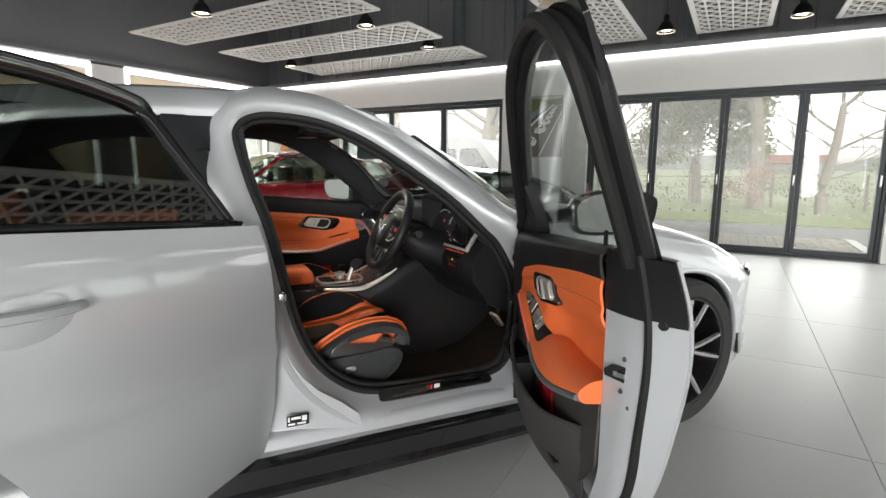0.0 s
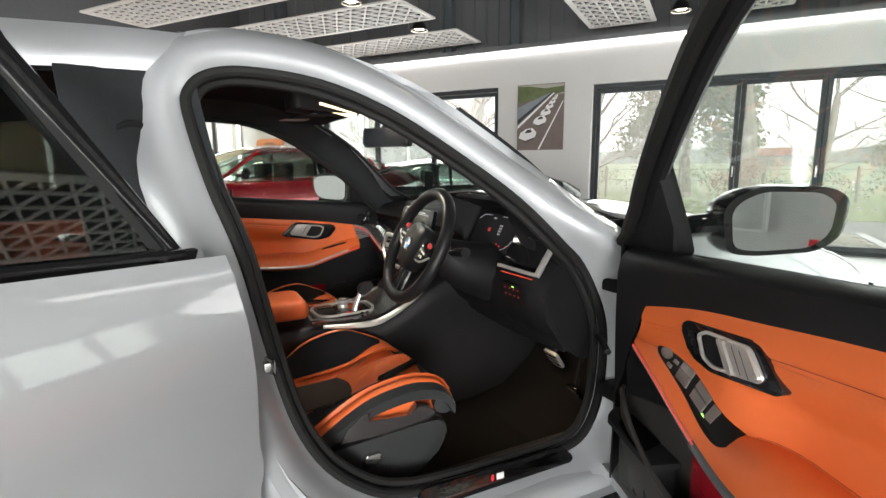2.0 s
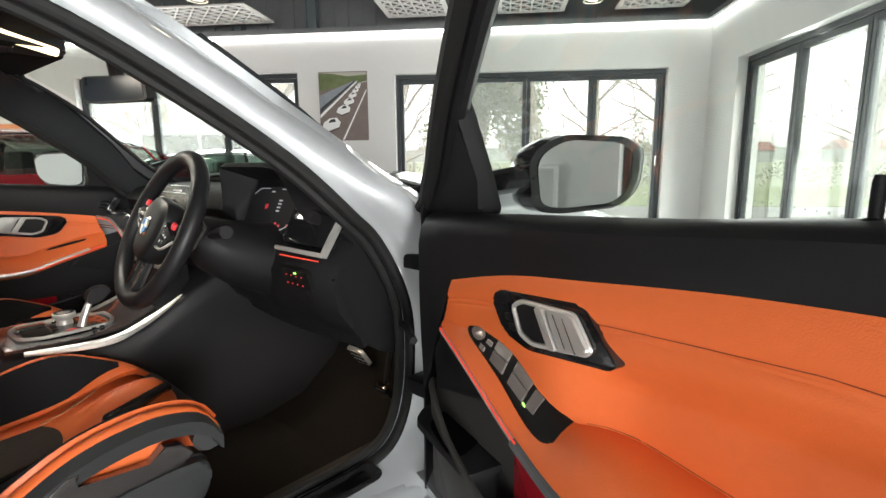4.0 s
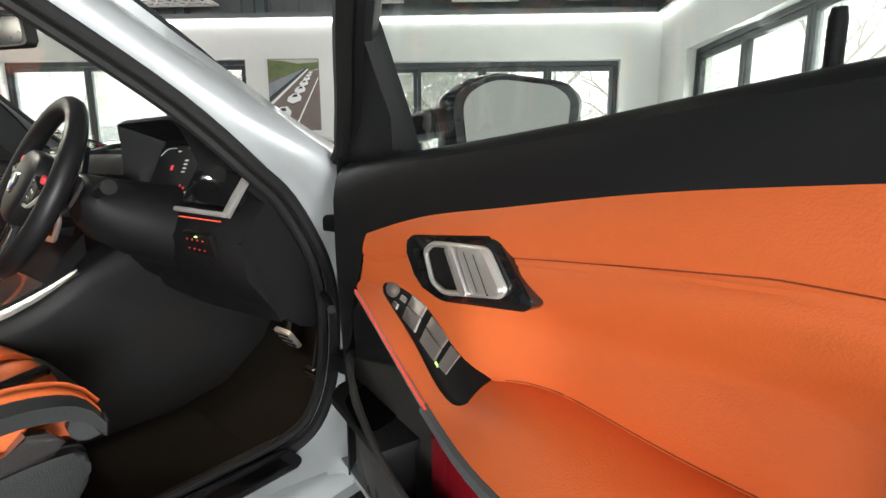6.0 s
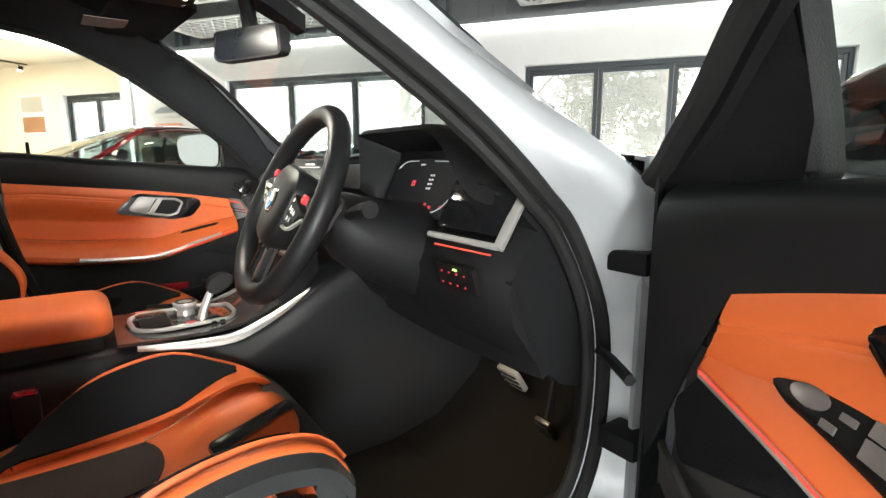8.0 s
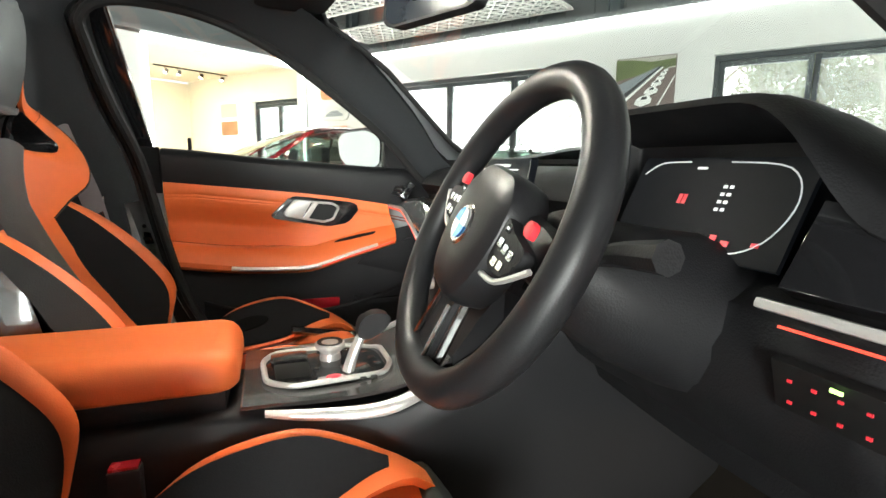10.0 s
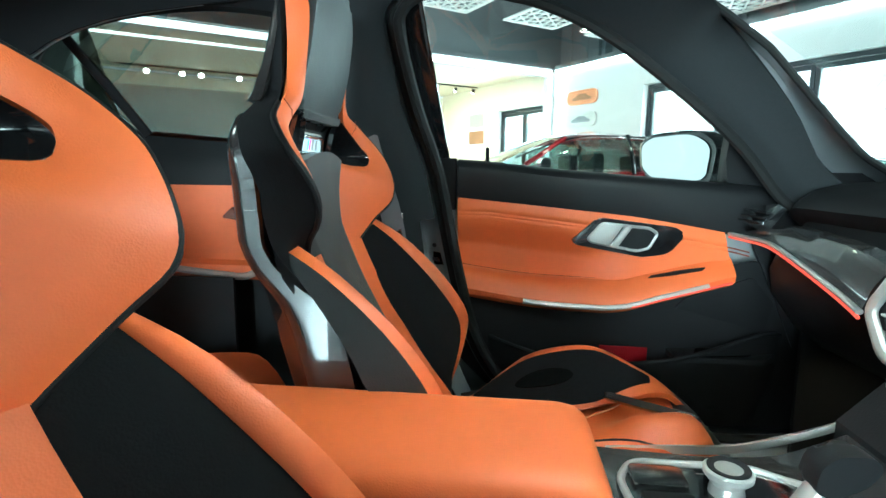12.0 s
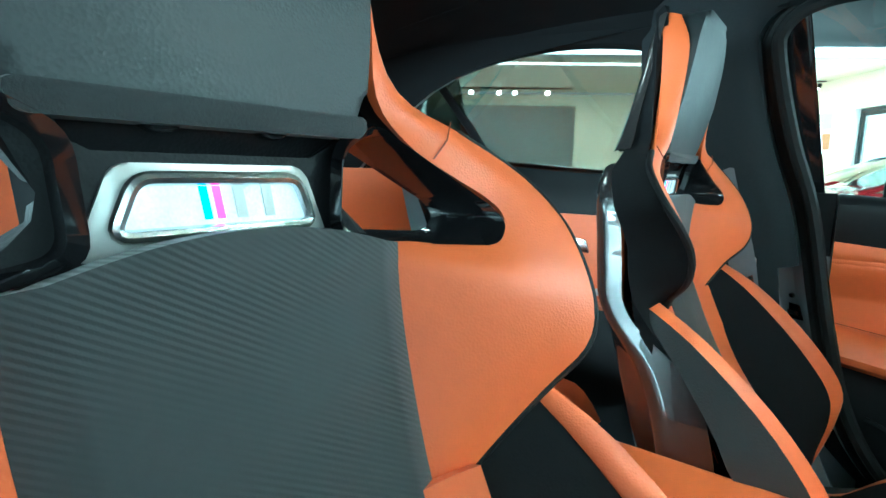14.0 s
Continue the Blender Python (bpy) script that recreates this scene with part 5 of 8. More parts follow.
def quarter(side):
    def f(a, b):
        x = lerp(-.86, -2.30, a)
        z0, z1 = arch_low(x, -1.19, .24 if x > -1.19 else .21), REAR_TOP(x)
        z = lerp(z1, z0, b)
        h = (z1 - z) / .75
        y = lerp(REAR_W(x) - .11, REAR_W(x), min(1, h / .28) ** .6) if h < .28 else REAR_W(x) - .03 * (h - .28) ** 2
        return Vector((x, -y, z))
    qd = part("rear_wing", flip(sheet(f, 44, 14, .008), side), M_PAINT, car, "light grey flared rear wing")
    lip = [Vector((-1.19 + .374 * math.cos(t), -REAR_W(-1.19 + .374 * math.cos(t)) - .003, .335 + .374 * math.sin(t))) for t in [math.pi * i / 24 for i in range(25)]]
    part("arch_lip", flip(sweep(lip, .012, 8, up=(0, 1, 0)), side), M_PAINT, qd)

    def c_pillar(a, b):
        top = Vector((lerp(-1.02, -1.20, b), -ROOF_W(-1.2) - .02, lerp(1.30, 1.29, b)))
        low = Vector((lerp(-1.10, -1.62, b), -.80 + .06 * b, 1.015))
        p = top.lerp(low, a)
        p.y -= .02 * math.sin(math.pi * a)
        return p
    part("c_pillar", flip(sheet(c_pillar, 8, 6, .008), side), M_PAINT, car, "light grey rear pillar")
    bm = prism(rounded([(-1.98, .86), (-2.24, .86), (-2.26, .78), (-2.04, .76)], .02), lambda a, b, c: Vector((a, -(REAR_W(a) - .012 + c), b)), .022, bev=.006)
    part("tail_light", flip(bm, side), M_REDCAR, car, "dark red tail light")


quarter(-1)
quarter(1)


def boot_f(a, b):
    s = 2 * b - 1
    x = lerp(-1.60, -2.30, a)
    return Vector((x, (REAR_W(x) - .105) * s, REAR_TOP(x) + .012 - .02 * abs(s) ** 3 + (.03 * max(0, a - .8) / .2)))


part("boot_lid", sheet(boot_f, 12, 16, .008), M_PAINT, car, "light grey boot lid")


def tail_f(a, b):
    s = 2 * a - 1
    return Vector((-2.33 - .05 * (1 - s * s), -.66 * s, lerp(1.0, .22, b)))


part("rear_bumper", sheet(tail_f, 16, 10, .01), M_PAINT, car, "light grey rear bumper")
part("underbody", box(bmesh.new(), -2.2, 2.35, -.60, .60, .14, .19), M_BLACK, car, "black underbody")


# ---- wheels
def wheel(x, side, steer=0):
    m = pose(x, side * .86, .335, 90 if side < 0 else -90, 0, 0) if not steer else pose(x, side * .86, .335, 0, 0, steer) @ pose(0, 0, 0, 90 if side < 0 else -90, 0, 0)
    tyre = part("tyre", lathe([(.25, -.13), (.31, -.13), (.330, -.10), (.335, -.06), (.335, .06), (.330, .095), (.312, .118), (.262, .112), (.25, .10)], 56, caps=False), M_TYRE, car, "black low-profile tyre", m=m)
    part("rim_barrel", lathe([(.252, .106), (.244, .106), (.232, .07), (.226, -.12), (.25, -.12)], 56, caps=False), M_RIMDARK, tyre)
    bm = bmesh.new()
    for i in range(5):
        for d in (-.12, .12):
            a0, a1 = i * 2 * math.pi / 5 + d * .3, i * 2 * math.pi / 5 + d * 1.9
            p0, p1 = Vector((.05 * math.cos(a0), .05 * math.sin(a0), .075)), Vector((.243 * math.cos(a1), .243 * math.sin(a1), .098))
            sweep([p0, p0.lerp(p1, .5) + Vector((0, 0, .006)), p1], .013, 6, flat=.8, bm=bm)
    part("spokes", bm, M_RIM, tyre, "machined twin-spoke alloy")
    part("hub_cap", lathe([(.0, .092), (.030, .092), (.036, .086), (.06, .07), (.0, .06)], 24), M_RIMDARK, tyre)
    part("brake_disc", lathe([(.0, -.01), (.185, -.01), (.185, -.035), (.0, -.035)], 40), M_DARKCHROME, tyre)
    return tyre


wheel(1.66, -1, 4)
wheel(1.66, 1, 4)
wheel(-1.19, -1)
wheel(-1.19, 1)


def b_pillar_base(side):
    rear = curve1([(.25, .27), (.34, .235), (.38, .165), (.465, .075), (.58, .015), (.74, -.028), (.97, -.075)])

    def f(a, b):
        z = lerp(.262, .975, a)
        x1 = rear(z) - .028
        x = lerp(x1, -.19, b)
        y = lerp(curve1([(.25, -.868), (.40, -.862), (.74, -.846), (.97, -.80)])(z), -.80, b ** 1.5)
        return Vector((x, y, z))
    part("b_pillar_base", flip(sheet(f, 14, 6, .006), side), M_PAINT, car, "light grey painted pillar foot")
    for z in (.46, .86):
        part("rear_door_hinge", flip(box(bmesh.new(), -.125, -.06, -.90, -.80, z - .022, z + .022, bev=.006), side), M_PAINT, car)
    q = lambda a, b: Vector((lerp(-.72, -1.40, a), -.655 + .02 * a, lerp(.25, 1.0, b)))
    if side < 0:
        part("rear_side_trim", flip(sheet(q, 4, 4, .012), side), M_BLACK, car, "black rear side trim")


b_pillar_base(-1)
b_pillar_base(1)
for z in (.50, .80):
    part("front_door_hinge", box(bmesh.new(), .865, .925, -.87, -.80, z - .018, z + .018, bev=.006), M_BLACK, car)
part("door_check_strap", sweep([(.86, -.80, .65), (.84, -.84, .65), (.80, -.90, .65)], .009, 6), M_BLACK, car, "black door check strap")
for s in (-1, 1):
    f = lambda a, b: Vector((lerp(-.52 if s > 0 else -.70, -1.10, a), s * .715, lerp(.24, .69, b)))
    part("rear_sill_trim", sheet(f, 4, 4, .01 * s), M_BLACK, car, "black lower rear side trim")
f = lambda a, b: Vector((lerp(.90, 1.02, a), -.842 - .03 * a, lerp(.28, .96, b)))
part("hinge_pillar", sheet(f, 4, 6, .01), M_PAINT, car, "light grey hinge pillar")
f = lambda a, b: Vector((lerp(1.00, 1.24, a), lerp(-.74, .74, b), .962 - .02 * a))
part("scuttle", sheet(f, 4, 10, .012), M_BLACK, car, "black windscreen scuttle")

# ---------------------------------------------------------------- front doors (u rearward from the hinge, v inboard, z)
BELT = curve1([(0, .905), (.11, .915), (.35, .933), (.63, .954), (.84, .974), (1.06, .985)])
ZT = curve1([(.12, .782), (.214, .813), (.393, .857), (.556, .882), (.732, .907), (.90, .922)])
Z_ARM_I = curve1([(.18, .738), (.30, .750), (.40, .738), (.47, .700), (.52, .684), (.57, .692), (.62, .694), (.75, .692), (.90, .700)])
V_ARM = curve1([(.18, .078), (.30, .092), (.46, .106), (.60, .126), (.75, .130), (.90, .105)])
Z_ARM_O = curve1([(.18, .728), (.30, .698), (.46, .648), (.60, .636), (.75, .648), (.90, .680)])


ZT_LEFT = curve1([(.12, .790), (.214, .813), (.451, .852), (.627, .870), (.925, .897)])
Z_ARM_I_LEFT = curve1([(.18, .766), (.30, .756), (.42, .726), (.52, .700), (.70, .700), (.90, .724)])
V_ARM_LEFT = curve1([(.18, .095), (.30, .108), (.50, .112), (.70, .106), (.90, .092)])
Z_ARM_O_LEFT = curve1([(.18, .744), (.258, .725), (.40, .685), (.465, .664), (.505, .656), (.55, .654), (.70, .660), (.90, .684)])


def skin_v(z):
    return curve1([(.24, .03), (.32, .0), (.45, -.030), (.62, -.040), (.76, -.046), (.86, -.036), (.93, -.016), (.99, .006)])(z)


def u_end(z):
    return curve1([(.24, .80), (.32, .875), (.42, .935), (.55, .985), (.70, 1.02), (.85, 1.045), (.99, 1.06)])(z)


def recess(u):
    k = min(1, max(0, (u - .47) / .16))
    return .034 * k * k * (3 - 2 * k)


def door_at(u, v, z):
    return Vector((-u, v, z))


def frame_path(n=5):
    pts = [(.03, .93), (.08, .972), (.15, 1.025), (.25, 1.110), (.42, 1.235), (.57, 1.328), (.72, 1.388), (.86, 1.412), (.955, 1.402), (1.015, 1.350), (1.03, 1.265), (1.005, 1.11), (.975, .97)]
    return [Vector((-u, max(0, (z - .95)) * .42 + .016, z)) for u, z in [tuple(p) for p in smoothed(pts, n)]]


def front_door(side, m):
    zt, z_in, v_out, z_out = (ZT, Z_ARM_I, V_ARM, Z_ARM_O) if side < 0 else (ZT_LEFT, Z_ARM_I_LEFT, V_ARM_LEFT, Z_ARM_O_LEFT)

    def fl(bm):
        return flip(bm, side)

    def skin(a, b):
        z = lerp(BELT(.5) + .008, .245, b)
        u = lerp(.0, u_end(z), a)
        if b == 0:
            z = BELT(u) + .004
        return door_at(u, skin_v(z), z)
    door = part("front_door", fl(sheet(skin, 26, 24, .006)), M_PAINT, car, "open driver's door in light grey paint" if side < 0 else "closed passenger door in light grey paint", m=m)
    # end face and bottom of the door
    def end(a, b):
        z = lerp(.865, .30, a)
        o, i = Vector((u_end(z) - .004, skin_v(z) + .002)), Vector((min(.885, u_end(z) - .08), .056))
        k = (Vector((0, 0)), Vector((.012, .02)), Vector((.016, .012)), Vector((0, 0)))
        t = b * 3
        s = int(min(2, t))
        p = o.lerp(i, b) + k[s].lerp(k[s + 1], t - s)
        return door_at(p.x, p.y, z)
    endf = part("door_end", fl(sheet(end, 20, 9, .004)), M_PAINT, door, "light grey painted door edge")

    def end_up(a, b):
        z = lerp(.985, .860, a)
        o, i = Vector((u_end(z) - .006, skin_v(z) + .006)), Vector((min(.888, u_end(z) - .08), .060))
        p = o.lerp(i, b)
        return door_at(p.x + .012 * math.sin(math.pi * b), p.y + .014 * math.sin(math.pi * b), z)
    part("door_end_cover", fl(sheet(end_up, 8, 8, .006)), M_BLACK, door, "black cover on the upper door edge")

    def front_face(a, b):
        z = lerp(.93, .30, a)
        return door_at(.004 + .06 * b, lerp(skin_v(z) + .004, .06, b), z)
    part("door_front_edge", fl(sheet(front_face, 12, 4, -.004)), M_BLACK, door)

    def bottom(a, b):
        u = lerp(.01, .87, a)
        return door_at(u, lerp(skin_v(.30), .06, b), .305 - .0 * b)
    part("door_bottom", fl(sheet(bottom, 10, 3, .004)), M_PAINT, door)
    # latch, bolts and bump stop on the end face
    ez = .735
    eu = u_end(ez)
    ob, ib = Vector((eu, skin_v(ez))), Vector((.885, .056))

    def on_end(t, z, d):
        o, i = Vector((u_end(z), skin_v(z))), Vector((min(.885, u_end(z) - .08), .056))
        p = o.lerp(i, t)
        nn = Vector((i.y - o.y, o.x - i.x)).normalized()
        return door_at(p.x + nn.x * (d + .016), p.y + nn.y * (d + .016), z)
    sealp = [on_end(.40, z, .007) for z in [lerp(.99, .34, i / 20) for i in range(21)]]
    part("door_edge_seal", fl(sweep(smoothed(sealp[::2], 3), .010, 8, up=(0, 1, 0))), M_RUBBER, door, "black rubber door seal")
    part("latch", fl(prism([(.62, .717), (.92, .722), (.94, .735), (.84, .750), (.62, .752)], lambda a, b, c: on_end(a, b, c), .006)), M_GLOSS, endf, "black door latch")
    bm = bmesh.new()
    part("latch_fork", fl(prism([(.66, .728), (.80, .728), (.80, .738), (.66, .738)], lambda a, b, c: on_end(a, b, c + .006), .004, bm=bm)), M_CHROME, endf)
    for t, z, r in ((.68, .768, .006), (.70, .698, .006), (.58, .668, .006), (.26, .86, .011)):
        bm = bmesh.new()
        o = on_end(t, z, .0)
        n2 = (on_end(t, z, .01) - o).normalized()
        q = n2.to_track_quat("Z", "Y").to_matrix().to_4x4()
        lathe([(0, .008), (r * .7, .008), (r, .004), (r, -.004), (0, -.004)], 14, Matrix.Translation(o) @ q, bm)
        part("bolt", fl(bm), M_DARKCHROME if r < .01 else M_RUBBER, endf)
    # window frame and glass
    fp = frame_path()
    part("window_frame", fl(sweep(fp, .034, 12, flat=.62, up=(0, 1, .35))), M_BLACK, door, "black window frame")
    rim_o = []
    for p in fp:
        d = Vector((-p.x - .60, p.z - 1.10))
        d.normalize()
        k = .030 + .050 * math.exp(-((-p.x - 1.0) ** 2 + (p.z - 1.37) ** 2) / .005)
        rim_o.append(Vector((p.x - d.x * k, p.y + d.y * k * .42 - .004, p.z + d.y * k)))
    fl_in = [p + Vector((0, -.004, 0)) for p in fp]
    part("frame_flange", fl(ring_faces(bmesh.new(), [fl_in, rim_o, [p + Vector((0, .012, 0)) for p in rim_o], [p + Vector((0, .012, 0)) for p in fl_in]], closed_u=True)), M_GLOSS, door, "black outer flange of the window frame", sharp=60)
    part("window_rubber", fl(sweep([p + Vector((.0, .030, -.004)) for p in fp], .016, 8, up=(0, 1, .35))), M_RUBBER, door, "black rubber round the window frame")
    bpost = [(1.0, .955), (.905, .955), (.965, 1.36), (1.045, 1.32)]
    part("pillar_panel", fl(prism(rounded(bpost, .02), lambda a, b, c: door_at(a, max(0, b - .95) * .42 - .004 + c, b), .022, bev=.004)), M_GLOSS, door, "gloss black pillar panel")
    tri = [(.02, .905), (.258, .93), (.266, 1.0), (.276, 1.132), (.205, 1.085), (.08, .985)]
    part("mirror_triangle", fl(prism(rounded(tri, .012), lambda a, b, c: door_at(a, max(0, b - .95) * .42 + c, b), .036, bev=.010, seg=3)), M_BLACK, door, "black triangular mirror mount")

    def pane(a, b):
        u = lerp(.225, .955, a)
        top = curve1([(.225, 1.08), (.42, 1.225), (.57, 1.318), (.72, 1.378), (.88, 1.400), (.965, 1.38)])(u)
        z = lerp(.93, max(.94, top), b)
        return door_at(u, max(0, (z - .95)) * .42 + .014, z)
    part("window_glass", fl(sheet(pane, 16, 8, .004)), M_AUTO, door, "clear door glass").visible_shadow = False
    # ---- trim
    def upper(a, b):
        u = lerp(.085, .885, a)
        z1, z0 = BELT(u), zt(u) - .004
        if u < .2:
            z0 = lerp(.55, zt(.2), (u - .085) / .115) if u > .085 else .55
        prof = ((.018, 1.0), (.030, 1.012), (.045, 1.008), (.058, .985), (.068, .94), (.074, .85), (.074, .6), (.071, .3), (.066, 0))
        t = b * 8
        i = int(min(7, t))
        v, k = lerp(prof[i][0], prof[i + 1][0], t - i), lerp(prof[i][1], prof[i + 1][1], t - i)
        return door_at(u, v, lerp(z0, z1, k))
    part("upper_trim", fl(sheet(upper, 20, 16, .006)), M_BLKLEATHER, door, "black leather upper door trim")

    def panel(a, b):
        u0 = lerp(.212, .170, b) if side < 0 else lerp(.262, .236, b)
        u = lerp(u0, .884, a)
        z1, z0 = zt(u), z_in(max(u, .19)) - .03
        z = lerp(z1, z0, b)
        seam = lerp(.770, .858, min(1, max(0, (u - .19) / .62)) ** .75)
        v = .066 + .004 * math.sin(math.pi * min(1, max(0, (z1 - z) / .05)))
        if b > 0:
            v += -.0035 * math.exp(-((z - seam) / .0045) ** 2) - .0025 * math.exp(-((z - seam + .009) / .003) ** 2)
        k = min(1, max(0, (seam - z - .012) / .075))
        v -= recess(u) * k * k * (3 - 2 * k)
        return door_at(u, v, z)
    part("leather_panel", fl(sheet(panel, 34, 64, .006)), M_ORANGE, door, "orange leather door panel with a stitched seam")

    def arm(u, f, d=0.0):
        """Armrest surface: f 0 at the panel, 1 at the outer edge, raised by d."""
        zi, zo, vo = z_in(u), z_out(u), v_out(u)
        v = lerp(.060 - recess(u), vo, f)
        z = lerp(zi, zo, f ** lerp(1.3, 4.0, recess(u) / .034))
        du, dz = vo - .060, zo - zi
        n2 = Vector((-dz, du)).normalized()
        return door_at(u, v + n2.x * d, z + n2.y * d)

    def arm_sec(u):
        zo, vo = z_out(u), v_out(u)
        top = [arm(u, f / 7) for f in range(8)]
        return top + [door_at(u, vo + .003, zo - .006), door_at(u, vo, zo - .020), door_at(u, vo - .012, zo - .030), door_at(u, .050, zo - .032)]
    part("armrest", fl(loft([arm_sec(lerp(.185 if side < 0 else .240, .884, i / 30)) for i in range(31)])), M_ORANGE, door, "orange leather armrest")
    # dark bar that paints the shade along the crease above the armrest
    crease = [door_at(u, .0690 - recess(u), z_in(u) + .002) for u in [lerp(.545, .882, i / 14) for i in range(15)]]
    part("armrest_seam", fl(sweep(crease, .0034, 6)), M_SEAM_CREASE, door)
    for dz, du in ((.0, 0), (-.009, .0)):
        sm = []
        for i in range(21):
            u = lerp(.20, .882, i / 20)
            sm.append(door_at(u, .0674, lerp(.770, .858, min(1, max(0, (u - .19) / .62)) ** .75) + dz))
        part("panel_seam", fl(sweep(sm, .0019, 6)), M_SEAM_CREASE, door)
    strip = [door_at(u, v_out(u) + .004, z_out(u) - .014) for u in [lerp(.188, .47, i / 14) if side < 0 else lerp(.30, .72, i / 14) for i in range(15)]]
    part("light_strip", fl(sweep(strip, .0045 if side < 0 else .0065, 8)), M_SATIN, door, "aluminium strip along the armrest")
    glow = [p + Vector((0, .003, .004)) for p in strip] if side < 0 else [door_at(u, v_out(u) + .008, z_out(u) - .018) for u in [lerp(.25, .47, i / 10) for i in range(11)]]
    part("ambient_line", fl(sweep(glow, .0018 if side < 0 else .0026, 6)), M_AMBIENT, door, "thin red ambient light line")
    strip = [door_at(u, v_out(u) + .002, z_out(u) - .016) for u in [lerp(.46, .88, i / 14) for i in range(15)]]
    if side < 0:
        part("grip_strip", fl(sweep(strip, .010, 8, flat=.8)), M_STEEL, door, "grey grip strip under the armrest")
    # switch panel
    if side > 0:
        slot = rounded([(.300, .52), (.36, .42), (.42, .36), (.43, .43), (.38, .54), (.31, .62)], .02)
        part("pull_slot", fl(prism(slot, lambda a, b, c: arm(a, b, c - .004), .007, bev=.002)), M_BLACK, door, "dark pull slot in the armrest")
    else:
        sw_lo = curve1([(.268, .26), (.278, .12), (.295, .045), (.45, .03), (.50, .08), (.53, .20), (.545, .42)])
        sw_hi = curve1([(.268, .30), (.278, .45), (.30, .57), (.40, .70), (.48, .77), (.52, .74), (.545, .50)])

        def sw_face(a, b):
            u = lerp(.268, .528, a)
            edge = min(1, 8 * min(a, 1 - a), 8 * min(b, 1 - b))
            return arm(u, lerp(sw_lo(u), sw_hi(u), b), .0005 + .0055 * edge ** .5)
        spanel = part("switch_panel", fl(sheet(sw_face, 40, 16, .002)), M_SWPANEL if side < 0 else M_BLACK, door, "satin black window switch panel")
        part("mirror_knob", fl(prism([(.312 + .019 * math.cos(t), .29 + .17 * math.sin(t)) for t in [i * math.pi / 8 for i in range(16)]], lambda a, b, c: arm(a, b, .0058 + c), .005, bev=.001)), M_SWITCH if side < 0 else M_BLACK, spanel, "round silver mirror knob" if side < 0 else "")
        for u0, f0 in ((.330, .46), (.342, .26)):
            part("small_button", fl(prism(rounded([(u0, f0), (u0 + .014, f0), (u0 + .014, f0 + .10), (u0, f0 + .10)], .004), lambda a, b, c: arm(a, b, .0058 + c), .005, bev=.001)), M_SWITCH if side < 0 else M_BLACK, spanel)
        for u0 in (.366, .418):
            for f0 in (.12, .36):
                part("window_switch", fl(prism(rounded([(u0, f0), (u0 + .036, f0 - .02), (u0 + .036, f0 + .20), (u0, f0 + .21)], .004), lambda a, b, c: arm(a, b, .0058 + c), .0055, bev=.0012)), M_SWITCH if side < 0 else M_BLACK, spanel, "silver window switch" if side < 0 else "black window switch")
        if side < 0:
            part("child_lock", fl(prism(rounded([(.462, .14), (.480, .13), (.480, .54), (.462, .55)], .004), lambda a, b, c: arm(a, b, .0058 + c), .0045, bev=.001)), M_SWITCH, spanel, "silver child lock switch")
            part("child_lock_lamp", fl(prism([(.455, .54), (.462, .54), (.462, .575), (.455, .575)], lambda a, b, c: arm(a, b, .0062 + c), .003)), M_GREENLAMP, spanel, "small lit green lamp")
    # handle
    bez = rounded([(.346, .813), (.370, .830), (.550, .851), (.610, .793), (.598, .783), (.444, .757), (.383, .766)], .012)
    bz = part("handle_bezel", fl(prism(bez, lambda a, b, c: door_at(a, .062 + c, b), .014, bev=.004)), M_GLOSS, door, "gloss black door handle bezel")
    cup = rounded([(.408, .815), (.430, .824), (.478, .829), (.510, .780), (.452, .770), (.428, .779)], .008)
    part("handle_cup", fl(prism(cup, lambda a, b, c: door_at(a, .0745 + c, b), .0025)), M_BLACK, bz, "dark handle recess")
    loop = rounded([(.412, .815), (.432, .827), (.540, .836), (.571, .799), (.563, .792), (.458, .772), (.430, .779)], .008)
    part("door_lever", fl(sweep([door_at(a, .080, b) for a, b in loop], .0036, 8, True, up=(0, 1, 0))), M_SATIN, bz, "satin handle surround")
    lever = rounded([(.492, .8325), (.541, .836), (.573, .798), (.523, .7845)], .006)
    part("lever_plate", fl(prism(lever, lambda a, b, c: door_at(a, .076 + c, b), .012, bev=.004)), M_SATIN, bz, "brushed silver door lever")
    band = [(.472, .830), (.487, .832), (.519, .783), (.505, .780)]
    part("lever_edge", fl(prism(rounded(band, .004), lambda a, b, c: door_at(a, .077 + c, b), .014, bev=.004)), M_SATIN, bz, "bright lever edge")
    for k in range(2 if side < 0 else 0):
        u0 = .508 + k * .018
        part("lever_groove", fl(prism([(u0, .829), (u0 + .0012, .829), (u0 + .0272, .7905), (u0 + .026, .7905)], lambda a, b, c: door_at(a, .0868 + c, b), .0016)), M_BLACK, bz)
    for k in range(3 if side < 0 else 0):
        z0 = .812 - k * .013
        part("lock_button", fl(prism(rounded([(.378 + k * .010, z0), (.393 + k * .010, z0 + .001), (.396 + k * .010, z0 - .009), (.381 + k * .010, z0 - .010)], .002), lambda a, b, c: door_at(a, .076 + c, b), .003, bev=.001)), M_BLACK, bz)
    # lower trim with speaker, bin and bottle holder
    def lower(a, b):
        u0 = lerp(.150, .110, b) if side < 0 else .015
        u1 = lerp(.884, .72, max(0, (b - .55) / .45))
        u = lerp(u0, u1, a)
        z = lerp(z_out(max(u, .19)) + .01, .335, b)
        return door_at(u, .056 + .006 * math.sin(math.pi * b), z)
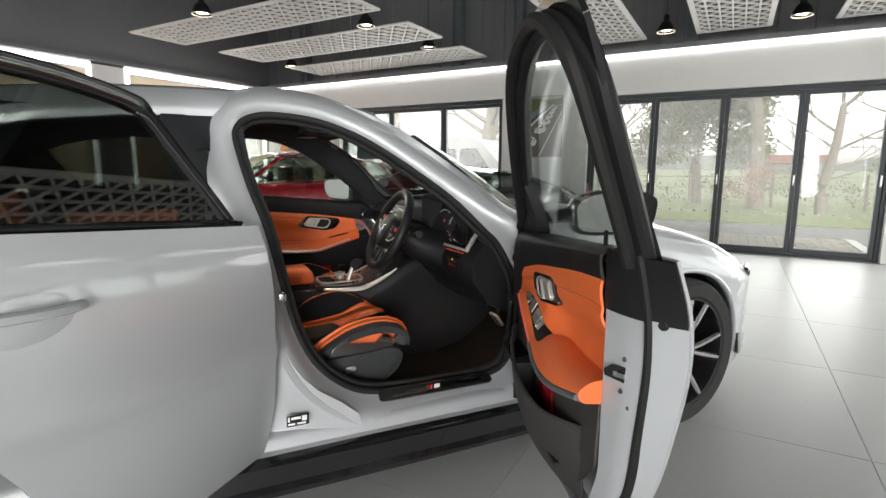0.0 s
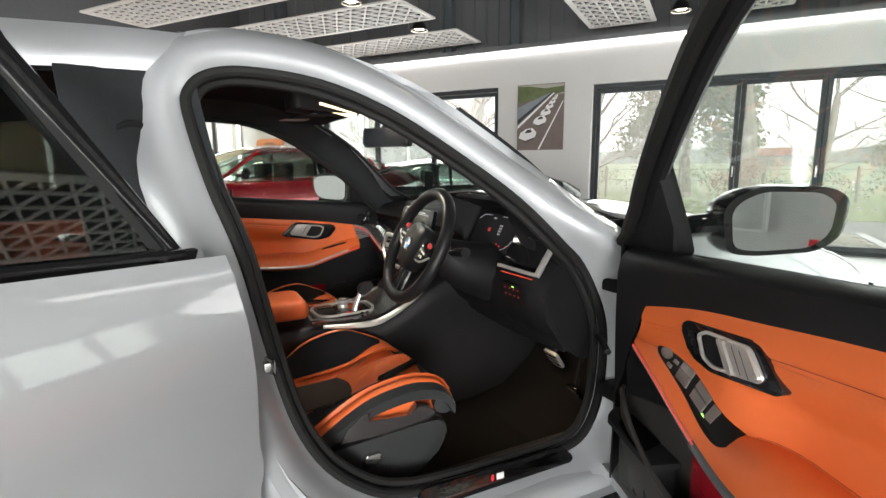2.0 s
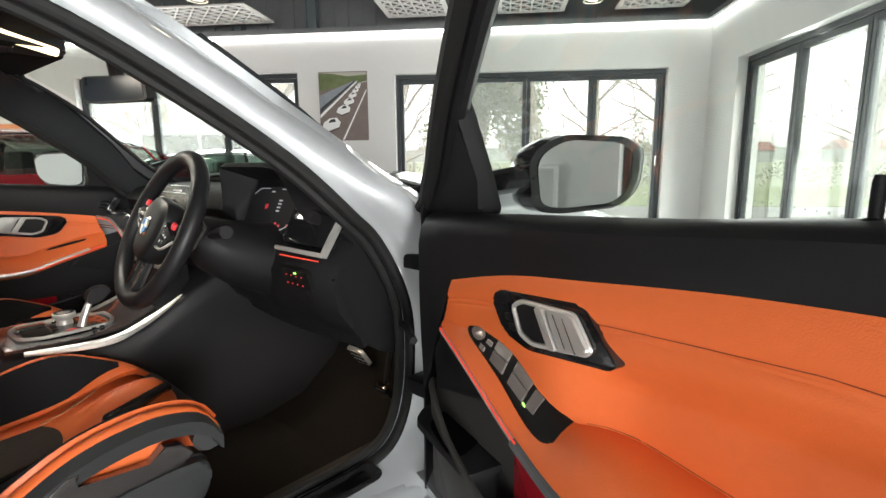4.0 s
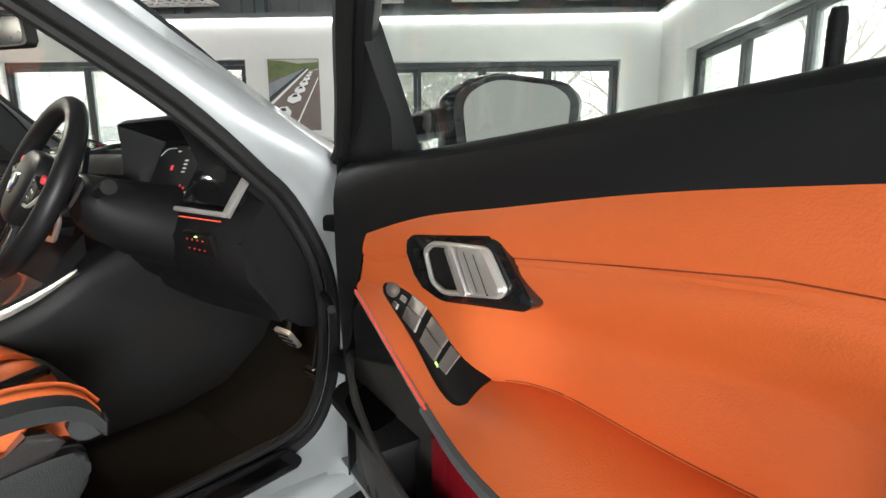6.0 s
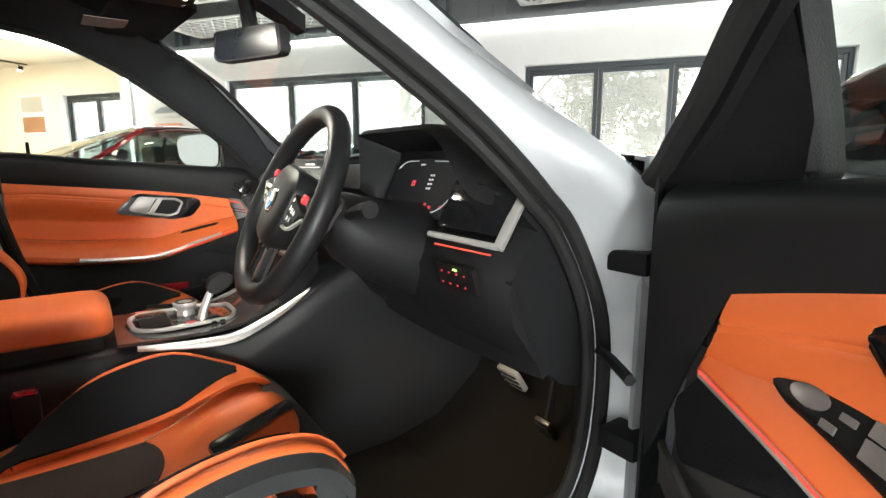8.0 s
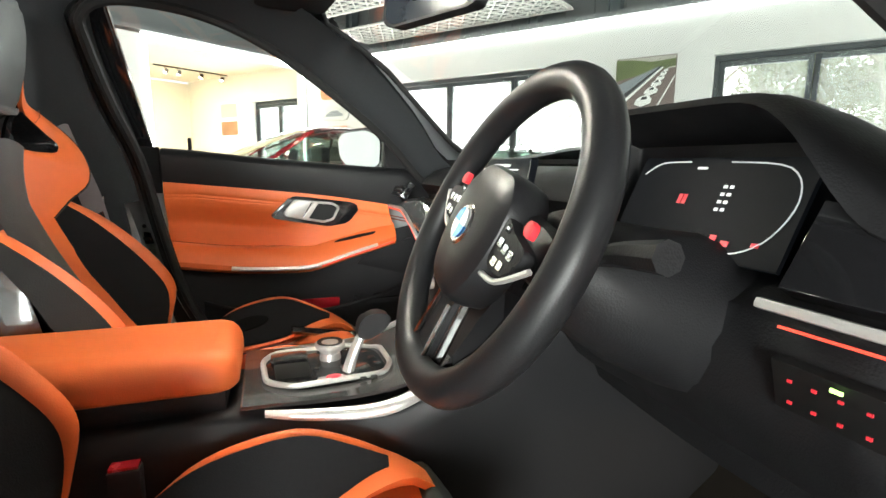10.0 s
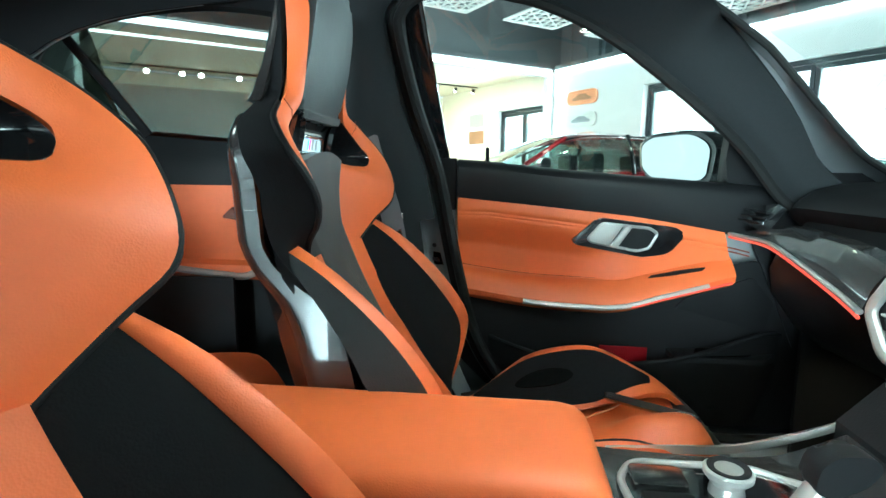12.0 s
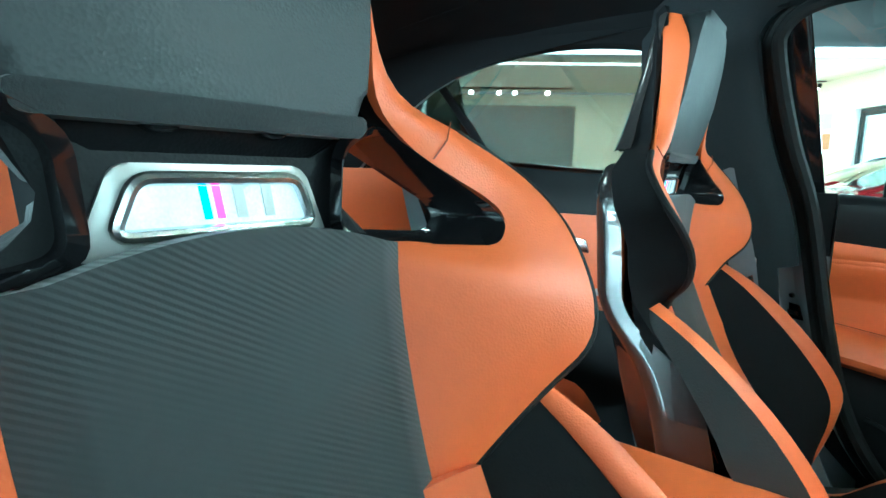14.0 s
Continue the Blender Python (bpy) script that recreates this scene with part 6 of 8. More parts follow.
    # the open door's trim and bin take the lit copy of the plastic
    part("lower_trim", fl(sheet(lower, 20, 14, .006)), M_DOORPLASTIC_LIT if side < 0 else M_BLACK, door, "black plastic lower door trim")
    spk = [(.135, .655), (.185, .715), (.33, .662), (.36, .635), (.15, .58)]
    part("speaker_grille", fl(prism(rounded(spk, .01), lambda a, b, c: door_at(a, .060 + c, b), .012, bev=.004)), M_BLACK, door, "black speaker cover")

    def bin_wall(a, b):
        u = lerp(.105, .80, a)
        rim = curve1([(.105, .575), (.16, .585), (.30, .545), (.45, .515), (.62, .51), (.80, .545)])(u)
        z = lerp(rim, .345, b)
        v = .138 * min(1, math.sin(math.pi * min(1, max(0.02, (u - .08) / .76))) ** .35) - .035 * b * b
        return door_at(u, max(.062, v), z)
    bw = part("door_bin", fl(sheet(bin_wall, 24, 10, -.006)), M_DOORPLASTIC_LIT if side < 0 else M_BLACK, door, "black door bin")
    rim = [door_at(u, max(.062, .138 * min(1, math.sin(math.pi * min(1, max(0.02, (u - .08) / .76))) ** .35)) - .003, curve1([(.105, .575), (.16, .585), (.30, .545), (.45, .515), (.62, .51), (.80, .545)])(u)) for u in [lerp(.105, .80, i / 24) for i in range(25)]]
    part("bin_rim", fl(sweep(rim, .006, 8)), M_DOORPLASTIC_LIT if side < 0 else M_BLACK, bw)
    part("bin_shelf", fl(prism(rounded([(.125, .058), (.37, .058), (.372, .133), (.17, .130), (.13, .095)], .012), lambda a, b, c: door_at(a, b, .522 + c), .013, bev=.003)), M_BLACK, bw, "grey-black shelf with a bottle recess")
    part("bin_floor", fl(box(bmesh.new(), -.72, -.26, .058, .105, .40, .41)), M_BLACK, bw)
    part("bin_divider", fl(box(bmesh.new(), -.355, -.345, .058, .128, .41, .53)), M_BLACK, bw)
    # no hollow: the shade of the bottle recess is a dark plate
    part("bottle_well", fl(prism(rounded([(.165, .064), (.25, .058), (.30, .066), (.325, .118), (.30, .132), (.20, .118)], .02), lambda a, b, c: door_at(a, b, .5355 + c), .002)), M_DEEP, bw, "flat dark plate painting the shade of a bottle recess")
    rz = .60 if side < 0 else .535
    part("reflector", fl(box(bmesh.new(), -.585 if side < 0 else -.53, -.415, .071, .076, rz - .15, rz, bev=.002)), M_REDCAR, bw, "red reflector inside the bin")
    part("lock_pin", fl(lathe([(0, .022), (.004, .022), (.005, .016), (.005, -.01), (.009, -.012), (.009, -.02), (0, -.02)], 12, Matrix.Translation(door_at(.815, .040, BELT(.815) + .018)))), M_BLACK, door, "black lock pin on the door top")
    # wing mirror
    arm_pts = [door_at(.13, .01, .965), door_at(.15, -.03, .975), door_at(.19, -.065, .985), door_at(.21, -.10, .99)]
    part("mirror_arm", fl(sweep(smoothed(arm_pts, 4), .034, 10, flat=.75)), M_GLOSS, door, "gloss black mirror arm")
    out = rounded([(-.075, -.062), (-.085, .035), (-.03, .072), (.09, .068), (.125, .045), (.118, -.030), (.08, -.064), (-.03, -.070)], .03, 5)

    toe = .0 if side < 0 else .55

    def head(d, k):
        return [door_at(.235 - d + toe * (a + .085), -.185 - (a * 1.13 + .006) * k * 1.26, .995 + b * k * 1.07) for a, b in out]
    part("mirror_housing", fl(loft([head(-.004, .93), head(-.002, 1.0), head(.03, 1.02), head(.07, .94), head(.105, .72), head(.125, .38)])), M_GLOSS, door, "gloss black wing mirror housing")
    part("mirror_glass", fl(prism([(a * .90, b * .90) for a, b in out], lambda a, b, c: door_at(.2425 + c + .04 * a + toe * (a + .085), -.185 - a * 1.26, .995 + b), .002)), M_MIRROR, door, "wing mirror glass")
    return door


door_right = front_door(-1, pose(.90, -.87, 0, 0, 0, 70))
door_left = front_door(1, pose(.888, .748, 0))


# ---- rear doors
def rear_door(side, m):
    def fl(bm):
        return flip(bm, side)

    def r_end(z):
        return curve1([(.24, .56), (.40, .62), (.52, .66), (.64, .735), (.75, .84), (.85, .91), (1.04, .98)])(z)

    def skin(a, b):
        z = lerp(.975, .245, b)
        u = lerp(.0, r_end(z), a)
        z += .055 * (u / .7) * (1 - b) ** 2
        v = skin_v(z - .055 * u * (1 - b)) - .012 * math.sin(math.pi * min(1, u / .9))
        v -= .010 * math.exp(-((z - .60 - .10 * u) / .03) ** 2)
        return door_at(u, v, z)
    door = part("rear_door", fl(sheet(skin, 26, 28, .006)), M_PAINT, car, "open rear door in light grey paint" if side < 0 else "closed rear door in light grey paint", m=m)

    def belt(u):
        return .980 + .078 * u
    mould = [door_at(u, .006 + .0 * u, belt(u) + .006) for u in [lerp(.085, .97, i / 12) for i in range(13)]]
    part("belt_moulding", fl(sweep(mould, .013, 8, flat=.6)), M_GLOSS, door, "gloss black belt moulding")

    def top(u):
        return curve1([(.10, 1.00), (.16, 1.13), (.22, 1.262), (.25, 1.292), (.45, 1.335), (.70, 1.342), (.90, 1.27), (1.02, 1.14), (1.05, 1.07)])(u)

    def at(u, z, dv=0):
        return door_at(u, max(0, z - .96) * .42 + .012 + dv, z)

    def pane(a, b):
        u = lerp(.125, .99, a)
        return at(u, lerp(belt(u), max(belt(u) + .004, top(u) - .01), b))
    part("window_glass", fl(sheet(pane, 18, 8, .004)), M_TINT, door, "dark tinted door glass").visible_shadow = False
    if side > 0:
        quarter = lambda a, b: at(lerp(.80, 1.10, a), lerp(1.03, 1.30, b), .003)
        part("quarter_glass", fl(sheet(quarter, 4, 4, .004)), M_TINT, door, "dark tinted quarter glass").visible_shadow = False
    fp = [at(u, z) for u, z in [tuple(p) for p in smoothed([(.09, .985), (.155, 1.13), (.215, 1.262), (.25, 1.302), (.45, 1.348), (.70, 1.355), (.90, 1.283), (1.02, 1.15), (1.04, 1.07)], 5)]]
    part("window_frame", fl(sweep(fp, .024, 10, flat=.6, up=(0, 1, .3))), M_GLOSS, door, "black window frame")
    part("quarter_bar", fl(sweep([at(.74, belt(.74)), at(.80, 1.15), at(.875, top(.875) - .01)], .014, 8, flat=.5, up=(0, 1, 0))), M_BLACK, door)
    # handle in its cup
    cupm = lathe([(0, .012), (.03, .010), (.055, .004), (.066, 0), (.06, -.006), (0, -.006)], 28, Matrix.Translation(door_at(.64, -.052, .872)) @ pose(0, 0, 0, 90, 0, 0) @ Matrix.Diagonal((1.2, .72, .55, 1)))
    part("handle_cup", fl(cupm), M_PAINT, door)
    grip = [door_at(.55, -.058, .882), door_at(.60, -.082, .886), door_at(.68, -.086, .892), door_at(.75, -.066, .896)]
    part("door_handle", fl(sweep(smoothed(grip, 5), .015, 10, flat=.7)), M_PAINT, door, "body-coloured door handle")

    def inner(a, b):
        u = lerp(.03, min(.88, r_end(lerp(.97, .34, b)) - .05), a)
        z = lerp(.985 + .07 * u, .33, b)
        return door_at(u, .062 - .035 * max(0, 1 - b * 9), z)
    part("door_lining", fl(sheet(inner, 12, 20, .008)), M_BLACK, door, "black door lining")

    def opanel(a, b):
        u = lerp(.10, .80, a)
        return door_at(u, .074 + .004 * math.sin(math.pi * b), lerp(.912, .690 - .01 * math.sin(3 * u), b))
    part("leather_panel", fl(sheet(opanel, 10, 8, .012)), M_ORANGE, door, "orange leather rear door panel")
    st = [door_at(u, .116, z) for u, z in ((.12, .752), (.30, .740), (.39, .722), (.45, .688), (.51, .689), (.60, .697), (.70, .708), (.80, .714))]
    part("grip_strip", fl(sweep(smoothed(st, 4), .009, 8)), M_SATIN, door, "aluminium strip along the armrest")
    part("armrest", fl(loft([[door_at(u, v, z) for v, z in ((.07, .735), (.106, .712), (.110, .688), (.07, .668))] for u in (.12, .3, .5, .8)])), M_ORANGE, door, "orange leather rear armrest")
    hz = rounded([(.37, .826), (.40, .856), (.50, .872), (.55, .834), (.53, .814), (.41, .799)], .01)
    hb = part("handle_bezel", fl(prism(hz, lambda a, b, c: door_at(a, .070 + c, b), .014, bev=.004)), M_GLOSS, door)
    part("lever_plate", fl(prism(rounded([(.415, .815), (.425, .850), (.495, .860), (.525, .832)], .006), lambda a, b, c: door_at(a, .084 + c, b), .008, bev=.003)), M_DARKCHROME, hb)
    return door


rear_right = rear_door(-1, pose(-.07, -.90, 0, 0, 0, 43))
rear_left = rear_door(1, pose(-.07, .748, 0))

# ---------------------------------------------------------------- cabin
def cloth_ring(side):
    """Dark lining of the pillars and of the roof edge round a front door opening."""
    keep = [i for i, p in enumerate(ring_xz) if p.y > .80]
    k = len(ring_xz)
    order = sorted(keep, key=lambda i: i)
    rows = []
    for i in order:
        p = ring_xz[i]
        t = (ring_xz[(i + 1) % k] - ring_xz[i - 1]).normalized()
        nrm = Vector((t.y, -t.x))
        roofy = max(0, nrm.y) ** 2 if nrm.x < .55 else 0
        if nrm.x < -.2:
            roofy = max(0, nrm.y) ** 4
        ap = ((-.012, .020), (.000, .040), (.030, .055), (.075, .062), (.120, .070), (.135, .050))
        rf = ((-.012, .020), (.000, .045), (.018, .075), (.030, .120), (.036, .180), (.040, .240))
        bp = ((-.012, .020), (.000, .040), (.030, .052), (.080, .055), (.150, .055), (.190, .020))
        row = []
        for j in range(6):
            base = bp[j] if nrm.x < 0 else ap[j]
            o, d = lerp(base[0], rf[j][0], roofy), lerp(base[1], rf[j][1], roofy)
            if side > 0 and nrm.x < 0:
                o += .028 * (1 - roofy)
            elif side > 0 and o > 0:
                o *= lerp(lerp(.55, 1, min(1, max(0, (p.y - .95) / .30))), 1, roofy)
            q = p + nrm * o
            row.append(Vector((q.x, y_in(p.y) + d + max(0, q.y - p.y) * .3, q.y)))
        rows.append(row)
    return part("pillar_lining", flip(ring_faces(bmesh.new(), rows), side), M_PILLAR, car, "dark cloth pillar and roof edge lining", sharp=70)


cloth_ring(-1)
cloth_ring(1)


def b_post(side):
    x0 = .035 if side < 0 else -.005
    f = lambda a, b: Vector((lerp(x0 - .12 * b, -.22 - .10 * b, a), -.735 + .012 * math.sin(math.pi * a) + max(0, lerp(.40, 1.30, b) - .93) * .36, lerp(.40, 1.30, b)))
    part("b_post_trim", flip(sheet(f, 6, 12, .02), side), M_PILLAR, car, "charcoal centre pillar trim")
    rail = lambda a, b: Vector((lerp(-.10, -1.15, a), lerp(-.60, -.40, b), lerp(1.315 - .10 * max(0, a - .55) ** 1.5, 1.372 - .09 * a * a, b ** .6)))
    part("rear_roof_lining", flip(sheet(rail, 12, 5, .01), side), M_ALCANT, car, "dark cloth roof edge lining")
    cp = lambda a, b: Vector((lerp(-1.0, -1.45, a), -.66 + .10 * b + .02 * a, lerp(.97, 1.29 - .10 * a, b)))
    part("c_post_lining", flip(sheet(cp, 6, 6, .01), side), M_ALCANT, car, "dark cloth rear pillar lining")
    # belt
    s = [Vector((-.20, -.640, 1.165)), Vector((-.165, -.668, 1.00)), Vector((-.12, -.690, .84)), Vector((-.09, -.70, .62)), Vector((-.08, -.70, .45))]
    part("seat_belt", flip(sweep(smoothed(s, 5), .024, 8, flat=.08, up=(0, 1, 0)), side), M_BELT, car, "grey woven seat belt")
    bm = sweep([Vector((-.20 + .030 * math.cos(t), -.645, 1.175 + .026 * math.sin(t))) for t in [i * math.pi / 8 for i in range(16)]], .008, 8, True, up=(0, 1, 0))
    part("belt_guide", flip(bm, side), M_BLACK, car, "black belt guide loop")
    part("belt_tongue", flip(box(bmesh.new(), -.135, -.095, -.704, -.690, .80, .86, bev=.006), side), M_CHROME, car, "steel belt tongue")


b_post(-1)
b_post(1)


def liner_f(a, b):
    x, s = lerp(.42, -1.14, a), 2 * b - 1
    return Vector((x, .50 * s, ROOF_Z(x) - .052 - .03 * abs(s) ** 3))


part("headliner", sheet(liner_f, 14, 12, .01), M_ALCANT, car, "black cloth headliner")
part("carpet", box(bmesh.new(), -1.0, 1.22, -.69, .69, .195, .225), M_CARPET, car, "black cabin carpet")
for s in (-1, 1):
    f = lambda a, b: Vector((lerp(.22, .82, a), lerp(s * .17, s * .64, b), .232 + .004 * math.sin(9 * a) * math.sin(7 * b)))
    part("floor_mat", sheet(f, 12, 10, -.012), M_CARPET, car, "black velour floor mat")
bm = ring_faces(bmesh.new(), [[Vector((x, y, z)) for y in (-.72, -.4, 0, .4, .72)] for x, z in ((.80, .226), (.95, .26), (1.08, .36), (1.16, .50), (1.18, .70), (1.12, .93))])
part("bulkhead", bm, M_CARPET, car, "black carpeted bulkhead", sharp=60)
for s in (-1, 1):
    part("sill_trim", loft([[Vector((x, s * y, z)) for y, z in ((.70, .22), (.70, .308), (.665, .305), (.645, .26), (.64, .22))] for x in (-.1, .3, .7, .95)]), M_BLACK, car, "black plastic sill trim")
    f = lambda a, b: Vector((lerp(.905 if s < 0 else .80, 1.16, a), s * lerp(.715, .735, b), lerp(.24, .96, b)))
    part("kick_panel", sheet(f, 4, 5, .012), M_BLACK, car, "black kick panel")

# ---- dashboard
def dash_sec(y):
    fin = min(1, max(0, (-.186 - y) / .034))
    drv = math.exp(-((y + .44) / .145) ** 4) if y < -.44 else fin * fin * (3 - 2 * fin)
    end = max(0, (abs(y) - .66) / .075)
    pts = [(1.12, .935), (1.00, .945), (.88, .944 + .036 * drv), (.80, .940 + .070 * drv), (.755, .928 + .092 * drv), (.728, .908 + .112 * drv),
           (.716 - .006 * drv, .890 + .120 * drv), (.728 + .088 * drv, .878 + .096 * drv), (.748 + .058 * drv, .862 - .012 * drv), (.706, .815), (.690, .770), (.700, .715), (.755, .640), (.82, .590), (.95, .56), (1.12, .58)]
    over = .030 * fin * max(0, 1 - (-.186 - y) / .12) if y > -.44 else 0
    return [Vector((x + .03 * end * (x < .9), y + over * min(1, max(0, (z - .93) / .09)), z - .02 * end)) for x, z in pts]


part("dashboard", loft([dash_sec(y) for y in sorted([lerp(-.735, .735, i / 48) for i in range(49)] + [lerp(-.655, -.425, i / 14) for i in range(15)] + [-.224, -.217, -.210, -.203, -.196, -.190])]), M_BLACK, car, "black soft-touch dashboard", sharp=50)
f = lambda a, b: Vector((lerp(.738, .790, b) - .006 * math.sin(math.pi * a), lerp(-.255, -.528, a), lerp(.846, .958, b)))
cl = part("instrument_display", sheet(f, 8, 4, .006), M_CLUSTER, car, "dark digital instrument display")


def on_cluster(a, b, c):
    p = Vector((lerp(.738, .790, b) - .006 * math.sin(math.pi * a), lerp(-.255, -.528, a), lerp(.846, .958, b)))
    return p + Vector((-.9, 0, .4)).normalized() * (c + .0012)


arc = [on_cluster(a, b, 0) for a, b in [tuple(p) for p in smoothed([(.05, .80), (.16, .93), (.36, .95)], 5)]]
M_DIM = mat("dim_display_print", (0.5, 0.5, 0.5), 0.4, vary=0, emit=(0.8, 0.85, 0.9), power=0.16)
part("dial_arc", sweep(arc, .0009, 6), M_DIM, cl, "pale dial arc")
part("dial_arc", sweep([on_cluster(a, b, 0) for a, b in [tuple(p) for p in smoothed([(.60, .95), (.88, .90), (.97, .60), (.90, .22), (.72, .06), (.45, .12)], 5)]], .0009, 6), M_DIM, cl, "pale dial arc")
for k in range(4):
    for w, a in ((.020, .615), (.020, .648)):
        part("display_bar", prism([(a, .46 + k * .075), (a + w, .46 + k * .075), (a + w, .49 + k * .075), (a, .49 + k * .075)], on_cluster, .0006), M_DIM, cl, "unreadable display print")
for a, b, w, h in ((.38, .50, .022, .10), (.41, .50, .022, .10), (.72, .14, .04, .05), (.66, .18, .03, .05), (.86, .17, .035, .04)):
    part("display_mark", prism([(a, b), (a + w, b), (a + w, b + h), (a, b + h)], on_cluster, .0007), M_RED, cl, "small red warning mark")
part("display_bar", prism([(.42, .87), (.48, .87), (.48, .895), (.42, .895)], on_cluster, .0006), M_DIM, cl)

# driver's vent with its silver frame
def slab(name, quad, thick, material, parent, label="", bev=.002):
    P = [Vector(p) for p in quad]
    n = (P[1] - P[0]).cross(P[3] - P[0]).normalized()
    bm = bmesh.new()
    lo, hi = [bm.verts.new(p - n * thick / 2) for p in P], [bm.verts.new(p + n * thick / 2) for p in P]
    bm.faces.new(hi); bm.faces.new(list(reversed(lo)))
    for i in range(len(P)):
        bm.faces.new((lo[i], lo[(i + 1) % len(P)], hi[(i + 1) % len(P)], hi[i]))
    if bev:
        bmesh.ops.bevel(bm, geom=list(bm.edges), offset=bev, segments=2, profile=.6, affect="EDGES")
    return part(name, bm, material, parent, label)


vent = slab("driver_vent", [(.690, -.565, .825), (.712, -.715, .820), (.752, -.712, .890), (.728, -.570, .900)], .03, M_GLOSS, car, "gloss black dashboard vent")
slab("vent_bar", [(.668, -.555, .812), (.690, -.722, .806), (.692, -.722, .816), (.671, -.555, .822)], .012, M_SATIN, vent, "aluminium vent trim", bev=.004)
slab("vent_blade", [(.688, -.716, .812), (.690, -.732, .806), (.752, -.726, .892), (.750, -.706, .896)], .012, M_SATIN, vent, "aluminium vent trim", bev=.004)
part("ambient_line", sweep([(.662, -.585, .804), (.684, -.712, .799)], .0014, 6), M_AMBIENT, vent, "thin red ambient light line")
for k in range(4):
    z = .838 + k * .015
    slab("vent_slat", [(.684 + k * .008, -.572, z), (.704 + k * .008, -.700, z - .004), (.716 + k * .008, -.700, z), (.698 + k * .008, -.572, z + .004)], .003, M_BLACK, vent, bev=0)
sw = slab("light_switch_panel", [(.684, -.59, .738), (.690, -.69, .735), (.678, -.69, .780), (.672, -.59, .783)], .012, M_SWPANEL, car, "gloss black light switch panel")
for k in range(4):
    part("switch_icon", box(bmesh.new(), .6662, .668, -.608 - k * .022, -.612 - k * .022, .766, .7685), M_RED, sw, "small red lit switch symbol")
    part("switch_icon", box(bmesh.new(), .6692, .671, -.608 - k * .022, -.612 - k * .022, .747, .7495), M_RED, sw, "small red lit switch symbol")
part("switch_lamp", box(bmesh.new(), .6655, .6675, -.645, -.655, .7725, .7755), M_GREENLAMP, sw)

for ob, shift in ((vent, (.008, -.008, .014)), (sw, (.010, .006, .006))):
    for o in (ob, *ob.children):
        o.data.transform(Matrix.Translation(shift))

# knee panel and column
f = lambda a, b: Vector((lerp(.735, .81, b) - .02 * math.sin(math.pi * a), lerp(-.16, -.735, a), lerp(.775, .60, b)))
part("knee_panel", sheet(f, 10, 8, .015), M_BLACK, car, "black knee panel")
col = [[Vector((x, -.4145 + r * 1.05 * math.cos(t), z + r * math.sin(t))) for t in [i * math.pi / 8 for i in range(16)]] for x, z, r in ((.545, .846, .042), (.565, .838, .064), (.62, .812, .078), (.70, .785, .092), (.76, .772, .098))]
part("steering_column", loft(col), M_BLACK, car, "black steering column shroud")
for s, k in ((-1, 1.0), (1, 1.0)):
    st = [Vector((.57, -.4145 + s * .05, .86)), Vector((.562, -.4145 + s * .11, .872)), Vector((.555, -.4145 + s * .175, .88))]
    part("column_stalk", sweep(smoothed(st, 4), .011, 8, taper=lambda t: .8 + .5 * t), M_BLACK, car, "black column stalk")

# ---- steering wheel
WM = Matrix.Translation((.490, -.420, .881)) @ Matrix.Rotation(radians(-2), 4, "Z") @ Matrix.Rotation(radians(26), 4, "Y") @ Matrix.Rotation(radians(11), 4, "X")
# wheel plane: local y across, z up, x towards the dash
R = .1670
rim = [WM @ Vector((0, R * math.cos(t), R * math.sin(t) * (1.0 if math.sin(t) > -.86 else .985))) for t in [i * 2 * math.pi / 72 for i in range(72)]]
wheelr = part("steering_wheel", sweep(rim, .0185, 14, True, up=WM.to_3x3() @ Vector((1, 0, 0))), M_BLKLEATHER, car, "black leather steering wheel rim")
hub = rounded([(-.046, .076), (.046, .076), (.074, .050), (.080, .008), (.070, -.040), (.040, -.076), (-.040, -.076), (-.070, -.040), (-.080, .008), (-.074, .050)], .03, 4)
bm = loft([[WM @ Vector((x, a * k * .90, b * k * .94 - .008)) for a, b in hub] for x, k in ((.022, .96), (.005, 1.0), (-.010, 1.0), (-.018, .955), (-.0225, .86), (-.0255, .70), (-.027, .45), (-.0275, .2))])
part("airbag_cover", bm, M_BLKLEATHER, wheelr, "black leather airbag cover")
bm = lathe([(0, .006), (.020, .005), (.0235, .002), (.0235, -.004), (0, -.004)], 28, WM @ Matrix.Translation((-.0245, 0, -.006)) @ Matrix.Rotation(radians(-90), 4, "Y"))
badge = part("round_badge", bm, M_CHROME, wheelr, "round silver badge")
for k, colr in ((0, (.05, .22, .55)), (1, (.75, .76, .78)), (2, (.05, .22, .55)), (3, (.75, .76, .78))):
    pts = [(0, 0)] + [(.0165 * math.cos(t), .0165 * math.sin(t)) for t in [k * math.pi / 2 + i * math.pi / 16 for i in range(9)]]
    bm = prism(pts, lambda a, b, c: WM @ Vector((-.0308 - c, a, -.006 + b)), .0008)
    part("badge_field", bm, mat("badge_%s" % ("blue" if colr[2] > .3 and colr[0] < .1 else "silver"), colr, .25, .3, vary=.05), badge)
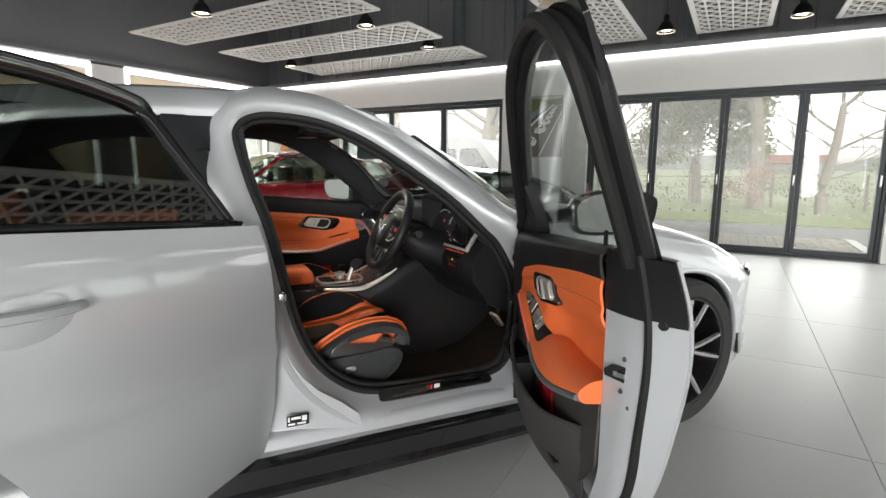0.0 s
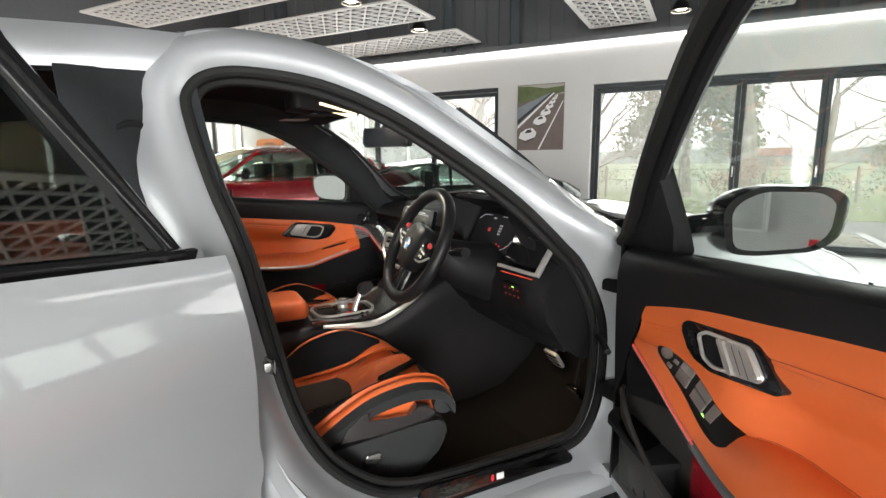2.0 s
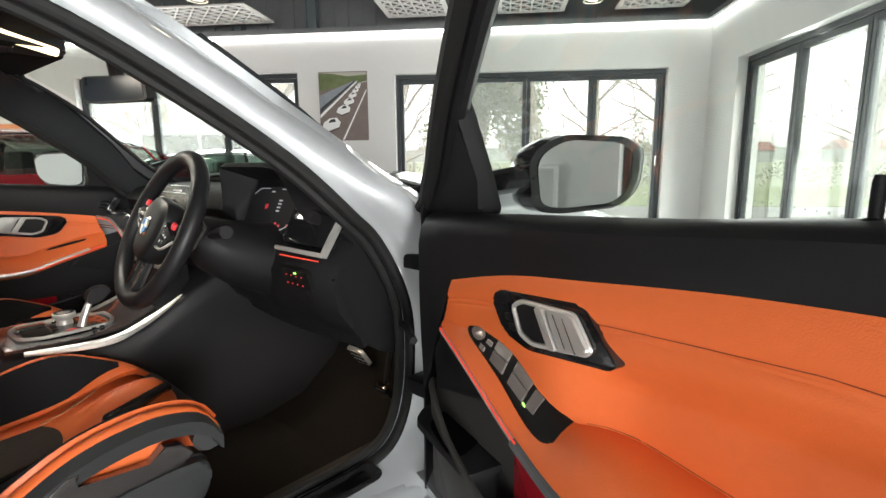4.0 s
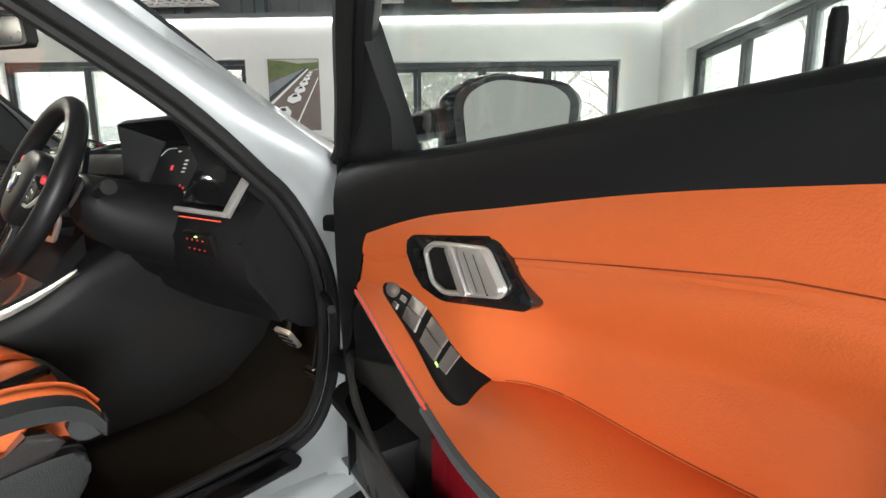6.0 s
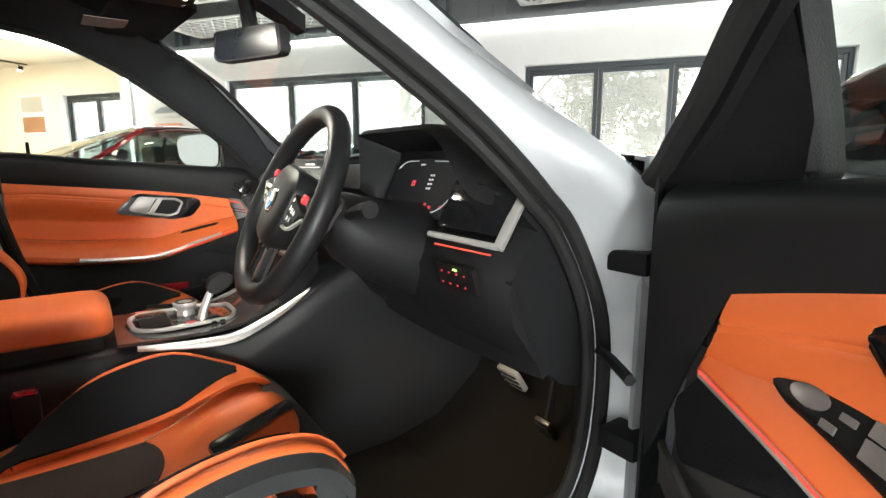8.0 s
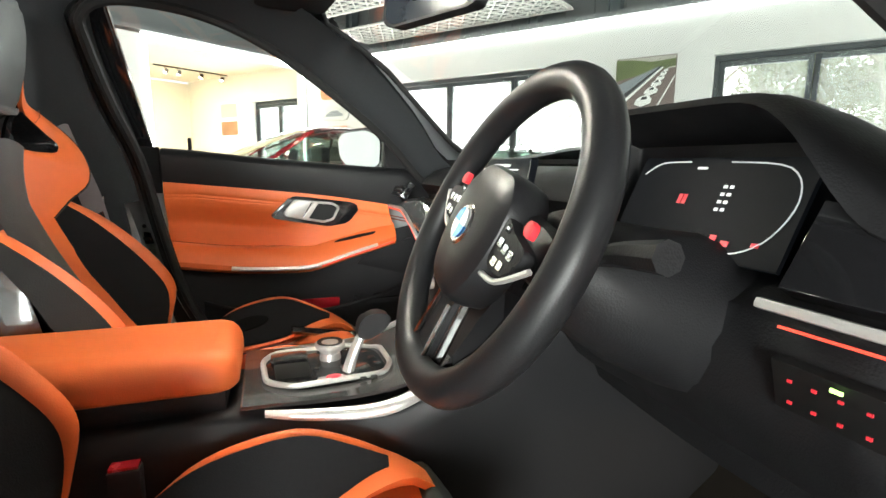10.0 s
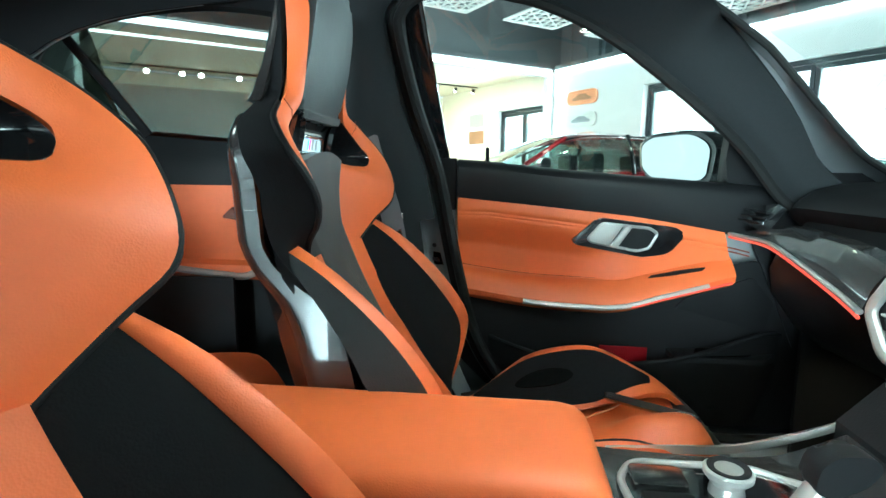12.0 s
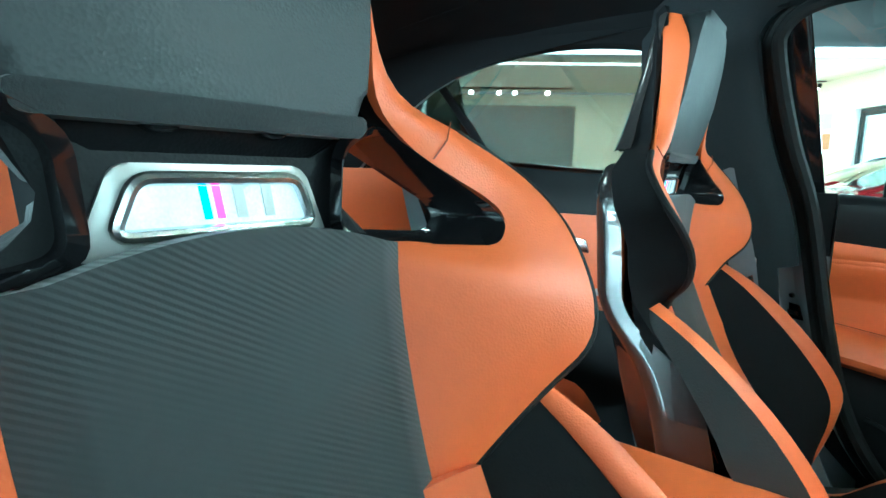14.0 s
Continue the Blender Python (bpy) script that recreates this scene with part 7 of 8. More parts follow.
for s in (-1, 1):
    sp = [WM @ Vector((.012, s * y, z)) for y, z in ((.055, .012), (.10, .014), (.145, .010), (.163, .006))]
    part("wheel_spoke", sweep(sp, .024, 10, flat=.55, up=WM.to_3x3() @ Vector((1, 0, 0)), taper=lambda t: 1.25 - .5 * t), M_BLACK, wheelr, "black steering wheel spoke")
    pad = rounded([(.064, .030), (.092, .020), (.128, .014), (.124, -.004), (.106, -.018), (.070, -.020)], .008)
    pp = part("switch_pad", prism([(s * a, b) for a, b in pad], lambda a, b, c: WM @ Vector((-.004 - c, a, b)), .012, bev=.003), M_BLACK, wheelr, "satin black button pad")
    bm = bmesh.new()
    for a, b in ((.080, .020), (.080, .006), (.094, .004), (.108, .003), (.086, -.011), (.100, -.010)):
        prism(rounded([(s * (a - .0052), b - .004), (s * (a + .0052), b - .004), (s * (a + .0052), b + .004), (s * (a - .0052), b + .004)], .002), lambda p, q, c: WM @ Vector((-.016 - c, p, q)), .0012, bm=bm)
    part("wheel_buttons", bm, M_GLOSS, pp, "small dark buttons")
    bm = bmesh.new()
    for a, b in ((.080, .020), (.086, -.011), (.094, .004), (.108, .003)):
        prism([(s * (a - .0024), b - .0012), (s * (a + .0024), b - .0012), (s * (a + .0024), b + .0012), (s * (a - .0024), b + .0012)], lambda p, q, c: WM @ Vector((-.0174 - c, p, q)), .0004, bm=bm)
    part("button_symbols", bm, M_DIM, pp, "small pale button symbols")
    edge = [WM @ Vector((-.012, s * a, b)) for a, b in ((.064, -.030), (.100, -.024), (.142, .004))]
    part("spoke_trim", sweep(smoothed(edge, 4), .0030, 6), M_SATIN, wheelr, "silver spoke trim")
    red = rounded([(.098, .024), (.116, .022), (.115, .036), (.100, .038)], .005)
    part("mode_button", prism([(s * a, b) for a, b in red], lambda a, b, c: WM @ Vector((-.008 - c, a, b)), .006, bev=.002), M_RED, wheelr, "red drive mode button")
    pd = rounded([(.060, -.03), (.125, -.005), (.135, .055), (.085, .060)], .01)
    part("shift_paddle", prism([(s * a, b) for a, b in pd], lambda a, b, c: WM @ Vector((.034 + c, a, b)), .006, bev=.002), M_CARBON, wheelr, "dark shift paddle")
    low = [WM @ Vector((.010, s * y, z)) for y, z in ((.022, -.065), (.026, -.105), (.031, -.142), (.036, -.163))]
    part("lower_spoke", sweep(low, .0095, 8, flat=.6, up=WM.to_3x3() @ Vector((1, 0, 0))), M_CARBON, wheelr, "dark lower steering wheel spoke")
bm = prism(rounded([(-.018, -.075), (.018, -.075), (.026, -.165), (-.026, -.165)], .008), lambda a, b, c: WM @ Vector((.016 - c, a, b)), .016, bev=.004)
part("lower_spoke_panel", bm, M_BLACK, wheelr)
for s in (-1, 1):
    part("spoke_clip", sweep([WM @ Vector((-.004, s * .020, -.085)), WM @ Vector((-.004, s * .026, -.150))], .003, 6), M_DARKCHROME, wheelr, "dark silver spoke edge")

# ---- centre of the dashboard (built at its true width about y = MID)
MID = -.035
disp = part("centre_display", prism(rounded([(-.225, .852), (.085, .846), (.040, .958), (-.225, .958)], .008), lambda a, b, c: Vector((.634 + (b - .85) * .20 - c, a, b)), .012, bev=.003), M_SCREEN, car, "dark central touch display")


def on_display(a, b, c):
    return Vector((.634 + (b - .85) * .20 - .0122 - c, a, b))


for y0, y1, z0, z1 in ((.030, -.19, .9385, .9405), (.020, -.01, .9445, .948), (-.10, -.16, .9435, .948), (.020, -.045, .920, .9245)):
    part("display_bar", prism([(y1, z0), (y0, z0), (y0, z1), (y1, z1)], on_display, .0006), M_DIM, disp, "unreadable display print")
part("display_mark", prism([(-.06, .868), (.045, .868), (.043, .876), (-.06, .876)], on_display, .0006), M_RED, disp, "red line on the display")
cv = rounded([(MID + .160, .786), (MID + .124, .848), (MID - .124, .848), (MID - .160, .786), (MID - .120, .738), (MID + .120, .738)], .014)
cvent = part("centre_vent", prism(cv, lambda a, b, c: Vector((.620 - c + (b - .8) * .1, a, b)), .03), M_GLOSS, car, "gloss black centre vents")
part("vent_frame", sweep([Vector((.584 + (b - .8) * .1, a, b)) for a, b in cv], .0085, 10, True, flat=.75, up=(1, 0, 0)), M_SATIN, cvent, "satin silver vent frame")
part("vent_divider", box(bmesh.new(), .578, .592, MID - .008, MID + .008, .768, .842, bev=.003), M_SATIN, cvent)
for k in range(3):
    w = .118 + .012 * k
    part("vent_slat", box(bmesh.new(), .584, .590, MID - w, MID + w, .826 - k * .021, .8285 - k * .021), M_BLACK if k == 1 else M_SATIN, cvent, "" if k == 1 else "slim silver vent blade")
for s in (-1, 1):
    part("vent_tab", box(bmesh.new(), .572, .590, MID + s * .095 - .010, MID + s * .095 + .010, .800, .816, bev=.003), M_SATIN, cvent, "silver vent tab")
climate = part("climate_strip", prism(rounded([(MID - .128, .748), (MID + .128, .748), (MID + .140, .768), (MID - .140, .768)], .004), lambda a, b, c: Vector((.594 - c + (b - .8) * .1, a, b)), .008, bev=.001), M_DARKCHROME, cvent, "grey climate controls")
for k in range(6):
    y = MID - .100 + k * .040
    part("climate_button", box(bmesh.new(), .5775, .580, y - .012, y + .012, .753, .763, bev=.001, seg=1), M_SWPANEL, climate)
# fascia from the vents to the passenger's door, its bright edge and light line
run = smoothed([Vector((.580, .135, .780)), Vector((.588, .20, .793)), Vector((.606, .335, .812)), Vector((.619, .455, .826)), Vector((.625, .56, .824)), Vector((.628, .645, .821))], 4)
rise = curve1([(.135, .060), (.25, .052), (.45, .030), (.56, .020), (.645, .010)])
rows = [[p + Vector((.010, 0, -.004)), p + Vector((-.001, 0, .002)), p + Vector((.010, 0, .55 * rise(p.y))), p + Vector((.030, 0, rise(p.y))), p + Vector((.055, 0, rise(p.y) + .004))] for p in run]
ft = part("fascia_trim", ring_faces(bmesh.new(), rows), M_CARBON, car, "glossy carbon fascia trim")
part("fascia_strip", sweep([p + Vector((-.002, 0, 0)) for p in run], .0052, 8, flat=.8), M_SATIN, ft, "satin silver fascia strip")
part("ambient_line", sweep([p + Vector((-.003, 0, -.0075)) for p in run], .0026, 6), M_AMBIENT, ft, "thin red ambient light line")
lv = slab("side_vent", [(.640, .520, .850), (.648, .625, .842), (.672, .625, .880), (.668, .520, .892)], .02, M_GLOSS, car, "gloss black side vent")
for k in range(3):
    part("vent_slat", box(bmesh.new(), .628 + .006 * k, .642 + .006 * k, .525, .620, .855 + k * .011, .858 + k * .011), M_BLACK, lv)
part("stack_panel", loft([[Vector((x, MID + y * w, z)) for y, z in ((-1, .0 + z0), (1, z0), (1, z0 - .05), (-1, z0 - .05))] for x, w, z0 in ((.64, .12, .745), (.595, .13, .705), (.545, .135, .645))]), M_BLACK, car, "black lower centre stack")
part("volume_knob", lathe([(0, .014), (.010, .014), (.013, .010), (.013, 0), (0, 0)], 20, Matrix.Translation((.578, .045, .715)) @ Matrix.Rotation(radians(-90), 4, "Y")), M_SATIN, car, "small silver volume knob")

# ---- centre console
def con(x):
    w = curve1([(-.45, .095), (.2, .105), (.30, .135), (.45, .145), (.60, .150), (.75, .15), (1.12, .16)])(x)
    z = curve1([(-.45, .56), (.15, .585), (.30, .582), (.45, .578), (.54, .615), (.62, .668), (.75, .72), (1.12, .74)])(x)
    return [Vector((x, y, zz)) for y, zz in ((-w, .20), (-w, z - .06), (-w + .004, z - .012), (-w + .016, z), (w - .016, z), (w - .004, z - .012), (w, z - .06), (w, .20))]


part("console_body", loft([con(lerp(-.45, 1.12, i / 26)) for i in range(27)]), M_BLKLEATHER, car, "black leather centre console", sharp=50)
f = lambda a, b: Vector((lerp(.225, .565, a), MID - .006 + lerp(-.118, .118, b), curve1([(.2, .594), (.45, .594), (.565, .640)])(lerp(.225, .565, a))))
cp = part("console_panel", sheet(f, 14, 6, -.006), M_CARBON, car, "glossy carbon console panel")


def lift(x):
    return max(0, x - .45) * .40


loop = rounded([(.254, .004), (.276, .040), (.415, .043), (.462, .010), (.464, -.076), (.447, -.104), (.300, -.118), (.260, -.090)], .018, 4)
part("shifter_plate", prism(loop, lambda a, b, c: Vector((a, b, .598 + c + lift(a))), .0025), M_GLOSS, cp, "gloss black control plate")
part("shifter_surround", sweep([Vector((a, b, .603 + lift(a))) for a, b in loop], .0048, 8, True), M_SATIN, cp, "satin silver shifter surround")
tray = rounded([(.272, -.020), (.330, -.020), (.330, -.085), (.276, -.085)], .006)
part("coin_tray", prism(tray, lambda a, b, c: Vector((a, b, .6008 + c)), .003, bev=.001), M_SWPANEL, cp, "matt black key tray")
part("tray_step", prism(rounded([(.268, .030), (.330, .030), (.330, -.012), (.268, -.012)], .006), lambda a, b, c: Vector((a, b, .6008 + c)), .006, bev=.002), M_DARKCHROME, cp, "grey control field")
part("control_knob", lathe([(0, 0), (.019, 0), (.0185, .006), (.0165, .012), (.0215, .018), (.0258, .023), (.0262, .029), (.0240, .031), (0, .031)], 36, Matrix.Translation((.369, -.010, .601))), M_SATIN, cp, "round satin silver control knob")
part("knob_cap", lathe([(0, -.002), (.014, -.0012), (.0225, .0008), (.0225, -.003), (0, -.003)], 32, Matrix.Translation((.369, -.010, .633))), M_BLACK, cp, "dark dished knob cap")
# gear selector: a silver blade in front of a dark leather head
gate = rounded([(.378, -.060), (.425, -.060), (.432, -.104), (.380, -.104)], .008)
part("selector_gate", prism(gate, lambda a, b, c: Vector((a, b, .6008 + c)), .006, bev=.002), M_DARKCHROME, cp, "dark chrome selector gate")
blade = [Vector((.390, -.084, .604)), Vector((.397, -.085, .628)), Vector((.406, -.087, .652)), Vector((.424, -.089, .688))]
part("gear_selector", sweep(smoothed(blade, 4), .0140, 12, flat=.62, up=(1, 0, 0), taper=lambda t: 1.1 - .35 * t), M_SATIN, cp, "silver gear selector")
head = rounded([(.404, .664), (.408, .690), (.422, .703), (.452, .704), (.462, .692), (.450, .674), (.424, .660)], .009, 4)
part("selector_grip", prism(head, lambda a, b, c: Vector((a, -.100 + c, b)), .030, bev=.009, seg=3), M_BLKLEATHER, cp, "charcoal leather selector head")
part("start_plate", prism(rounded([(.338, -.096), (.392, -.094), (.394, -.116), (.340, -.118)], .006), lambda a, b, c: Vector((a, b, .601 + c)), .0035, bev=.001), M_SATIN, cp, "silver plate round the start button")
part("start_button", lathe([(0, .004), (.0085, .004), (.0100, .001), (0, .001)], 20, Matrix.Translation((.364, -.106, .6045)) @ Matrix.Diagonal((1.35, .85, 1, 1))), M_RED, cp, "red start button")
for a, b in ((.282, -.096), (.299, -.100), (.316, -.102), (.410, -.112), (.428, -.110), (.352, .026), (.376, .030), (.402, .026), (.432, .000), (.440, -.030), (.445, -.056), (.340, -.055)):
    part("console_button", box(bmesh.new(), a - .0055, a + .0055, b - .0045, b + .0045, .600, .6040, bev=.001, seg=1), M_DARKCHROME, cp, "small grey console button")
for s in (-1, 1):
    top_ = [Vector((x, MID + s * y, z)) for x, y, z in ((.258, .128, .592), (.34, .142, .590), (.43, .150, .592), (.50, .147, .614), (.56, .143, .640), (.61, .140, .664))]
    top_ = smoothed(top_, 4)
    grow = [math.sin(math.pi * min(1, .06 + .94 * i / (len(top_) - 1))) ** .5 for i in range(len(top_))]
    rows = [[p, p + Vector((0, s * .006 * g, -.001)), p + Vector((0, s * .014 * g, -.010 * g)), p + Vector((0, s * .013 * g, -.018 * g)), p + Vector((0, 0, -.012))] for p, g in zip(top_, grow)]
    part("console_edge", loft(rows), M_SATIN, car, "satin silver console edge blade", sharp=50)
def armrest_ring(d, z):
    return [Vector((a, b, z)) for a, b in rounded([(-.42, -.139 + d), (.224 - d, -.139 + d), (.224 - d, .068 - d), (-.42, .068 - d)], .040 - d * .6, 8)]


part("centre_armrest", loft([armrest_ring(d, z) for d, z in ((.006, .614), (.001, .619), (0, .626), (0, .640), (.002, .652), (.006, .661), (.012, .668), (.021, .673), (.033, .676))]), M_ORANGE, car, "orange leather centre armrest", sharp=60)
part("armrest_base", box(bmesh.new(), -.40, .205, -.128, .058, .575, .617, bev=.006), M_BLACK, car, "black armrest base")
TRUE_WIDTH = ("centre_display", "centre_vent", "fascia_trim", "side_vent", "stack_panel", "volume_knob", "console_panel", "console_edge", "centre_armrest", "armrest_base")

# ---- pedals
pd = rounded([(-.030, -.035), (.030, -.035), (.032, .035), (-.032, .035)], .01)
for y, x, z, k, metal in ((-.52, 1.03, .345, .9, M_DARKCHROME), (-.385, 1.035, .425, 1.25, M_SATIN)):
    m = Matrix.Translation((x, y, z)) @ Matrix.Rotation(radians(-35), 4, "Y")
    pl = part("pedal", prism([(a * k, b) for a, b in pd], lambda a, b, c: m @ Vector((.0 - c, a, b)), .012, bev=.003), metal, car, "steel pedal with rubber studs")
    part("pedal_stem", sweep([m @ Vector((.01, 0, .02)), Vector((1.06, y, .52)), Vector((1.12, y, .66))], .009, 6), M_BLACK, pl)
    bm = bmesh.new()
    for i in range(3):
        prism([(-.024 * k, -.024 + i * .02), (.024 * k, -.024 + i * .02), (.024 * k, -.016 + i * .02), (-.024 * k, -.016 + i * .02)], lambda a, b, c: m @ Vector((-.012 - c, a, b)), .003, bm=bm)
    part("pedal_rubber", bm, M_RUBBER, pl)

# ---- overhead
oc = rounded([(.20, -.085), (.40, -.075), (.43, -.05), (.43, .05), (.40, .075), (.20, .085)], .03, 4)
ov = part("overhead_console", prism(oc, lambda a, b, c: Vector((a, b, 1.345 - c - .05 * max(0, a - .2))), .050, bev=.014), M_BLACK, car, "black overhead console")
part("map_light", prism(rounded([(.285, -.092), (.41, -.075), (.41, -.045), (.285, -.052)], .008), lambda a, b, c: Vector((a, b, 1.302 - c - .20 * (a - .285) + .35 * (-.05 - b))), .004), mat("warm_map_light", (.9, .8, .6), .4, vary=0, emit=(1, .78, .45), power=2.2), ov, "lit warm map light")
part("map_plate", prism(rounded([(.27, -.05), (.33, -.05), (.33, .05), (.27, .05)], .006), lambda a, b, c: Vector((a, b, 1.2905 - c - .05 * (a - .2))), .003), M_DARKCHROME, ov)
for s in (-1, 1):
    vs = rounded([(.30, s * .12), (.46, s * .12), (.42, s * .46), (.27, s * .47)], .02)
    part("sun_visor", prism(vs, lambda a, b, c: Vector((a, b, 1.322 - .06 * (a - .3) - .10 * b * b - c)), .014, bev=.004), M_ALCANT, car, "black cloth sun visor")
mi = rounded([(-.118, -.030), (-.112, .030), (.112, .034), (.120, -.024), (.10, -.036), (-.10, -.036)], .014, 4)
MM = Matrix.Translation((.530, .0, 1.216)) @ Matrix.Rotation(radians(24), 4, "Z")
mirr = part("rear_view_mirror", prism(mi, lambda a, b, c: MM @ Vector((.0 + c, a, b)), .028, bev=.010), M_BLACK, car, "black rear-view mirror housing")
part("mirror_glass", prism([(a * .92, b * .88) for a, b in mi], lambda a, b, c: MM @ Vector((-.0015 + c, a, b)), .001), M_SCREEN, mirr, "dimming mirror glass")
part("mirror_stem", sweep([MM @ Vector((.02, 0, .01)), Vector((.54, 0, 1.27)), Vector((.53, 0, 1.335))], .018, 8), M_BLACK, mirr)
part("sensor_pod", loft([[Vector((x, y, z)) for y, z in ((-w, zt), (w, zt), (w * .8, zt - .035), (-w * .8, zt - .035))] for x, w, zt in ((.50, .05, 1.358), (.58, .05, 1.325), (.66, .035, 1.285))]), M_BLACK, car, "black sensor cover at the windscreen")

# ---- rear bench
def bench(side):
    f = lambda a, b: Vector((lerp(-.36, -.88, a), lerp(.03, .62, b) * side, .530 - .05 * a - .075 * max(0, 1 - a / .16) ** 2 + .020 * math.sin(math.pi * b) + .03 * math.sin(math.pi * min(1, a * 1.6)) * .5))
    part("rear_cushion", sheet(f, 24, 12, .10 if side < 0 else -.10), M_ORANGE, car, "orange leather rear seat cushion")
    g = lambda a, b: Vector((-.86 - .20 * a - .015 * math.sin(math.pi * a) - .02 * math.sin(math.pi * b) * -1, lerp(.03, .60, b) * side, lerp(.46, 1.0, a)))
    part("rear_backrest", sheet(g, 12, 12, (-.08 if side < 0 else .08)), M_ORANGE, car, "orange leather rear seat backrest")
    part("rear_headrest", box(bmesh.new(), -1.14, -1.05, side * .30 - .12, side * .30 + .12, .985, 1.12, bev=.03, seg=4), M_ORANGE, car, "orange leather rear headrest")
    s = [Vector((-1.05, side * .40, 1.02)), Vector((-.93, side * .33, .80)), Vector((-.84, side * .26, .55))]
    part("rear_belt", sweep(smoothed(s, 4), .022, 8, flat=.08, up=(1, 0, 0)), M_FABRIC, car, "dark rear seat belt")


bench(-1)
bench(1)
part("parcel_shelf", box(bmesh.new(), -1.60, -1.02, -.60, .60, .965, .995, bev=.01), M_ALCANT, car, "black cloth parcel shelf")
part("visor_label", box(bmesh.new(), .24, .33, .30, .41, 1.2895, 1.2915), mat("faded_visor_label", (.20, .15, .13), .6, vary=.3, scale=60), car, "faded label on the sun visor")
edge = [(.20, 1.285), (.25, 1.318), (.45, 1.340), (.70, 1.320), (.90, 1.262), (1.02, 1.155), (1.06, 1.06)]
edge = [Vector((-.07 - u, .875 - (z - .96) * .455 - .060, z)) for u, z in [tuple(p) for p in smoothed(edge, 5)]]
part("rear_window_lining", sweep([p + Vector((0, -.02, .018)) for p in edge], .072, 10, flat=.8, up=(0, 1, .3)), M_ALCANT, car, "dark cloth lining over the rear side window")

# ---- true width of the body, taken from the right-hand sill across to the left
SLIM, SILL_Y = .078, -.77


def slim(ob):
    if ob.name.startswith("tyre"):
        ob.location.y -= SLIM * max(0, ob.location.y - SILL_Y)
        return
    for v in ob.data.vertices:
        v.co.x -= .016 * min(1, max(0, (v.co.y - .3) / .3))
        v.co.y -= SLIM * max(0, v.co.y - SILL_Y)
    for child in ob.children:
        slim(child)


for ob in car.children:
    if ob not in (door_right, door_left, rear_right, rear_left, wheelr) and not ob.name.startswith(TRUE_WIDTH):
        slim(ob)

# ---------------------------------------------------------------- bucket seats
def ribbed(name, color):
    """Fabric with fine slanting ribs."""
    m = mat(name, color, .7, vary=.12, scale=9, sheen=.25)
    nt = m.node_tree
    co = nt.nodes.new("ShaderNodeTexCoord")
    mp = nt.nodes.new("ShaderNodeMapping")
    mp.inputs["Rotation"].default_value = (.55, .1, 0)
    wv = nt.nodes.new("ShaderNodeTexWave")
    wv.bands_direction, wv.inputs["Scale"].default_value = "Z", 95
    wv.inputs["Distortion"].default_value, wv.inputs["Detail Scale"].default_value = .6, 8
    bp = nt.nodes.new("ShaderNodeBump")
    patch = nt.nodes.new("ShaderNodeTexNoise")
    patch.inputs["Scale"].default_value, patch.inputs["Detail"].default_value = 14, 2
    worn = nt.nodes.new("ShaderNodeMapRange")
    worn.inputs["From Min"].default_value, worn.inputs["From Max"].default_value = .42, .66
    worn.inputs["To Min"].default_value, worn.inputs["To Max"].default_value = .02, .30
    nt.links.new(co.outputs["Object"], patch.inputs["Vector"])
    nt.links.new(patch.outputs["Fac"], worn.inputs["Value"])
    nt.links.new(worn.outputs[0], bp.inputs["Strength"])
    bp.inputs["Distance"].default_value = .002
    nt.links.new(co.outputs["Object"], mp.inputs["Vector"])
    nt.links.new(mp.outputs[0], wv.inputs["Vector"])
    nt.links.new(wv.outputs["Fac"], bp.inputs["Height"])
    nt.links.new(bp.outputs[0], nt.nodes["Principled BSDF"].inputs["Normal"])
    return m


M_RIBBED = ribbed("ribbed_charcoal_leather", (.030, .033, .034))
M_HEADGREY = mat("charcoal_leather", (.032, .035, .036), .5, vary=.08, scale=9, bump=.2, bump_scale=420, kind="grain")
M_SIDEGREY = mat("dark_grey_leather", (.022, .024, .025), .5, vary=.1, scale=8, bump=.2, bump_scale=420, kind="grain")
M_SUEDE = mat("dark_brown_suede", (.030, .020, .016), .95, vary=.25, scale=14, bump=.25, bump_scale=500)
M_BADGE_BLUE = mat("badge_light_blue", (.05, .25, .6), .3, vary=.05, emit=(.1, .45, 1), power=.8)
M_BADGE_RED = mat("badge_magenta", (.55, .02, .25), .3, vary=.05, emit=(1, .05, .45), power=.8)
M_BADGE_LIT = mat("badge_lit_silver", (.6, .63, .66), .3, .3, vary=.35, scale=40, emit=(.8, .9, 1), power=.25)
XC = curve1([(.44, .030), (.50, -.01), (.60, -.085), (.70, -.15), (.80, -.205), (.90, -.243), (.98, -.257), (1.05, -.258), (1.15, -.258), (1.26, -.275)])
RAMP = curve1([(0, 0), (.09, 0), (.12, .010), (.16, .038), (.20, .072), (.24, .098), (.27, .11)])
RISE = curve1([(.5, .95), (.7, .9), (.85, .95), (.92, 1), (.98, .6), (1.03, .2), (1.06, 0)])
ARCH_IN = curve1([(-.02, .44), (.06, .462), (.10, .50), (.17, .558), (.235, .582), (.30, .588), (.36, .568), (.43, .528), (.48, .485), (.50, .455)])
ARCH_OUT = curve1([(-.02, .44), (.06, .45), (.11, .466), (.17, .505), (.245, .543), (.335, .562), (.40, .560), (.46, .536), (.50, .475)])
CUSH = curve1([(-.06, .462), (.10, .468), (.25, .482), (.36, .505), (.43, .512), (.475, .492), (.495, .455)])


def front_x(y, z):
    return XC(z) + RAMP(abs(y)) * RISE(z)


def along(pts, n=4):
    return smoothed(pts, n)


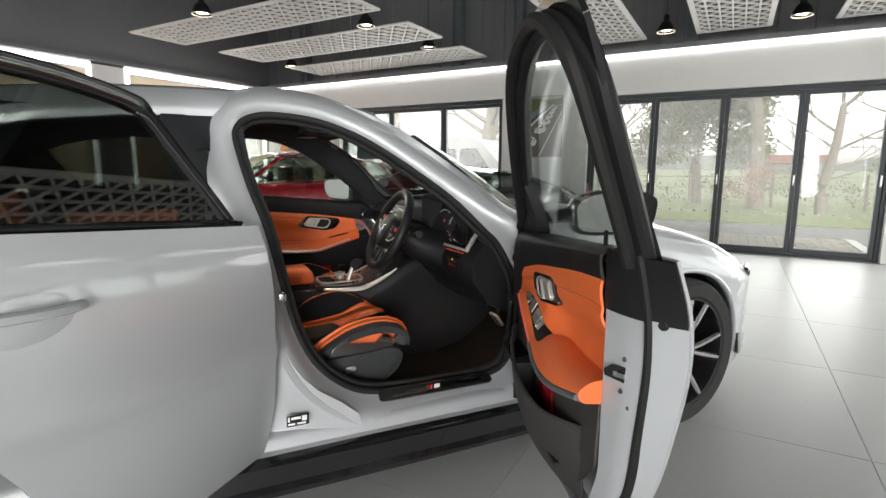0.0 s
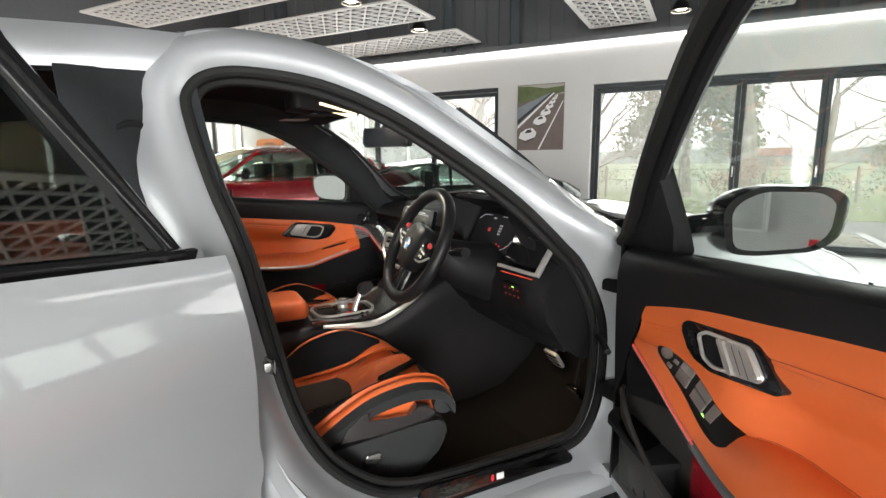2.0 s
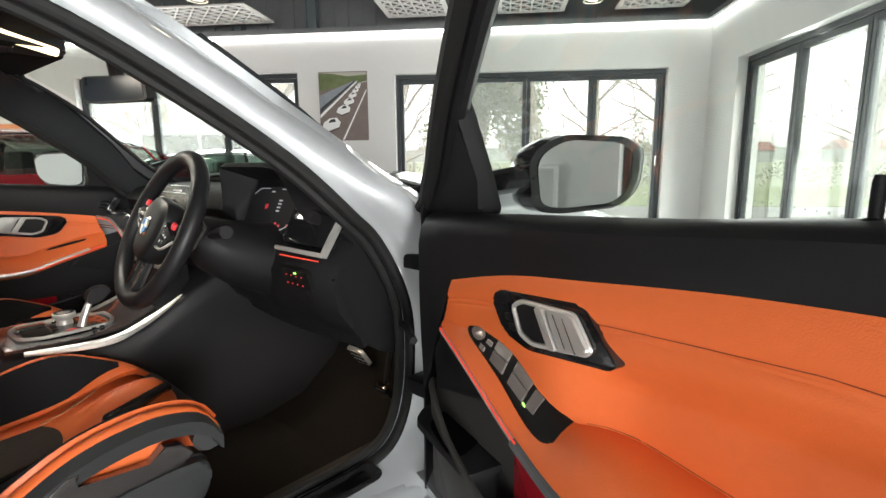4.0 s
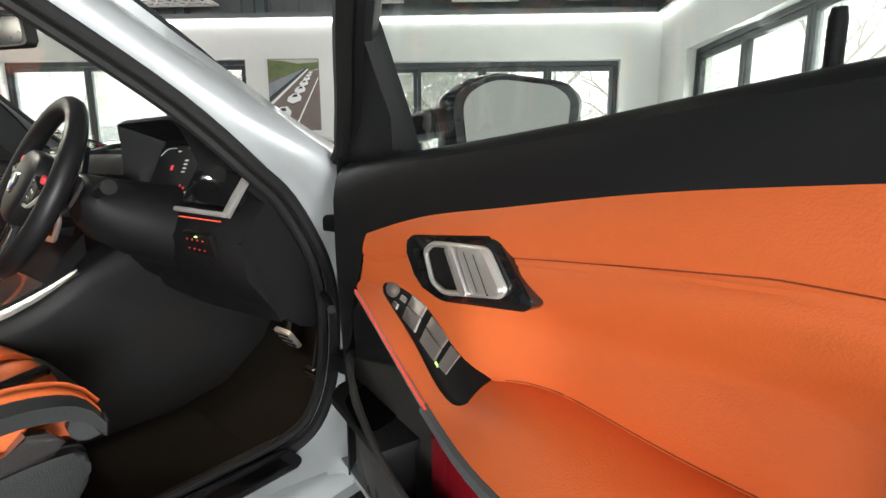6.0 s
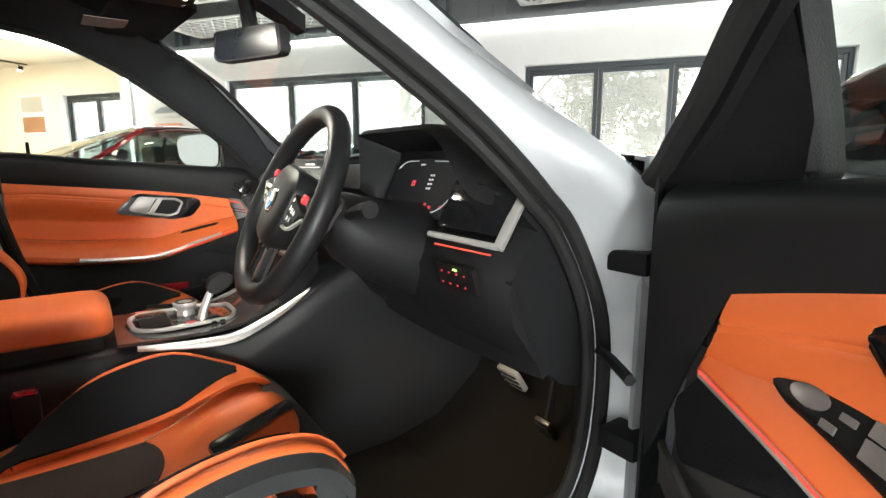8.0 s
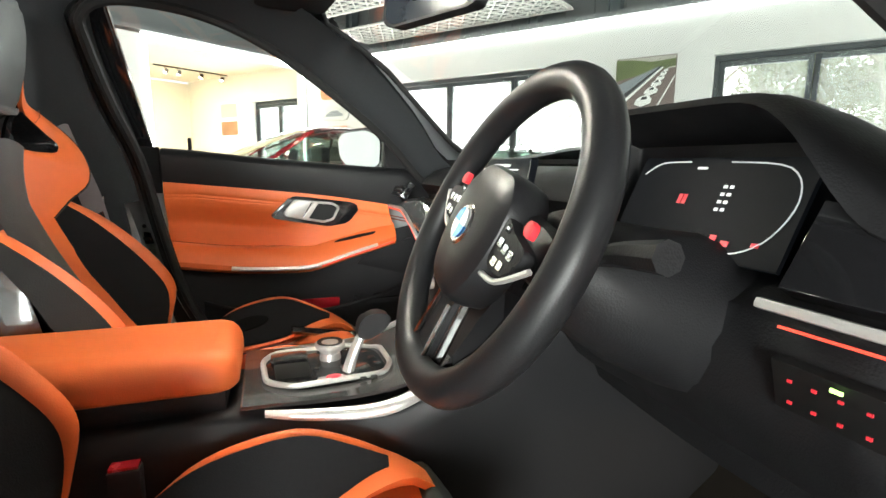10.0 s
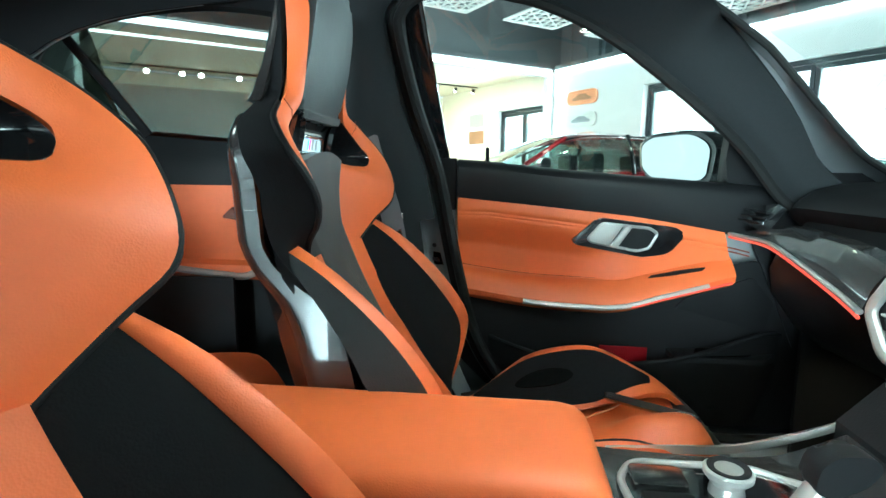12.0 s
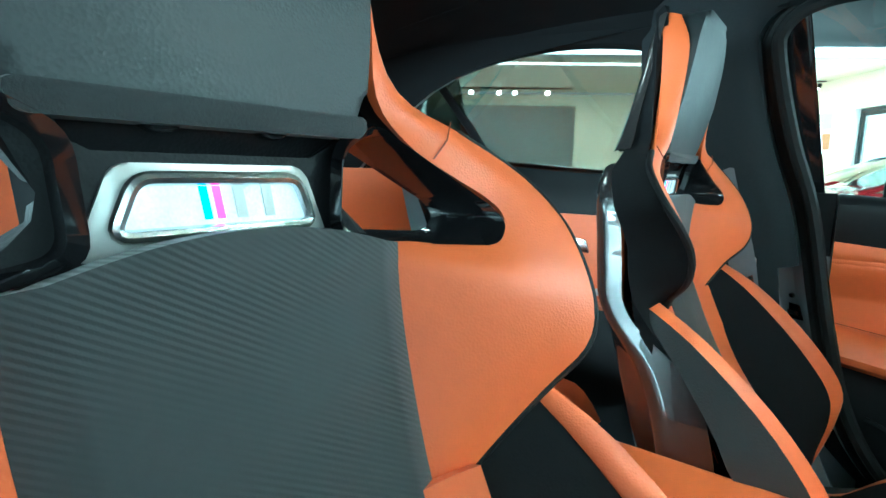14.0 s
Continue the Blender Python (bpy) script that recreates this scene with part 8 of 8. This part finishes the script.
def strip(c1, c2, thick, n=10, bulge=0.0):
    """A padded strip between two space curves with as many points each; bulge lifts its middle along x."""
    k = len(c1) - 1

    def f(a, b):
        i = min(k, int(round(a * k)))
        p = c1[i].lerp(c2[i], b)
        return p + Vector((bulge * math.sin(math.pi * b), 0, 0))
    g = [f(0.5, .45), f(0.5, .55), f(min(1, .5 + 1.01 / k), .5), f(max(0, .5 - 1.01 / k), .5)]
    face = (g[2] - g[3]).cross(g[1] - g[0])
    return sheet(f, k, n, thick if face.x > 0 else -thick)


def bucket_seat(yc, out, lean=0.0, ahead=0.0, aside=0.0):
    """A carbon-shelled bucket seat at y = yc; out: the side of its door (-1 right, 1 left); lean sets its back more upright."""
    M = Matrix.Translation((0, yc, 0))

    def put(name, bm, material, parent, label="", **kw):
        bmesh.ops.transform(bm, matrix=M, verts=bm.verts)
        for v in bm.verts:
            up = min(1, max(0, (v.co.z - .56) / .25))
            v.co.x += lean * max(0, v.co.z - .86) + ahead * up
            v.co.y += aside * up
        return part(name, bm, material, parent, label, **kw)

    # carbon shell behind
    SW = curve1([(.42, .245), (.62, .232), (.80, .218), (.92, .222), (1.00, .215), (1.06, .145), (1.12, .108), (1.235, .095)])
    SB = curve1([(.42, -.10), (.70, -.215), (.90, -.285), (1.05, -.318), (1.235, -.326)])
    SF = curve1([(.42, .02), (.55, -.05), (.70, -.095), (.77, -.130), (.83, -.205), (.90, -.232), (.95, -.248), (1.02, -.278), (1.10, -.305), (1.235, -.316)])

    def shell(a, b):
        z, s = lerp(.42, 1.235, a), 2 * b - 1
        return Vector((lerp(SB(z), SF(z), max(0, abs(s) - .45) / .55), SW(z) * min(1, abs(s) * 1.35) ** .8 * (1 if s > 0 else -1), z))

    def hole_free(bm):
        bad = [f for f in bm.faces if .955 < f.calc_center_median().z < 1.048 and .055 < abs(f.calc_center_median().y) < .200]
        bmesh.ops.delete(bm, geom=bad, context="FACES")
        return bm
    seat = put("front_seat", hole_free(sheet(shell, 84, 60, -.010)), M_CARBON, car, "driver's bucket seat in orange and black leather with a carbon shell" if out < 0 else "passenger bucket seat in orange and black leather with a carbon shell", sharp=50)

    CW = curve1([(.46, .084), (.70, .079), (.80, .082), (.88, .090), (.965, .096), (.985, .098)])

    def centre(a, b):
        s = 2 * b - 1
        z = lerp(.455, .984 - .018 * s * s, a)
        y = CW(z) * s
        return Vector((front_x(y, z) - .003 + .003 * (1 - s ** 8) - .012 * max(0, (abs(s) - .95) / .05) ** 2, y, z))
    put("backrest_centre", sheet(centre, 30, 40, .02), M_RIBBED, seat, "ribbed charcoal backrest centre")

    for s in (-1, 1):
        put("centre_piping", sweep([Vector((front_x(CW(z), z) + .001, s * (CW(z) + .0015), z)) for z in [lerp(.79, .966, i / 14) for i in range(15)]], .0024, 6), M_BLACK, seat)

    def low_back(a, b):
        s = 2 * b - 1
        z = lerp(.44, .815, a)
        return Vector((XC(z) - .006 + .016 * abs(s) ** 3, .128 * s, z))
    put("backrest_lower_side", sheet(low_back, 14, 12, .02), M_ORANGE, seat, "orange leather beside the backrest centre")
    for s in (-1, 1):
        def on(y, z, dx=0.0):
            return Vector((front_x(y, z) + dx, s * (y * .975 if y > .125 else y), z))
        inner = along([on(.090, 1.232, -.030), on(.098, 1.19, -.012), on(.100, 1.12, -.006), on(.100, 1.062), on(.132, 1.033), on(.166, 1.013), on(.192, .995), on(.198, .981),
                       on(.184, .963), on(.150, .964), on(.097, .965), on(.094, .92), on(.091, .88), on(.085, .83), on(.080, .792)])
        outer = along([on(.096, 1.238, -.056), on(.106, 1.20, -.046), on(.110, 1.13, -.034), on(.137, 1.070, -.012), on(.185, 1.046), on(.225, 1.026), on(.246, 1.006), on(.254, .980),
                       on(.246, .955), on(.236, .930), on(.230, .908), on(.219, .886), on(.185, .857), on(.130, .812), on(.098, .789)])
        put("shoulder_wing", strip(inner, outer, .010, 10, .006), M_ORANGE, seat, "orange leather shoulder wing", sharp=60)
        rear = along([on(.094, 1.240, -0.060), on(.104, 1.20, -0.061), on(.112, 1.13, -0.058), on(.142, 1.066, -0.044), on(.19, 1.040, -0.042), on(.230, 1.020, -0.051), on(.252, 1.000, -0.058), on(.260, .975, -0.068),
                      on(.254, .950, -0.075), on(.250, .925, -0.080), on(.246, .900, -0.082), on(.240, .868, -.072), on(.236, .838, -.062), on(.232, .812, -.050), on(.226, .790, -.040)])
        lip = [p + Vector((-.006, s * .005, -.002)) for p in outer]
        put("wing_side", strip(lip, rear, .015, 6), M_ALCANT, seat, "black cloth outer side of the wing", sharp=60)
        put("wing_piping", sweep([p + Vector((-.003, s * .002, -.002)) for p in outer[16:]], .0045, 8), M_BLACK, seat)
        put("strap_seam", sweep([on(.150, 1.024, .004), on(.163, 1.038, .0075), on(.178, 1.052, .002)], .0006, 6), M_SEAM_CREASE, seat)
        # tunnel of the belt opening
        hole = rounded([(.070, 1.030), (.100, 1.046), (.190, .992), (.197, .978), (.184, .962), (.110, .966), (.066, .975)], .012)
        front = [on(y, z, .002) for y, z in hole]
        mid = [on(lerp(y, .13, .10), lerp(z, 1.0, .10), -.004) for y, z in hole]
        back_ = [on(lerp(y, .13, .16), lerp(z, 1.0, .16), -.055) for y, z in hole]
        rim = [on(lerp(y, .13, -.03), lerp(z, 1.0, -.06), -.006) for y, z in hole]
        put("belt_opening", ring_faces(bmesh.new(), [rim, front, mid, back_], closed_v=True), M_GLOSS, seat, "gloss black tunnel of the belt opening")
        # lower bolster fin
        ridge = along([Vector((x, s * y, z)) for x, y, z in ((-.188, .205, .858), (-.125, .214, .820), (-.045, .216, .752), (.012, .218, .687), (.035, .220, .645), (.037, .222, .610), (.030, .224, .570), (.018, .226, .530), (.0, .228, .48))], 3)
        root = along([Vector((XC(z) + .004 + RAMP(y) * .5, s * y, z)) for y, z in ((.150, .824), (.104, .784), (.094, .715), (.102, .650), (.108, .610), (.114, .570), (.118, .530), (.120, .50), (.122, .46))], 3)
        TH = [lerp(.80, .93, i / (len(ridge) - 1)) for i in range(len(ridge))]
        split = [r.lerp(p, t) for r, p, t in zip(root, ridge, TH)]
        put("lower_bolster", strip(root, split, .015, 8, .004), M_ALCANT, seat, "black cloth lower bolster", sharp=60)
        crest = [p + Vector((-.012, s * .012, -.003)) for p in ridge]
        put("bolster_stripe", ring_faces(bmesh.new(), [[p + Vector((-.004, 0, 0)) for p in split], [p + Vector((.004, 0, 0)) for p in split], [p.lerp(q, .5) + Vector((.006, 0, 0)) for p, q in zip(split, ridge)], [p + Vector((.002, 0, 0)) for p in ridge], crest]), M_ORANGE, seat, "orange leather bolster stripe", sharp=70)
        rearl = []
        for i, p in enumerate(ridge):
            k = min(1, .12 + i / 8)
            rearl.append(Vector((p.x - .016 + k * (.035 * (1 - i / len(ridge)) - .059), lerp(p.y, s * .248, k), p.z - .006 - .039 * k)))
        put("bolster_side", strip([p + Vector((.001, s * -.001, 0)) for p in crest], rearl, .012, 8), M_SIDEGREY, seat, "dark grey leather outer bolster", sharp=60)
        # cushion bolster: black inner face, orange ridge, grey outer side
        AR = ARCH_OUT if s == out < 0 else ARCH_IN
        xs = [lerp(.03, .485, i / 24) for i in range(25)]
        wide = .030 if s == out else .016
        r_in = [Vector((x, s * (.198 - wide / 2 + .012 * (s == out)), AR(x) - .003)) for x in xs]
        r_out = [Vector((x, s * (.198 + wide / 2 + .012 * (s == out)), AR(x) - .003)) for x in xs]
        foot = [Vector((x, s * lerp(.118, .150, max(0, (x - .30) / .185)), min(CUSH(x) + .004, AR(x)))) for x in xs]
        flank = [Vector((x, s * .243, min(AR(x) - .006, max(.45, AR(x) - .046)))) for x in xs]
        put("cushion_bolster", strip(foot, r_in, .012, 8, .0), M_ORANGE, seat, "orange leather cushion bolster", sharp=60)
        lo_, hi_ = [], []
        for i in range(21):
            x = lerp(.045, .415, i / 20)
            k = max(0, (x - .30) / .115) ** 1.6
            p = Vector((x, s * lerp(.118, .150, max(0, (x - .30) / .185)), min(CUSH(x) + .004, AR(x))))
            q = Vector((x, s * (.198 - wide / 2 + .012 * (s == out)), AR(x) - .003))
            up = Vector((0, -s * .004, .005))
            lo_.append(p.lerp(q, lerp(.06, .50, k)) + up)
            hi_.append(p.lerp(q, lerp(.97, .80, k)) + up)
        if s == out:
            def on_face(a, b, c):
                p = Vector((a, s * .118, CUSH(a) + .004))
                q = Vector((a, s * (.210 - wide / 2), AR(a) - .003))
                return p.lerp(q, b) + Vector((0, -s * .6, .8)) * (.0172 + c)
            # no hole: the slot's darkness is a thin black oval on the face
            oval = [(.205 + .058 * math.cos(t), .52 + .15 * math.sin(t)) for t in [i * math.pi / 9 for i in range(18)]]
            put("bolster_slot", prism(oval, on_face, .002), M_DEEP, seat, "flat black oval painting the shade of a slot in the bolster")
        put("bolster_inset", strip(lo_, hi_, .010, 8, .0), M_ALCANT, seat, "black cloth inset of the cushion bolster", sharp=60)
        put("cushion_stripe", ring_faces(bmesh.new(), [r_in, [p.lerp(q, .3) + Vector((0, 0, .006)) for p, q in zip(r_in, r_out)], [p.lerp(q, .7) + Vector((0, 0, .006)) for p, q in zip(r_in, r_out)], r_out, [p + Vector((0, s * .004, -.012)) for p in r_out]]), M_ORANGE, seat, "orange leather stripe over the bolster", sharp=70)
        put("cushion_side", ring_faces(bmesh.new(), [[p + Vector((0, 0, -.001)) for p in r_out], [p.lerp(q, .5) + Vector((0, s * .012, .006)) for p, q in zip(r_out, flank)], flank, [p + Vector((0, -s * .02, -.004)) for p in flank]]), M_SIDEGREY if s == out else M_ORANGE, seat, "dark grey leather cushion side" if s == out else "orange leather cushion side", sharp=60)
        # carbon frame under the bolster with its slot
        bar = [(.165, .455), (.185, .490), (.225, .520), (.245, .522), (.235, .497), (.350, .487), (.375, .512), (.405, .505), (.425, .480), (.405, .462), (.30, .455)]
        put("carbon_frame", prism(bar, lambda a, b, c: Vector((a, s * (.226 + c), b - (.006 if s == out else 0))), .022, bev=.004), M_CARBON, seat, "glossy carbon frame under the bolster")
        put("slot_lining", prism([(.19, .462), (.235, .525), (.375, .528), (.40, .462)], lambda a, b, c: Vector((a, s * (.205 + c), b)), .012), M_ORANGE, seat, "orange lining behind the slot")

    # head
    ho = rounded([(-.093, 1.035), (.093, 1.035), (.099, 1.10), (.094, 1.20), (.070, 1.243), (-.070, 1.243), (-.094, 1.20), (-.099, 1.10)], .034, 6)
    put("headrest", prism(ho, lambda a, b, c: Vector((XC(b) - .055 + c - .004 * (a / .09) ** 2, a, b)), .056, bev=.011, seg=5), M_HEADGREY, seat, "charcoal leather headrest", sharp=60)
    put("headrest_band", prism(rounded([(-.088, 1.0345), (.088, 1.0345), (.092, 1.048), (-.092, 1.048)], .006), lambda a, b, c: Vector((XC(b) - .030 + c, a, b)), .0318, bev=.002), M_FABRIC, seat, "perforated band under the headrest")
    put("headrest_plate", prism([(-.075, 1.020), (.075, 1.020), (.082, 1.046), (-.082, 1.046)], lambda a, b, c: Vector((-.298 + c + (b - 1.02) * .6, a, b)), .012, bev=.003), M_BLACK, seat, "black plate under the headrest")
    for y in (-.030, .030):
        put("plate_clip", prism([(y + .011 * math.cos(t), 1.040 - .009 * math.sin(t)) for t in [i * math.pi / 8 for i in range(9)]], lambda a, b, c: Vector((-.276 + c, a, b)), .008, bev=.001), M_GLOSS, seat, "small half-round clip")
    mount = [(-.085, 1.040), (-.060, 1.018), (.060, 1.018), (.085, 1.040), (.100, 1.040), (.075, 1.005), (.078, .990), (.110, .970), (.085, .962), (-.085, .962), (-.110, .970), (-.078, .990), (-.075, 1.005), (-.100, 1.040)]
    bm = prism(mount, lambda a, b, c: Vector((-.300 + c, a, b)), .026, bev=.004)
    put("badge_mount", bm, M_BLACK, seat, "black plastic badge mount", sharp=50)
    put("badge_surround", prism(rounded([(-.070, .972), (-.052, 1.017), (.052, 1.017), (.070, .972)], .008), lambda a, b, c: Vector((-.280 + c, a, b)), .008, bev=.002), M_SATIN, seat, "satin grey badge surround")
    put("badge_frame", sweep([Vector((-.268, y, z)) for y, z in rounded([(-.055, .983), (-.044, 1.010), (.044, 1.010), (.055, .983)], .008)], .0035, 8, True, up=(1, 0, 0)), M_CHROME, seat, "silver badge frame")
    plate = put("lit_badge", prism(rounded([(-.052, .985), (-.042, 1.009), (.042, 1.009), (.052, .985)], .005), lambda a, b, c: Vector((-.274 + c, a, b)), .004), M_BADGE_LIT, seat, "lit silver badge")
    for y0, y1, m2 in ((.007, .011, M_BADGE_BLUE), (.000, .004, M_BADGE_RED), (-.013, -.007, M_SATIN), (-.030, -.024, M_SATIN)):
        put("badge_stripe", prism([(y0, .989), (y0 + .003, 1.006), (y1 + .003, 1.006), (y1, .989)], lambda a, b, c: Vector((-.2699 + c, -a, b)), .001), m2, plate)

    # cushion: orange pad with a raised middle at the front, dark centre panel
    def cush(a, b):
        x, s = lerp(-.06, .495, a), 2 * b - 1
        y = lerp(.150, .185, max(0, (x - .2) / .3)) * s
        hump = .038 * math.exp(-(y / .045) ** 2) * max(0, min(1, (x - .27) / .08)) * max(0, min(1, (.50 - x) / .05))
        trough = -.010 * math.exp(-((abs(y) - .11) / .05) ** 2) * max(0, min(1, (x - .25) / .1))
        return Vector((x - .10 * y * y, y, CUSH(x) + hump + trough))
    put("seat_cushion", sheet(cush, 44, 32, .05), M_ORANGE, seat, "orange leather seat cushion", sharp=60)

    def cush_c(a, b):
        s = 2 * b - 1
        x = lerp(-.03, .265 - .02 * s * s, a)
        return Vector((x, lerp(.098, .070, a) * s, CUSH(x) + .004))
    put("cushion_centre", sheet(cush_c, 14, 10, .012), M_SUEDE, seat, "dark brown suede cushion centre")
    for s in (-1, 1):
        seam = [Vector((x, s * y, CUSH(x) + z)) for x, y, z in ((.245, .072, .005), (.30, .092, .004), (.345, .118, .002), (.38, .150, .004))]
        put("cushion_seam", sweep(smoothed(seam, 4), .0018, 6), M_RUST, seat)
        d = Vector((.150, s * -.085, 0)).normalized()
        n = Vector((0, s * .62, .78)).normalized()
        w = n.cross(d)
        if s != out:
            continue
        c0 = Vector((.392, s * .062, CUSH(.392) + .013))
        put("carbon_insert", prism(rounded([(-.085, -.012), (.085, -.010), (.085, .010), (-.085, .012)], .008), lambda a, b, c: c0 + d * a + w * b + n * c, .014, bev=.004), M_CARBON, seat, "glossy carbon insert in the cushion")
    nose = [Vector((.478 - .10 * y * y - .10 * max(0, abs(y) - .15), y, .474)) for y in [lerp(-.215, .215, i / 12) for i in range(13)]]
    put("front_lip", sweep(nose, .030, 12, flat=.9), M_SIDEGREY, seat, "dark grey leather cushion front")
    # base
    base = [(.02, .25), (.04, .40), (.10, .450), (.40, .462), (.455, .455), (.46, .40), (.38, .30), (.34, .25)]
    put("seat_base", prism(rounded(base, .025), lambda a, b, c: Vector((a, -.228 + c, b)), .456, bev=.01), M_BLACK, seat, "black plastic seat base")
    side = rounded([(.05, .30), (.07, .39), (.13, .440), (.40, .458), (.455, .450), (.45, .385), (.37, .32)], .025)
    trim = put("base_side", prism(side, lambda a, b, c: Vector((a, out * (.226 + c), b)), .028, bev=.010, seg=3), M_SIDEGREY, seat, "dark grey seat side trim")
    for x0, w in ((.150, .034), (.215, .052)):
        put("seat_switch", prism(rounded([(x0, .384), (x0 + w * .8, .388), (x0 + w, .398), (x0 + w * .9, .414), (x0 + .010, .412)], .005), lambda a, b, c: Vector((a, out * (.252 + c), b)), .014, bev=.003), M_CHROME, trim, "silver seat switch")
    put("buckle", box(bmesh.new(), .06, .10, -out * .262, -out * .238, .47, .545, bev=.004), M_BLACK, seat, "black belt buckle")
    put("buckle_button", box(bmesh.new(), .062, .098, -out * .260, -out * .240, .545, .550, bev=.001, seg=1), M_REDCAR, seat, "red buckle button")
    return seat


bucket_seat(-.428, -1, 0, .022, -.014)
bucket_seat(.288, 1, .24, .020)

# ---- floor tiles, nearest to the car first
floor = bpy.data.objects["floor"]
TP, TQ = 1.08, 1.22
bm = bmesh.new()
box(bm, 0.0013, TP - 0.0013, 0.0013, TQ - 0.0013, -0.012, 0.0, bev=0.0008, seg=1)
tile_mesh = link(bm, "tile", M_TILE, floor)
first = True
for i in range(-8, 5):
    for j in range(-2, 12):
        p, q = 1.93 + i * TP, -2.45 + (j - 1) * TQ
        if p < P_BACK - 0.3 or p + TP > P_WALL + 0.95 or q + TQ > 11.6 or q < Q_RIGHT - 1.3:
            continue
        if first:
            o, first = tile_mesh, False
        else:
            o = new("tile", tile_mesh.data)
            o.parent = floor
        o.location = (p, q, 0)
